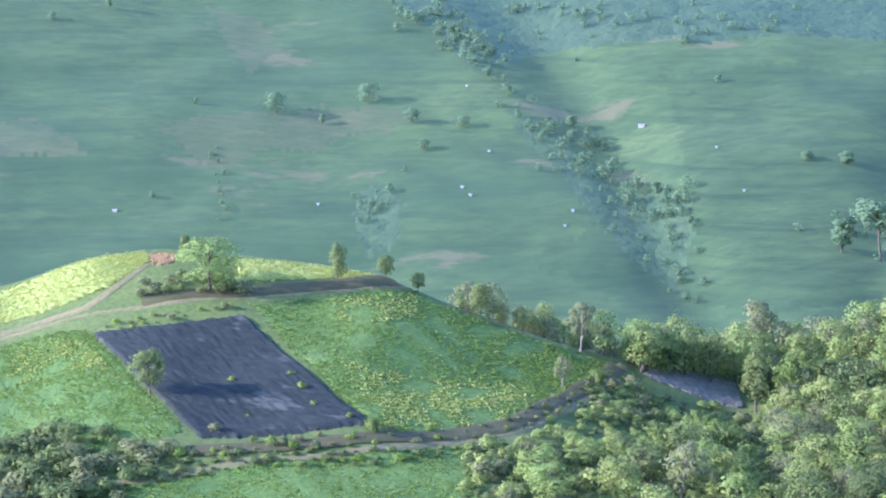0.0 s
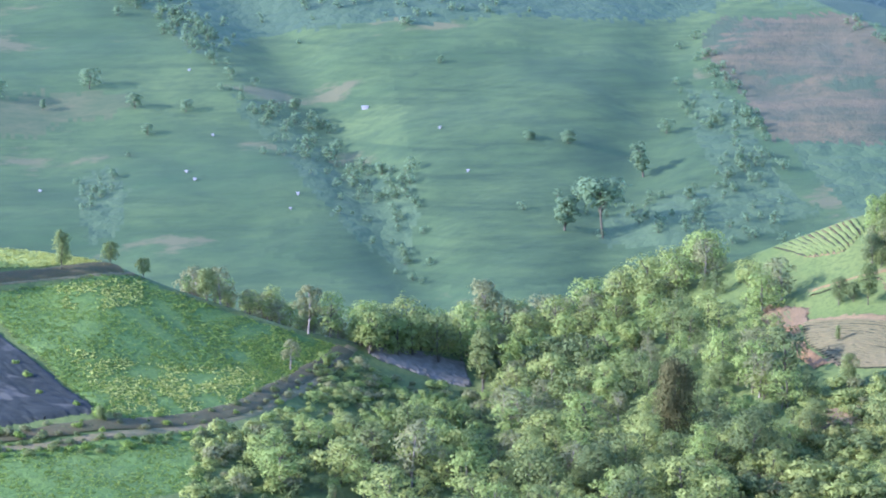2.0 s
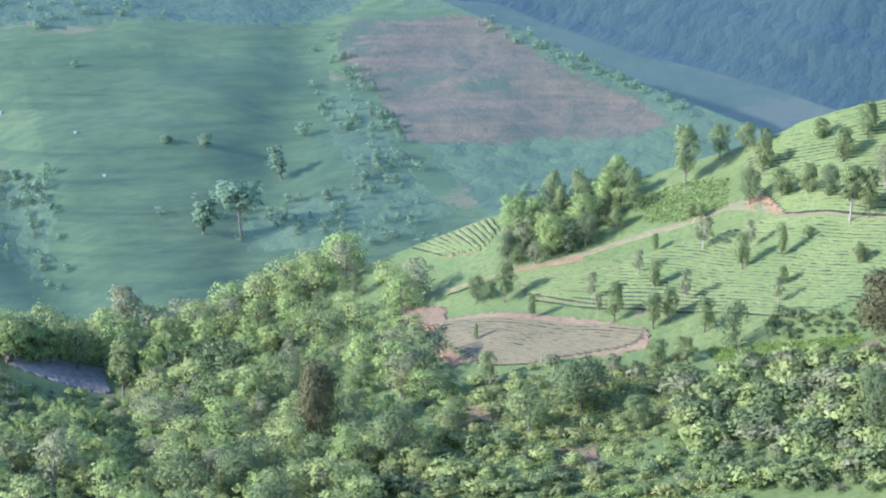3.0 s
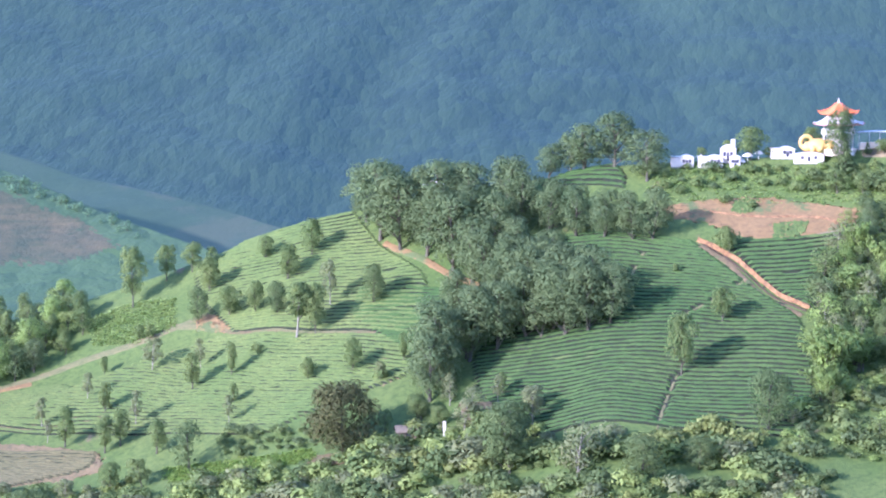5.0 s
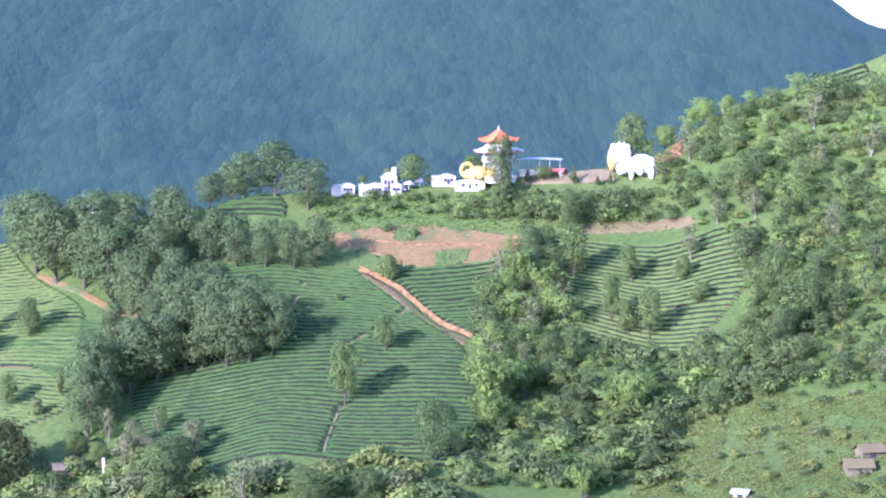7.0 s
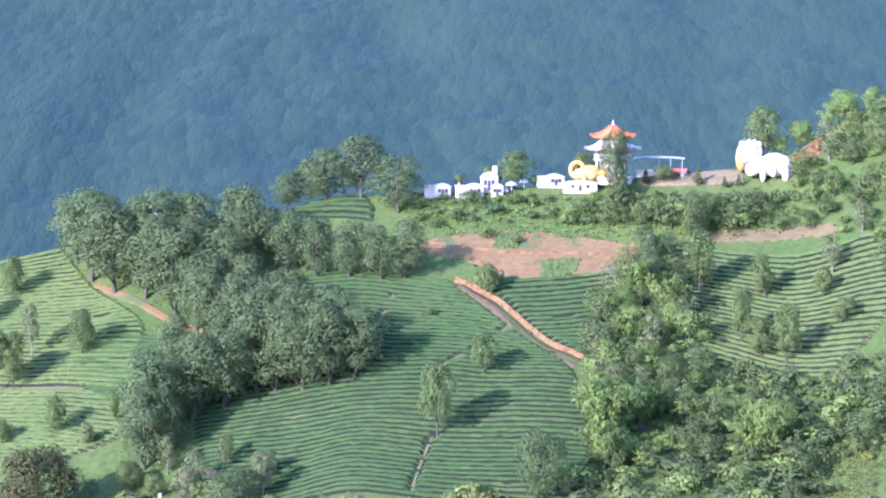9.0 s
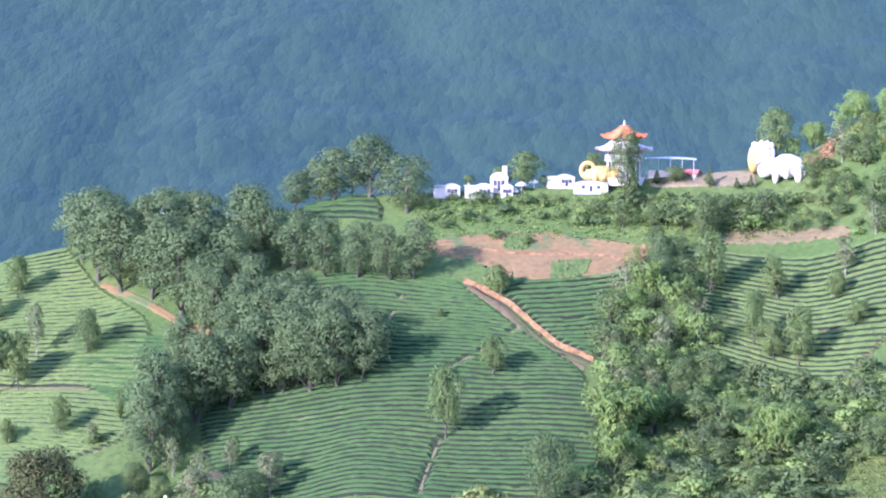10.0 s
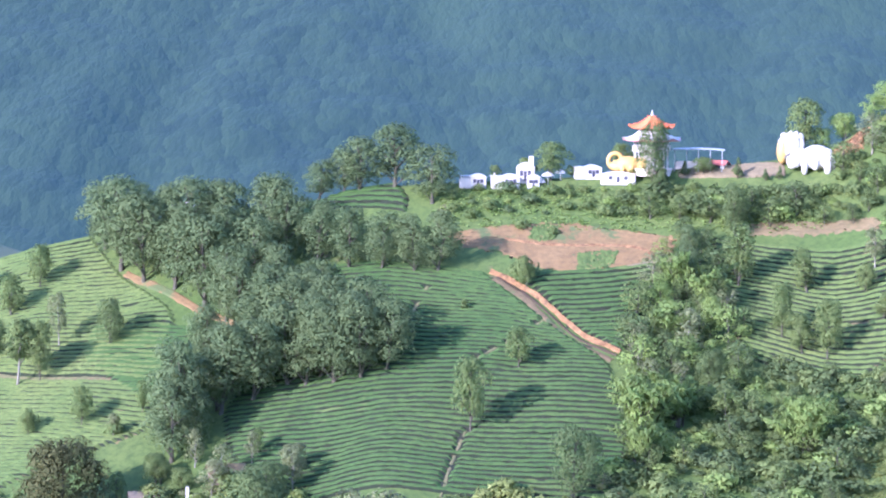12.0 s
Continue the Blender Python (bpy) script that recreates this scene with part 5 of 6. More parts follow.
for x, y, h in [(233.5, 267.4, 1.6), (234.2, 259.8, 1.9), (239.7, 257.7, 1.7), (228.5, 258, 1.7), (233.4, 248.6, 2), (242, 251.1, 1.6), (227.9, 250.5, 1.9), (221.4, 255.7, 1.8)]:
    shrub('grass', x, y, h, 1.0, R, 'bushes on the grassy slope')
for x, y, h in [(32.5, 399.3, 6.3), (37.6, 404.4, 6.9), (59.3, 406.8, 7.4), (29.3, 347, 5.5), (38.9, 354.9, 5.6), (26.5, 353, 4.8), (24.3, 384.7, 3.5)]:
    bamboo(x, y, h, R)
for x, y, h in [(58.2, 402.7, 7.3), (61.3, 404.9, 6.4), (42.2, 362.5, 4.9), (67.2, 394.9, 6.3), (32.2, 362.8, 4.9)]:
    bamboo(x, y, h, R)
for x, y, h in [(213, 291, 8.1), (207.2, 285.7, 7.1), (217.5, 291.5, 7.4), (227.3, 278.7, 7.3), (225, 278.5, 6.4), (234, 313.6, 7.9), (235.9, 310.3, 7), (207.9, 264.5, 6.1), (252.4, 274, 5.9), (226.2, 306, 6.8)]:
    bamboo(x, y, h, R)


# ---- crops, grass and tea ----
def tufts(name, top, bottom, count, size, leaf, label, seed, upright=0.16, clump=0.0):
    """Low leafy growth over a patch between two edges; clump thins it in patches."""
    rng = np.random.default_rng(seed)
    a, b = along(top, 200), along(bottom, 200)
    u, v = rng.integers(0, 200, count), rng.random(count)[:, None]
    q = a[u] * (1 - v) + b[u] * v + rng.normal(0, 0.3, (count, 2))
    if clump:
        keep = np.sin(q[:, 0] * 0.5 + 2 * np.sin(q[:, 1] * 0.23)) * np.sin(q[:, 1] * 0.4 + 1.5 * np.sin(q[:, 0] * 0.31)) + rng.normal(0, 0.3, count) > clump - 0.5
        q = q[keep]
    n = len(q)
    z = height(q[:, 0], q[:, 1])
    c = np.repeat(np.column_stack([q, z + 0.1 + size * 0.35 * rng.random(n)]), 2, axis=0)
    k = len(c)
    ang = rng.random(k) * 6.28
    t = np.stack([np.cos(ang), np.sin(ang), upright * (0.3 + rng.random(k))], -1)
    s = np.stack([-np.sin(ang), np.cos(ang), rng.normal(0, 0.25, k)], -1)
    L = size * (0.55 + 0.9 * rng.random(k))[:, None]
    drop = np.array([0, 0, -1.0]) * L * 0.45
    quads = np.stack([c, c + t * L * 0.55 + s * L * 0.28, c + t * L + drop, c + t * L * 0.55 - s * L * 0.28], 1).reshape(-1, 3)
    ob = mesh_ob(name, quads, np.arange(k * 4).reshape(-1, 4), LEAF[leaf], smooth_faces=False)
    return tagged(ob, label, name, kind="stuff")


def tea_field(left, right, label, material=TEA, gap=1.05, hump=0.5, wide=0.62, seed=0, bow=0.0):
    """Clipped rows, one part each, between a left edge and a right edge."""
    rng = np.random.default_rng(seed)
    size = lambda e: float(np.linalg.norm(np.diff(np.array(e, float), axis=0), axis=1).sum())
    n = max(3, int(max(size(left), size(right)) / gap))
    a, b = along(left, n), along(right, n)
    root = tagged(new("tea_field"), label, "tea field")
    for i in range(n):
        length = float(np.linalg.norm(b[i] - a[i]))
        m = max(4, int(length / 0.8))
        u = np.linspace(0, 1, m)[:, None]
        c = a[i] * (1 - u) + b[i] * u
        d = (b[i] - a[i]) / max(length, 0.1)
        side = np.array([-d[1], d[0]])
        c = c + side * (bow * np.sin(math.pi * u) + 0.30 * np.sin(u * length * 0.07 + i * 0.06 + seed) + 0.03 * rng.normal(0, 1, (m, 1)))
        prof = [(-0.5, -0.15), (-0.48, 0.78), (-0.30, 1.0), (0.30, 1.0), (0.48, 0.78), (0.5, -0.15)]
        verts = []
        vig = 0.85 + 0.3 * np.convolve(rng.random(m + 4), np.ones(5) / 5, mode="valid")
        gone = np.convolve((rng.random(m + 2) < 0.0012).astype(float), np.ones(3), mode="valid") > 0
        vig = np.where(gone, 0.6, vig)
        tall = vig.copy()
        for way in FOOTPATHS:
            tall[np.min(np.linalg.norm(c[:, None] - way[None], axis=2), axis=1) < 0.4] = -0.3
        tall[[0, -1]] = -0.2
        for w, h in prof:
            q = c + side * w * wide * vig[:, None] + rng.normal(0, 0.05, (m, 2))
            verts.append(np.column_stack([q, height(q[:, 0], q[:, 1]) + h * hump * tall + rng.normal(0, 0.03, m)]))
        row = mesh_ob("tea_row", np.stack(verts, 1).reshape(-1, 3), grid_faces(m, len(prof))[:, ::-1], material, root, False)
        # Side faces take the colour with the flank shade painted in.
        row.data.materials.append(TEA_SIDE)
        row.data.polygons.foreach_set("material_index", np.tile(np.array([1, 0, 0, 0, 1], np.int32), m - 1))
    return root


tufts('crops', [(-71.4, 400.2), (-62.4, 401.4), (-55, 400.7), (-48.2, 400.7)], [(-69.5, 388.8), (-60.7, 389.3), (-52.9, 391.3), (-47.2, 398.2)], 6000, 0.3, 'ripe_lit', 'yellowish green leafy crop on the hilltop', 1)
tufts('crops', [(-33.1, 400.3), (-20.4, 400.6), (-12.2, 399.1)], [(-32.6, 393.2), (-20.2, 396.3), (-10.3, 399.2)], 2500, 0.3, 'ripe_lit', 'yellowish green leafy crop above the track', 2)
tufts('crops', [(-30.3, 386.7), (-16.4, 391.8), (-5.8, 398.8), (2.4, 396.7), (15, 395.9), (26.4, 397)], [(-10.9, 354), (-5.1, 351.7), (1.3, 354.9), (8, 360.5), (15, 371.1), (23.5, 386.3)], 17000, 0.36, 'crop', 'fresh green leafy crop with yellowish plants', 3, clump=0.15)
tufts('crops', [(-73.3, 380.4), (-63.1, 381.7), (-54.9, 379.8)], [(-67.6, 340.2), (-56.8, 341.3), (-46, 343), (-36.1, 347.1)], 11000, 0.34, 'crop', 'fresh green leafy crop beside the netting', 4, clump=0.05)
tufts('crops', [(-45.9, 330.5), (-27.5, 338), (-6.6, 345.4), (3.7, 352)], [(-44.6, 320.4), (-26.3, 322.6), (-6.3, 325.7), (5.1, 331.7)], 6000, 0.34, 'crop', 'fresh green leafy crop below the track', 5, clump=0.05)
tufts('grass', [(131.0, 344.6), (139.2, 338.3), (148.5, 330.9)], [(130.1, 339.8), (138.2, 333.6), (147.9, 327.6)], 2500, 0.4, 'crop', 'bright grass strip at the edge of the knoll', 21, clump=0.0)
tufts('grass', [(102.9, 327.8), (111.5, 328.7), (119.9, 323.8)], [(96.6, 315.1), (105.2, 309.7), (116.5, 301.6)], 2600, 0.38, 'grass', 'bright grass in a clearing of the knoll', 22, clump=0.2)
tufts('grass', [(92.7, 354.1), (106.4, 353.1), (126.0, 345.6)], [(86.2, 326.2), (103.4, 329.4), (119.3, 326.8)], 6000, 0.4, 'grass', 'yellowish grass between the knoll bushes', 23, clump=0.0)
tufts('grass', [(230.2, 273.1), (238.2, 271.5), (245.9, 261.2), (256.4, 249.7)], [(211.6, 260.4), (221.1, 249.7), (229.3, 242.3), (238.7, 232.3)], 14000, 0.34, 'grass', 'tall yellow-green grass on the slope', 24, clump=-0.1)
tufts('grass', [(74.6, 327.6), (100.4, 330.8), (123.7, 322.5)], [(71.0, 311.7), (92.4, 303.6), (117.7, 291.9)], 6000, 0.42, 'bright', 'bright sunlit grass between the bushes of the knoll', 26, clump=0.1)
tufts('grass', [(136.1, 318.7), (151.9, 306.1), (175.6, 276.4)], [(130.7, 306.2), (144.2, 290.4), (167.5, 263.5)], 5000, 0.42, 'grass', 'yellowish grass on the near side of the knoll', 27, clump=0.1)
tufts('crops', [(-15.6, 371.2), (-5.4, 370.5), (13.5, 376.9)], [(-8.4, 352.9), (-0.3, 355.8), (8.8, 361.3)], 2600, 0.42, 'ripe_lit', 'yellowing crop plants in the lower field', 28, clump=0.35)
tufts('crops', [(-17.3, 391.0), (-12.0, 392.8), (-4.0, 397.9)], [(-16.1, 384.6), (-10.9, 384.2), (-4.8, 388.3)], 900, 0.42, 'ripe_lit', 'yellowing crop plants below the track', 29, clump=0.35)
tufts('crops', [(-66.2, 379.6), (-60.2, 379.8), (-53.5, 375.2)], [(-65.1, 367.7), (-58.7, 370.2), (-49.6, 365.5)], 1200, 0.4, 'ripe_lit', 'yellowing crop plants near the netting', 30, clump=0.35)
tufts('grass', [(220.5, 355.3), (244.4, 338.6), (268.2, 323.3)], [(217.5, 347.1), (238.9, 330.9), (261.8, 315.4)], 1600, 0.5, 'bright', 'lush grass below the temple', 9)
tufts('grass', [(137.7, 398.7), (145.6, 395.6), (150.9, 390.9)], [(136.3, 389.4), (141, 383.4), (147.5, 382.2)], 1500, 0.5, 'bright', 'bright grass on the hill edge', 10)
sheet('tea_ground', [(197.1, 354.9), (192.3, 346.1), (184.0, 338.3), (176.2, 333.6), (172.3, 324.2), (168.5, 311.0)], [(216.5, 332.9), (217.6, 320.8), (218.7, 307.0), (214.3, 298.3), (209.2, 290.0), (200.5, 280.9)], SHADED_TEA_SOIL, 'greenish brown soil between the tea rows', lift=0.06, seed=51)
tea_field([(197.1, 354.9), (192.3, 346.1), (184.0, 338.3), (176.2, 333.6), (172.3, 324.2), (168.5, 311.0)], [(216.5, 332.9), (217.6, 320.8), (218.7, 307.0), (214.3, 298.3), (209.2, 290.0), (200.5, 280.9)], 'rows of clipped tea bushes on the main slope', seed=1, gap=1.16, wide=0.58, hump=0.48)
sheet('tea_ground', [(219.5, 329.7), (219.8, 324.2), (219, 317.2), (220.7, 311.4)], [(237.8, 320.9), (233, 315.9), (225.1, 310.2), (221.9, 307.9)], SHADED_TEA_SOIL, 'greenish brown soil between the tea rows', lift=0.06, seed=52)
tea_field([(219.5, 329.7), (219.8, 324.2), (219, 317.2), (220.7, 311.4)], [(237.8, 320.9), (233, 315.9), (225.1, 310.2), (221.9, 307.9)], 'rows of clipped tea bushes below the soil terrace', seed=2, gap=1.15, wide=0.56, hump=0.6)
sheet('tea_ground', [(163.9, 393.7), (155.5, 394.7), (153.2, 383.8), (153.6, 372.8)], [(181.2, 383.5), (180.3, 372.3), (181.8, 357.7), (173.7, 344.8)], SHADED_TEA_SOIL, 'greenish brown soil between the tea rows', lift=0.06, seed=53)
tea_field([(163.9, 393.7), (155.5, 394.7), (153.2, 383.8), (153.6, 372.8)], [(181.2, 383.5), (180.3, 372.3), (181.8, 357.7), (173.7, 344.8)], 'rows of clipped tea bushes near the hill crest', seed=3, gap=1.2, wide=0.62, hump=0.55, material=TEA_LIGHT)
sheet('tea_ground', [(151, 373.6), (137.6, 379.3), (119.8, 383.4), (113.7, 378.7)], [(173, 343.5), (168.4, 336.2), (157.5, 338.2), (145.6, 340.6)], PLOUGH, 'greenish brown soil between the tea rows', lift=0.06, seed=54)
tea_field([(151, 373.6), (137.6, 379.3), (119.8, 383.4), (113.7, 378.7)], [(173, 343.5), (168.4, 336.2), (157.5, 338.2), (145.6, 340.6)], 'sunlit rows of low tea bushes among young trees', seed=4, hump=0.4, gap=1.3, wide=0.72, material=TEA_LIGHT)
sheet('tea_ground', [(99.8, 383.9), (98, 375.2), (100, 362.5)], [(125, 357.1), (123.8, 353.7), (107.3, 357)], PLOUGH, 'greenish brown soil between the tea rows', lift=0.06, seed=55)
tea_field([(99.8, 383.9), (98, 375.2), (100, 362.5)], [(125, 357.1), (123.8, 353.7), (107.3, 357)], 'furrowed brown plot with low dry rows', seed=5, hump=0.35, wide=0.7, material=TEA_DRY, gap=1.0)
sheet('tea_ground', [(102.7, 392.2), (113.2, 388.9), (112.8, 381)], [(112.2, 388.6), (130.3, 381.9), (125.2, 369.5)], PLOUGH, 'greenish brown soil between the tea rows', lift=0.06, seed=56)
tea_field([(102.7, 392.2), (113.2, 388.9), (112.8, 381)], [(112.2, 388.6), (130.3, 381.9), (125.2, 369.5)], 'rows of low tea bushes above the ploughed plot', seed=6, material=TEA_LIGHT, hump=0.4, wide=0.7)
sheet('tea_ground', [(103, 416.5), (109.5, 414.3), (115, 412.4)], [(106.4, 406.3), (111.1, 402.1), (115.1, 405.5)], PLOUGH, 'greenish brown soil between the tea rows', lift=0.06, seed=57)
tea_field([(103, 416.5), (109.5, 414.3), (115, 412.4)], [(106.4, 406.3), (111.1, 402.1), (115.1, 405.5)], 'rows of clipped tea bushes on the hill shoulder', seed=7, material=TEA_LIGHT, hump=0.4, wide=0.7)
sheet('tea_ground', [(246.5, 323.1), (241.3, 315.2), (237.0, 306.5), (233.5, 299.7)], [(269.1, 298.1), (262.3, 290.0), (252.6, 286.4), (241.5, 284.6)], PLOUGH, 'greenish brown soil between the tea rows', lift=0.06, seed=58)
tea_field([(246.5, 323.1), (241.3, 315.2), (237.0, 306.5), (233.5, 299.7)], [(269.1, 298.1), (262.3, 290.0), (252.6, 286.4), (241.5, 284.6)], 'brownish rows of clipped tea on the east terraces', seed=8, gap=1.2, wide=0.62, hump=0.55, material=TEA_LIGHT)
sheet('tea_ground', [(211.3, 364.4), (209, 366.2), (206.9, 365.9)], [(218, 359), (217.8, 355.9), (216.1, 353.3)], SHADED_TEA_SOIL, 'greenish brown soil between the tea rows', lift=0.06, seed=59)
tea_field([(211.3, 364.4), (209, 366.2), (206.9, 365.9)], [(218, 359), (217.8, 355.9), (216.1, 353.3)], 'rows of tea on the rounded shoulder', seed=9)
sheet('tea_ground', [(295.7, 316), (293.8, 315.3)], [(303.6, 310.6), (302.5, 308)], SHADED_TEA_SOIL, 'greenish brown soil between the tea rows', lift=0.06, seed=60)
tea_field([(295.7, 316), (293.8, 315.3)], [(303.6, 310.6), (302.5, 308)], 'rows of tea on the upper crest', seed=10)
sheet('tea_ground', [(172.1, 364.9), (167.5, 359.3), (169.7, 343.5)], [(183.6, 351.5), (177.4, 343.3), (172.7, 339.9)], SHADED_TEA_SOIL, 'greenish brown soil between the tea rows', lift=0.06, seed=61)
tea_field([(172.1, 364.9), (167.5, 359.3), (169.7, 343.5)], [(183.6, 351.5), (177.4, 343.3), (172.7, 339.9)], 'rows of tea beside the grove', seed=11)


# ---- temple terrace and buildings ----
def part(name, bm, material, parent, label=""):
    me = bpy.data.meshes.new(name)
    bmesh.ops.recalc_face_normals(bm, faces=bm.faces[:])
    bm.to_mesh(me)
    bm.free()
    me.materials.append(material)
    ob = new(name, me)
    ob.parent = parent
    return tagged(ob, label)


def box(bm, x0, x1, y0, y1, z0, z1, bevel=0.0):
    g = bmesh.ops.create_cube(bm, size=1.0, matrix=Matrix.LocRotScale(((x0 + x1) / 2, (y0 + y1) / 2, (z0 + z1) / 2), None, (x1 - x0, y1 - y0, z1 - z0)))
    if bevel:
        edges = list({e for v in g["verts"] for e in v.link_edges})
        bmesh.ops.bevel(bm, geom=edges, offset=bevel, segments=2, affect="EDGES")
    return bm


def lathe(bm, profile, sides=16, centre=(0, 0), turn=0.0):
    """A turned solid from (radius, height) pairs."""
    rings = []
    for r, z in profile:
        rings.append([bm.verts.new((centre[0] + r * math.cos(turn + 2 * math.pi * k / sides), centre[1] + r * math.sin(turn + 2 * math.pi * k / sides), z)) for k in range(sides)])
    for p, q in zip(rings, rings[1:]):
        for k in range(sides):
            bm.faces.new((p[k], p[(k + 1) % sides], q[(k + 1) % sides], q[k]))
    bm.faces.new(rings[0][::-1])
    bm.faces.new(rings[-1])
    return bm


def blob(bm, centre, radii, turn=0.0, seg=16):
    bmesh.ops.create_uvsphere(bm, u_segments=seg, v_segments=seg * 2 // 3, radius=1.0, matrix=Matrix.LocRotScale(centre, Euler((0, turn, 0)), radii))
    return bm


def plain(name, colour, rough=0.6, vary=0.12):
    dim = tuple(c * (1 - vary) for c in colour)
    return surface(name, colour, tuple(c * (1 - vary / 2) for c in colour), dim, 0.6, 4.0, rough, 0.15, 0.02)


WHITE = plain("white_paint", (0.47, 0.44, 0.36))
CREAM = plain("cream_paint", (0.72, 0.62, 0.45))
GOLD = plain("golden_paint", (0.50, 0.32, 0.085), 0.45)
TILE = plain("orange_tiles", (0.72, 0.20, 0.06), 0.45, 0.25)
PINK = plain("faded_red_trim", (0.62, 0.33, 0.28), 0.5)
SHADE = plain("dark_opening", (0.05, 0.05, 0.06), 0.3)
SHEETING = plain("roof_sheeting", (0.30, 0.31, 0.28), 0.5)
RUST = plain("rusty_roofing", (0.18, 0.142, 0.062), 0.7, 0.4)
TIMBER = plain("weathered_timber", (0.18, 0.148, 0.088), 0.8, 0.3)
TAN = plain("red_wall_paint", (0.45, 0.14, 0.10), 0.6)


def stand(name, label, category, x, y, turn, group="", sink=0.1):
    root = tagged(new(name), label, category, group)
    root.matrix_basis = pose(x, y, float(height(x, y)) - sink, 0, 0, turn)
    return root


def curled_roof(bm, r, z0, rise, sides=6, lift=0.35, thick=0.14, inner=0.0):
    """A tiled roof of six swept sides with upturned corners."""
    n, rows = sides * 6, 7
    rings = []
    for j in range(rows + 1):
        v = j / rows
        ring = []
        for k in range(n):
            a = 2 * math.pi * k / n
            corner = abs(math.cos(sides * a / 2)) ** 6
            flat = math.cos(math.pi / sides) / math.cos((a % (2 * math.pi / sides)) - math.pi / sides)
            rad = inner + (r - inner) * (1 - v) * (flat * 0.92 + 0.08) * (1 + 0.08 * corner * (1 - v))
            z = z0 + rise * (v ** 1.5) + lift * corner * (1 - v) ** 3
            ring.append(bm.verts.new((rad * math.cos(a), rad * math.sin(a), z)))
        rings.append(ring)
    low = [bm.verts.new((p.co.x * 0.98, p.co.y * 0.98, p.co.z - thick)) for p in rings[0]]
    rings.insert(0, low)
    for p, q in zip(rings, rings[1:]):
        for k in range(n):
            bm.faces.new((p[k], p[(k + 1) % n], q[(k + 1) % n], q[k]))
    bm.faces.new(low[::-1])
    return bm


def pavilion(x, y, turn):
    root = stand("pagoda", "white two-tiered pavilion with swept orange tile roofs", "pagoda", x, y, turn)
    part("plinth", lathe(bmesh.new(), [(3.3, -0.5), (3.3, 0.5), (3.1, 0.55)], 6), CREAM, root)
    part("steps", box(box(bmesh.new(), -0.9, 0.9, -4.0, -3.0, -0.4, 0.2), -0.9, 0.9, -3.6, -2.8, 0.2, 0.4), CREAM, root)
    part("core", lathe(bmesh.new(), [(1.5, 0.5), (1.5, 3.0)], 6), WHITE, root)
    for k in range(6):
        a = math.pi / 3 * k
        part("column", lathe(bmesh.new(), [(0.22, 0.5), (0.17, 0.7), (0.17, 4.2), (0.24, 4.4)], 8, (2.45 * math.cos(a), 2.45 * math.sin(a))), WHITE, root)
    part("gallery", lathe(bmesh.new(), [(2.5, 2.9), (2.95, 3.0), (2.95, 3.15), (2.5, 3.2)], 6), WHITE, root)
    for k in range(6):
        a, b = math.pi / 3 * k, math.pi / 3 * (k + 1)
        p, q = Vector((2.85 * math.cos(a), 2.85 * math.sin(a), 0)), Vector((2.85 * math.cos(b), 2.85 * math.sin(b), 0))
        bm = bmesh.new()
        for z in (3.35, 3.8):
            box(bm, -0.5 * (q - p).length, 0.5 * (q - p).length, -0.04, 0.04, z, z + 0.09)
        for i in range(9):
            s = (i / 8 - 0.5) * (q - p).length
            box(bm, s - 0.03, s + 0.03, -0.03, 0.03, 3.15, 3.8)
        bm.transform(Matrix.Translation((p + q) / 2) @ Matrix.Rotation(math.atan2(q.y - p.y, q.x - p.x), 4, "Z"))
        part("railing", bm, WHITE, root)
    part("beam", lathe(bmesh.new(), [(2.75, 4.35), (2.85, 4.4), (2.85, 4.62), (2.6, 4.7)], 6), PINK, root)
    low = part("lower_roof", curled_roof(bmesh.new(), 4.2, 4.75, 1.15, inner=2.0), WHITE, root, "pale lower roof with upturned corners")
    part("eaves", curled_roof(bmesh.new(), 4.3, 4.62, 0.25, inner=3.3, thick=0.1), PINK, low, "faded red eaves board")
    part("upper_storey", lathe(bmesh.new(), [(1.9, 5.5), (1.9, 6.35), (2.1, 6.4)], 6), WHITE, root)
    for k in range(6):
        a = math.pi / 3 * k + math.pi / 6
        bm = box(bmesh.new(), -0.45, 0.45, -0.03, 0.03, 5.75, 6.2)
        bm.transform(Matrix.Rotation(a, 4, "Z") @ Matrix.Translation((1.66, 0, 0)) @ Matrix.Rotation(math.pi / 2, 4, "Z"))
        part("window", bm, SHADE, root)
    top = part("upper_roof", curled_roof(bmesh.new(), 3.3, 6.4, 1.9, inner=0.15, lift=0.4), TILE, root, "orange glazed tile roof with swept sides")
    for k in range(6):
        a = math.pi / 3 * k
        bm = bmesh.new()
        for i in range(8):
            v0, v1 = i / 8, (i + 1) / 8
            for v in (v0,):
                rad = 0.15 + 3.15 * (1 - v) * 1.02
                z = 6.5 + 1.9 * v ** 1.5 + 0.4 * (1 - v) ** 3
                blob(bm, (rad * math.cos(a), rad * math.sin(a), z), (0.26, 0.26, 0.08), 0, 6)
        part("ridge", bm, TILE, top)
    part("finial", lathe(bmesh.new(), [(0.26, 8.2), (0.16, 8.35), (0.20, 8.5), (0.08, 8.7), (0.03, 9.0)], 10), WHITE, root)
    return root


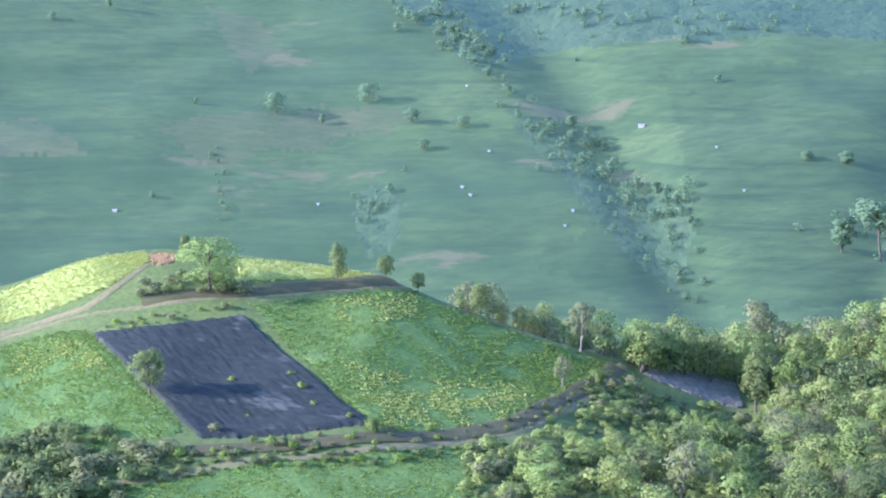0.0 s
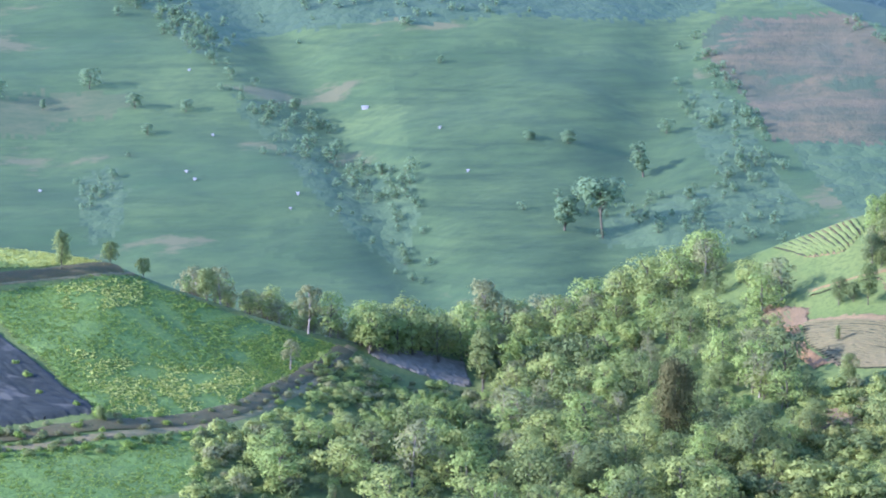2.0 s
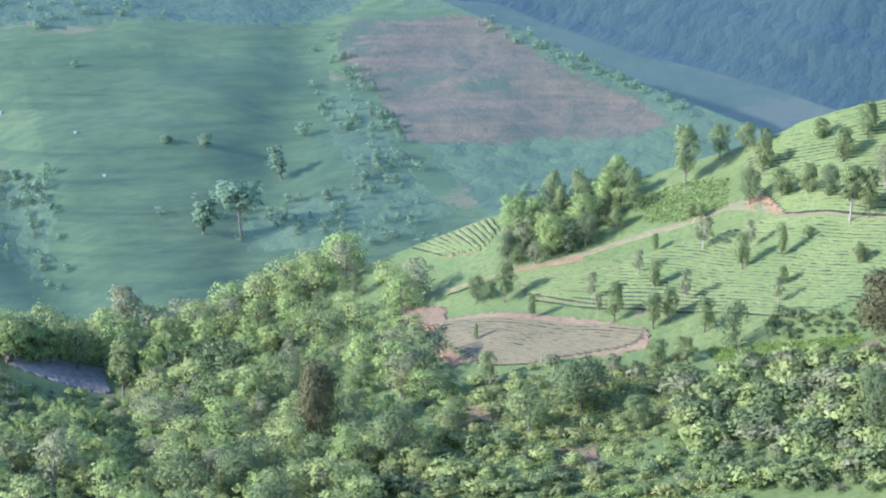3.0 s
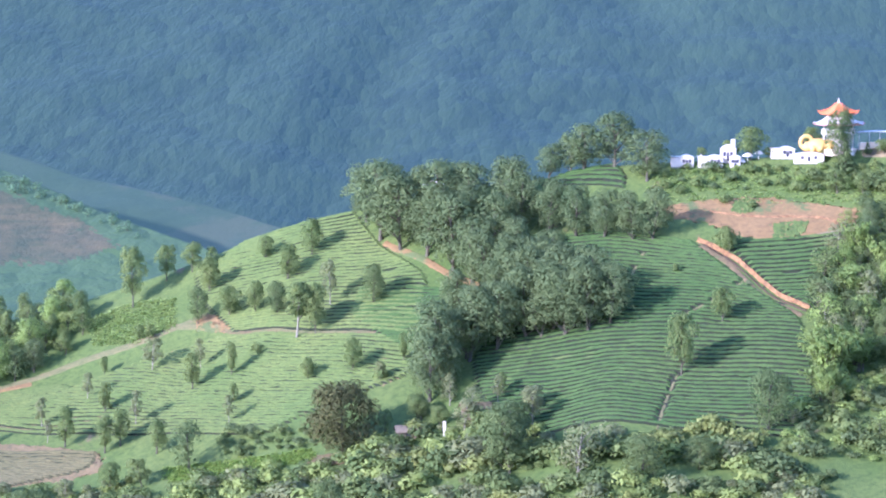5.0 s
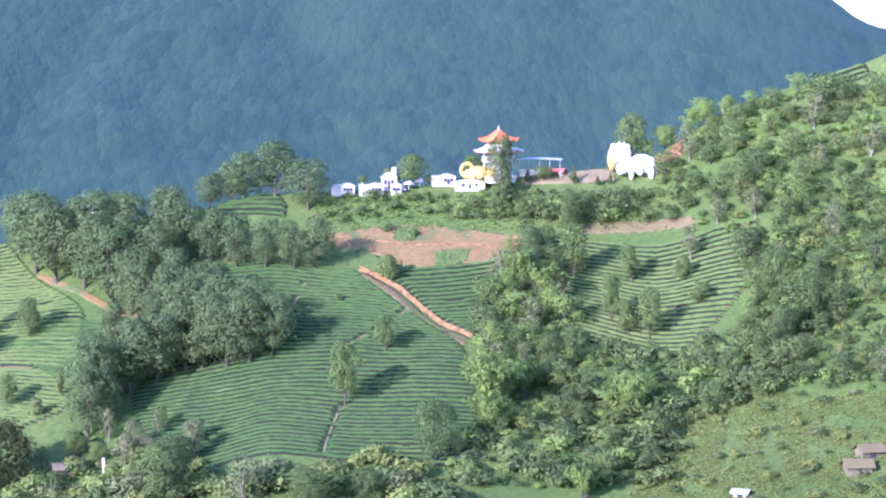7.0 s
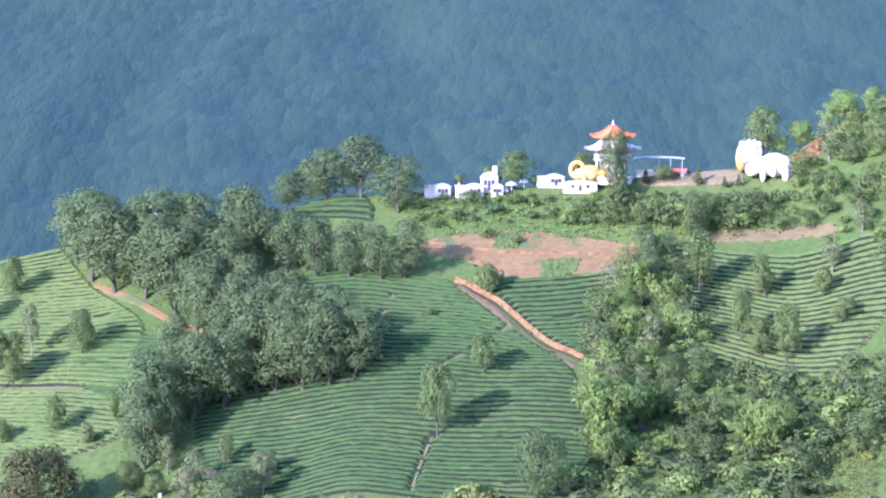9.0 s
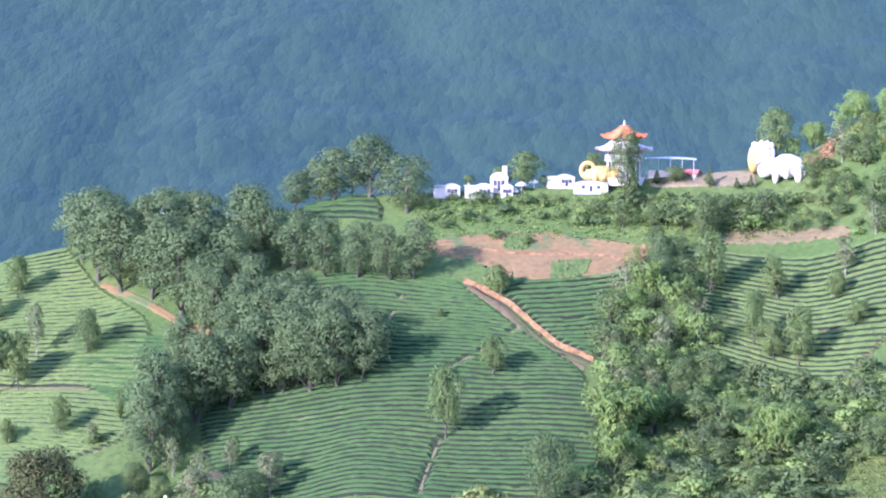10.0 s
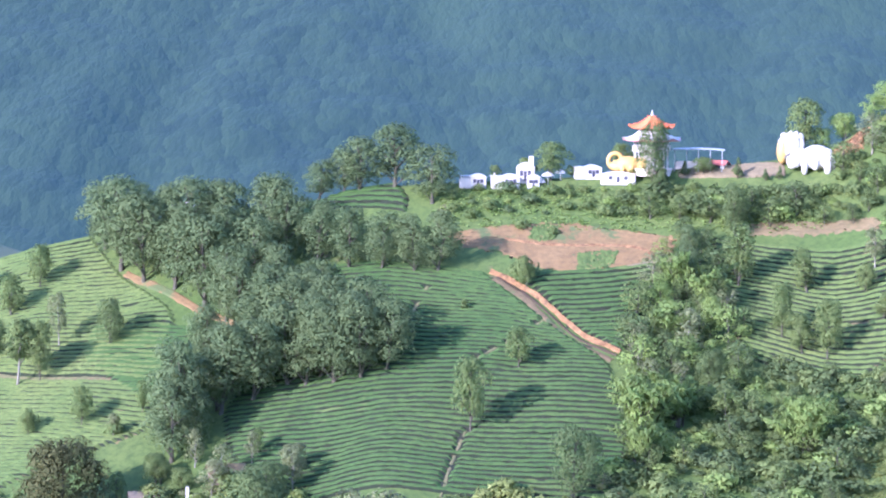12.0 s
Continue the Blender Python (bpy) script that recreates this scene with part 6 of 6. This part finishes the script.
def stall(x, y, turn, w, h, label, vault=True):
    """A small white house with an arched front and a side wing."""
    root = stand("house", label, "house", x, y, turn, "white houses on the terrace")
    part("wall", box(bmesh.new(), -w / 2, w / 2, -1.1, 1.1, -0.4, h * 0.72, 0.06), WHITE, root)
    bm = bmesh.new()
    n = 12
    front = [bm.verts.new((-w / 2 - 0.12 + (w + 0.24) * i / n, -1.3, h * 0.72 + h * 0.28 * math.sin(math.pi * i / n) ** 0.8)) for i in range(n + 1)]
    back = [bm.verts.new((v.co.x, 1.3, v.co.z)) for v in front]
    for i in range(n):
        bm.faces.new((front[i], front[i + 1], back[i + 1], back[i]))
    bm.faces.new(front)
    bm.faces.new(back[::-1])
    bm.faces.new((front[0], back[0], back[-1], front[-1]))
    part("roof", bm, WHITE, root)
    for i in (-1, 1):
        win = part("window", box(bmesh.new(), i * w * 0.22 - 0.24, i * w * 0.22 + 0.24, -1.16, -1.06, h * 0.28, h * 0.58), SHADE, root, "dark window opening")
        part("sill", box(bmesh.new(), i * w * 0.22 - 0.32, i * w * 0.22 + 0.32, -1.22, -1.08, h * 0.22, h * 0.27), WHITE, win)
    part("door", box(bmesh.new(), -0.2, 0.2, -1.15, -1.06, 0, h * 0.55), SHADE, root)
    if vault:
        part("wing", box(bmesh.new(), -w / 2 - 1.5, -w / 2 + 0.02, -0.8, 1.0, -0.4, h * 0.78, 0.1), WHITE, root)
        bm = box(bmesh.new(), -w / 2 - 1.65, -w / 2 + 0.1, -0.95, 1.15, h * 0.78, h * 0.84)
        part("wing_roof", bm, WHITE, root)
    return root


def parasol(x, y, turn, w, h):
    root = stand("parasol", "white canopy parasol on a thin pole", "parasol", x, y, turn, "parasols on the terrace")
    part("pole", lathe(bmesh.new(), [(0.05, -0.3), (0.05, h)], 6), WHITE, root)
    part("canopy", lathe(bmesh.new(), [(w / 2, h - 0.5), (w / 2 - 0.03, h - 0.42), (w * 0.3, h - 0.1), (0.06, h + 0.12)], 10), WHITE, root)
    return root


def fuse(ob):
    """Melts overlapping lumps into one skin."""
    mod = ob.modifiers.new("skin", "REMESH")
    mod.mode, mod.voxel_size, mod.use_smooth_shade = "VOXEL", 0.12, True


def golden_pot(x, y, turn):
    """A golden statue: low domed body and a large curled tail."""
    bm = bmesh.new()
    blob(bm, (1.1, 0, 0.75), (2.0, 1.4, 1.25))
    blob(bm, (2.9, 0, 0.85), (1.5, 1.2, 0.95))
    blob(bm, (3.9, 0, 0.7), (1.0, 1.0, 0.75))
    blob(bm, (-0.5, 0, 0.45), (1.2, 1.1, 0.75))
    for i in range(26):
        a, k = -1.35 + i * 0.27, 1.0 - 0.012 * i
        r = 1.18 * k if i < 18 else 1.18 * k * (1 - 0.09 * (i - 17))
        w = 0.38 - 0.004 * i
        blob(bm, (-0.75 - r * math.cos(a) * 0.95, 0.05, 1.35 + r * math.sin(a)), (w, 0.42, w), 0, 10)
    for u in (0.2, 1.5, 2.9):
        blob(bm, (u, -1.15, 0.25), (0.42, 0.4, 0.7), 0, 10)
    root = tagged(part("statue", bm, GOLD, None), "golden rounded statue with a curled tail", "statue")
    fuse(root)
    root.matrix_basis = pose(x, y, float(height(x, y)) + 0.55, 0, 0, turn)
    return root


def white_statue(x, y, turn):
    """White statue: heavy rounded body on four legs, head lowered."""
    bm = bmesh.new()
    for c, r in (((2.2, 0, 2.1), (2.3, 1.4, 1.25)), ((2.3, 0.1, 1.1), (2.2, 1.1, 0.9)), ((3.9, 0, 1.8), (1.3, 1.2, 1.5)), ((2.6, 0, 3.05), (1.5, 1.0, 0.6)), ((0.4, -0.2, 2.2), (1.1, 1.0, 1.0)),
                 ((-0.3, -0.4, 1.2), (0.7, 0.7, 0.9)), ((-0.9, -0.5, 0.6), (0.6, 0.5, 0.45)), ((0.9, -0.8, 0.5), (0.5, 0.5, 1.2)), ((2.4, -0.9, 0.9), (0.55, 0.5, 0.9)),
                 ((4.2, -0.8, 0.6), (0.6, 0.55, 1.3)), ((3.3, 0.7, 0.5), (0.6, 0.5, 1.2)), ((1.0, 0.7, 0.5), (0.5, 0.5, 1.2)), ((4.9, -0.1, 0.9), (0.5, 0.6, 1.0))):
        blob(bm, c, r)
    root = tagged(part("statue", bm, WHITE, None), "large white rounded statue on the terrace", "statue")
    fuse(root)
    root.matrix_basis = pose(x, y, float(height(x, y)) + 0.25, 0, 0, turn)
    return root


def gate_statue(x, y, turn):
    """Upright white statue with a golden flank and a ragged crest."""
    bm = bmesh.new()
    for c, r in (((0.5, 0, 2.6), (1.6, 1.2, 2.0)), ((0.5, 0, 3.9), (1.45, 1.0, 0.85)), ((-0.75, -0.3, 2.2), (0.85, 1.1, 2.0)), ((-0.6, -0.1, 4.35), (0.5, 0.5, 0.4)), ((0.4, -0.1, 4.7), (0.32, 0.4, 0.3)), ((1.2, -0.1, 4.6), (0.4, 0.5, 0.35)),
                 ((1.8, 0, 4.1), (0.5, 0.5, 0.6)), ((0.9, 0, 1.0), (1.3, 1.2, 1.4)), ((2.0, 0, 3.0), (0.45, 0.6, 0.9)), ((-0.3, -1.0, 1.9), (0.7, 0.4, 0.5))):
        blob(bm, c, r)
    root = tagged(part("statue", bm, WHITE, None), "tall white statue with a gold-painted flank", "statue")
    root.data.materials.append(GOLD)
    for f in root.data.polygons:
        if f.center.x < -0.35 and f.center.z < 3.4:
            f.material_index = 1
        f.use_smooth = True
    root.matrix_basis = pose(x, y, float(height(x, y)) - 0.1, 0, 0, turn)
    return root


def canopy(x, y, turn, w):
    root = stand("shelter", "long open shelter with a thin bowed pale roof", "shelter", x, y, turn)
    bm = box(bmesh.new(), -w / 2, w / 2, -1.6, 1.6, 2.62, 2.80, 0.05)
    bmesh.ops.subdivide_edges(bm, edges=[e for e in bm.edges if abs(e.verts[0].co.x - e.verts[1].co.x) > w / 2], cuts=8)
    for v in bm.verts:
        v.co.z += 0.18 * (1 - (2 * v.co.x / w) ** 2)
    part("roof", bm, SHEETING, root)
    for i in range(5):
        for s in (-1.4, 1.4):
            u = -w / 2 + 0.4 + (w - 0.8) * i / 4
            part("post", lathe(bmesh.new(), [(0.06, -0.4), (0.05, 2.7)], 8, (u, s)), SHEETING, root)
    part("back_wall", box(bmesh.new(), -w / 2 + 0.3, w / 2 - 0.3, 1.45, 1.6, -0.4, 0.75), WHITE, root)
    part("counter", box(bmesh.new(), -w / 2 + 0.6, w / 2 - 0.6, 0.6, 1.3, -0.3, 1.0, 0.04), CREAM, root)
    return root


def hut(x, y, turn, w, d, h, roof, label, group="", walls=TIMBER):
    root = stand("hut", label, "hut", x, y, turn, group, 0.3)
    part("wall", box(bmesh.new(), -w / 2, w / 2, -d / 2, d / 2, -0.4, h), walls, root)
    for s in (-1, 1):
        bm = bmesh.new()
        lo, hi = (s * (d / 2 + 0.45), h - 0.15), (0.0, h + d * 0.32)
        vs = [bm.verts.new((xx, yy, zz + dz)) for dz in (0, 0.08) for xx, (yy, zz) in ((-w / 2 - 0.4, lo), (w / 2 + 0.4, lo), (w / 2 + 0.4, hi), (-w / 2 - 0.4, hi))]
        for f in ((0, 1, 2, 3), (7, 6, 5, 4), (0, 4, 5, 1), (1, 5, 6, 2), (2, 6, 7, 3), (3, 7, 4, 0)):
            bm.faces.new([vs[i] for i in f])
        part("roof", bm, roof, root)
    for s in (-1, 1):
        bm = bmesh.new()
        bm.faces.new([bm.verts.new(p) for p in ((s * w / 2, -d / 2, h), (s * w / 2, d / 2, h), (s * w / 2, 0, h + d * 0.30))])
        part("gable", bm, walls, root)
    part("door", box(bmesh.new(), -0.4, 0.4, -d / 2 - 0.04, -d / 2 + 0.02, 0, min(1.9, h * 0.9)), SHADE, root)
    return root


def post(x, y, h, material, label, w=0.12):
    root = tagged(part("post", box(bmesh.new(), -w, w, -w, w, -0.3, h, 0.03), material, None), label, "post")
    root.matrix_basis = pose(x, y, float(height(x, y)), 0, 0, -30)
    return root


pavilion(249.3, 340.6, -20)
canopy(255.4, 337.4, -38, 7.6)
stall(227.1, 352.4, -30, 2.3, 1.75, 'small white house with arched gable and side wing')
stall(230.8, 349.5, -30, 2.6, 1.75, 'white house with shallow gable and side wing')
stall(241.6, 344.4, -26, 2.4, 1.7, 'white house with side wing next to the golden statue')
stall(233.3, 349.3, -36, 2.6, 2.6, 'taller white house beneath the tree', False)
stall(233.4, 347.4, -34, 1.8, 1.75, 'narrow white house on the terrace edge', False)
stall(243.9, 341.3, -34, 5.0, 1.5, 'low white building below the golden statue', False)
parasol(235.2, 346.4, -30, 1.9, 1.8)
parasol(234.3, 346.6, -30, 1.1, 1.1)
parasol(237.2, 346.1, -30, 1.5, 1.6)
golden_pot(245.4, 342.7, -34)
white_statue(266.8, 328.7, -38)
gate_statue(266.6, 330.9, -38)
post(229.5, 351.7, 1.2, WHITE, 'white gate post at the terrace edge')
post(233.9, 348.8, 3.4, WHITE, 'slim white pillar beside the taller house', 0.35)
hut(258.2, 336.0, -60, 1.8, 1.4, 0.6, TAN, 'low red-roofed shed by the terrace', '', CREAM)
hut(241.5, 245.6, -20, 3.2, 2.4, 1.0, RUST, 'rusty-roofed wooden hut on the grassy slope', 'huts on the slope')
hut(237.9, 244.2, -30, 3.4, 2.6, 1.0, RUST, 'rusty-roofed lean-to hut on the grassy slope', 'huts on the slope')
hut(223.1, 250.7, -60, 1.8, 1.2, 0.7, SHEETING, 'tiny white-walled hut in the grass', 'huts on the slope', WHITE)
hut(160.2, 322.3, -20, 3.2, 2.2, 1.2, TIMBER, 'grey board-roofed hut among the knoll trees', 'huts on the knoll')
hut(169.5, 318.9, -20, 4.0, 2.4, 1.2, RUST, 'brown-roofed hut hidden in the knoll trees', 'huts on the knoll')
post(163.8, 317.8, 2.2, WHITE, 'white painted board standing among the trees', 0.2)
box_shed = stand("shelter", "thatched open field shelter under the grove", "shelter", 192.4, 377.0, -25)
part("roof", lathe(bmesh.new(), [(1.9, 1.9), (1.7, 2.1), (0.2, 2.7)], 8), CREAM, box_shed)
for k in range(4):
    part("post", lathe(bmesh.new(), [(0.07, -0.3), (0.07, 2.0)], 6, (1.2 * math.cos(k * 1.57 + 0.8), 1.2 * math.sin(k * 1.57 + 0.8))), TIMBER, box_shed)
for x, y, h, wide in [(247.0, 335.5, 5.5, 1.1), (252.5, 336.9, 2.4, 1.39), (258.5, 332.2, 3.3, 1.01), (261.6, 329.6, 1.9, 1.45), (263.4, 328.8, 2.2, 1.07)]:
    plant('cone', x, y, h, wide, R, 'conifers by the terrace')
for x, y, h, wide in [(255.0, 335.6, 2.6, 1.71), (236.1, 346.9, 5.6, 1.19), (231.1, 349.6, 0.6, 3.07), (238.7, 345.7, 1.8, 1.33), (271.2, 332.6, 8.6, 0.85), (246.0, 340.5, 1.5, 1.35), (235.3, 350.9, 3.4, 1.0), (247.0, 344.6, 4.6, 1.1), (230.4, 353.0, 2.4, 0.9), (221.5, 355.6, 3.0, 1.0)]:
    plant('round', x, y, h, wide, R, 'trees by the temple')
plant('dark', 246.8, 336.2, 10.2, 0.50, R, 'trees by the temple')
sheet('bare_soil', [(277.8, 326.9)], [(271.6, 329.3), (273.9, 326.7), (274.8, 324.0)], RAW_SOIL, 'cut orange earth bank beside the terrace', n=24, m=14, lift=0.4, rough=0.15, ragged=0.6, seed=40)
for x, y, h in [(273.5, 331.0, 3.4), (276.3, 329.5, 3.9), (279.5, 327.6, 4.3), (281.0, 324.4, 4.6), (283.5, 322.0, 4.0), (277.2, 331.0, 4.4), (282.0, 327.0, 4.6)]:
    plant('bright', x, y, h, 1.15, R, 'trees by the earth bank')
for x, y, h in [(275, 319.7, 1.8), (277, 324.5, 1.1), (274.6, 327.4, 0.9), (272.6, 325.2, 1.3), (278.6, 321.6, 1.9), (273.4, 322.4, 1.6), (276.4, 321.4, 1.5)]:
    shrub('tree', x, y, h, 1.2, R, 'bushes by the earth bank')


# ---- far hillside ----
def hill_height(ob):
    """Height of a far slope at x, y, by its own sheet."""
    me = ob.data
    bpy.context.view_layer.update()

    def at(x, y):
        hit, p, *_ = ob.ray_cast(Vector((x, y, 900.0)), Vector((0, 0, -1)))
        return p.z if hit else None
    return at


on_hill, on_spur = hill_height(hillside), hill_height(spur)


def far_place(b, el, ground_at, r0, r1):
    """Where the slope lies at a bearing and elevation from the first eye."""
    for r in np.arange(r0, r1, 2.0):
        x, y = r * math.sin(radians(b)), r * math.cos(radians(b))
        z = ground_at(x, y)
        if z is not None and z >= EYE + r * math.tan(radians(el)):
            return x, y, z
    return None


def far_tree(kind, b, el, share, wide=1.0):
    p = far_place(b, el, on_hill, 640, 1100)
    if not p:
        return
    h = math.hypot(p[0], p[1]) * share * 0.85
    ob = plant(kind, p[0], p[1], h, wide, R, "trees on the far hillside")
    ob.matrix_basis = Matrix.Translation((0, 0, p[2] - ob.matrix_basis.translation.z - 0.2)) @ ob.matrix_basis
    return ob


def far_copse(b0, e0, b1, e1, spread, count, low, high, seed, kinds=("far_scrub",)):
    """Scrub along a gully between two directions."""
    rng = random.Random(seed)
    items = []
    for _ in range(count):
        u = rng.random()
        p = far_place(b0 + (b1 - b0) * u + rng.gauss(0, spread), e0 + (e1 - e0) * u + rng.gauss(0, spread * 0.6), on_hill, 640, 1100)
        if p:
            m, meshes = wood_item(rng.choice(kinds), p[0], p[1], 0.58 * rng.uniform(low, high), 1.25, rng, "")
            items.append((Matrix.Translation((0, 0, p[2] - m.translation.z)) @ m, meshes))
    if items:
        copse("scrub", "dark scrub and trees along a far gully", items)


def shed(b, el, w, h):
    p = far_place(b, el, on_hill, 640, 1100)
    if p:
        ob = tagged(part("shed", box(box(bmesh.new(), -w / 2, w / 2, -w / 3, w / 3, -0.5, h), -w / 2 - 0.2, w / 2 + 0.2, -w / 3 - 0.2, w / 3 + 0.2, h, h + 0.15), SHEETING, None), "tiny pale field shed on the far hillside", "shed", "far sheds")
        ob.matrix_basis = pose(p[0], p[1], p[2], 0, 0, -10)


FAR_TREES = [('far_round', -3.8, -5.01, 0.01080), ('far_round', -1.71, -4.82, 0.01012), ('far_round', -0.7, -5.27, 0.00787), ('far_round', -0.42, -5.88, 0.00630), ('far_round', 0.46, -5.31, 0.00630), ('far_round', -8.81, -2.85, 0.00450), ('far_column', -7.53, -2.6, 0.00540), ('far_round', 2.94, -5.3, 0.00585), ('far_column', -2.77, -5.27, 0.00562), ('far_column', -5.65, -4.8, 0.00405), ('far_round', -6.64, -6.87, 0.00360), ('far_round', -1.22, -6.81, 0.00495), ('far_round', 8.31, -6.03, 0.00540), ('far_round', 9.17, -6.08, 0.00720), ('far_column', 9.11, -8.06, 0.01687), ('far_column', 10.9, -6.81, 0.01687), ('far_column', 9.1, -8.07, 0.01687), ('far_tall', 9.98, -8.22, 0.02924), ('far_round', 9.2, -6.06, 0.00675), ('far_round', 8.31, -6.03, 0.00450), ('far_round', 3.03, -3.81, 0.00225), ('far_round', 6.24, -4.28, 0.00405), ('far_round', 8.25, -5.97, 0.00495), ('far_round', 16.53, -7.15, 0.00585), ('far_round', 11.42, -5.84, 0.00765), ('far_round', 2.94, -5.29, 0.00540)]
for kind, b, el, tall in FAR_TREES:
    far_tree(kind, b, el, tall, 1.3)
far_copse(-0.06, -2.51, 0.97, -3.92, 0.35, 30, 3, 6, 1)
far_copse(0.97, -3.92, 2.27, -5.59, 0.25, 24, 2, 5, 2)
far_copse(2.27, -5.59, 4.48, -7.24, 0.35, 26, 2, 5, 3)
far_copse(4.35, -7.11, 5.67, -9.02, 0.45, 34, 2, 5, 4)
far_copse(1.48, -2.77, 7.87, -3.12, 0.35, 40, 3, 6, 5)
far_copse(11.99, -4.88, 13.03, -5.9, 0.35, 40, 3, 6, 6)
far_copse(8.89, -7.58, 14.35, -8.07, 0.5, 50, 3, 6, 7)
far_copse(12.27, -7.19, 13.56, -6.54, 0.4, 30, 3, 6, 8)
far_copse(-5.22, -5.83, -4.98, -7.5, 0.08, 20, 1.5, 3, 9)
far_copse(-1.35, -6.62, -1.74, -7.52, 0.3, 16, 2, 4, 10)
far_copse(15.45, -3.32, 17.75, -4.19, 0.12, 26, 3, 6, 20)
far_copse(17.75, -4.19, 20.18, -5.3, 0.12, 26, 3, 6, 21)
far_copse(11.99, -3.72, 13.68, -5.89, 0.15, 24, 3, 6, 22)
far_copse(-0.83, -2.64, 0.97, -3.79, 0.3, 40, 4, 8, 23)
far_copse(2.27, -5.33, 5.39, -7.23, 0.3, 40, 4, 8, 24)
for b, el, w, h in [(4.53, -5.31, 1.87, 0.6), (0.63, -6.9, 0.77, 0.5), (0.44, -6.7, 0.66, 0.5), (1.05, -5.86, 0.55, 0.4), (2.98, -7.23, 0.66, 0.5), (6.88, -6.71, 0.66, 0.4), (6.24, -5.71, 0.66, 0.4), (0.54, -4.41, 0.55, 0.4), (-2.87, -7.1, 0.66, 0.4), (-7.5, -7.19, 1.1, 0.45), (2.8, -7.55, 0.5, 0.35)]:
    shed(b, el, w, h)
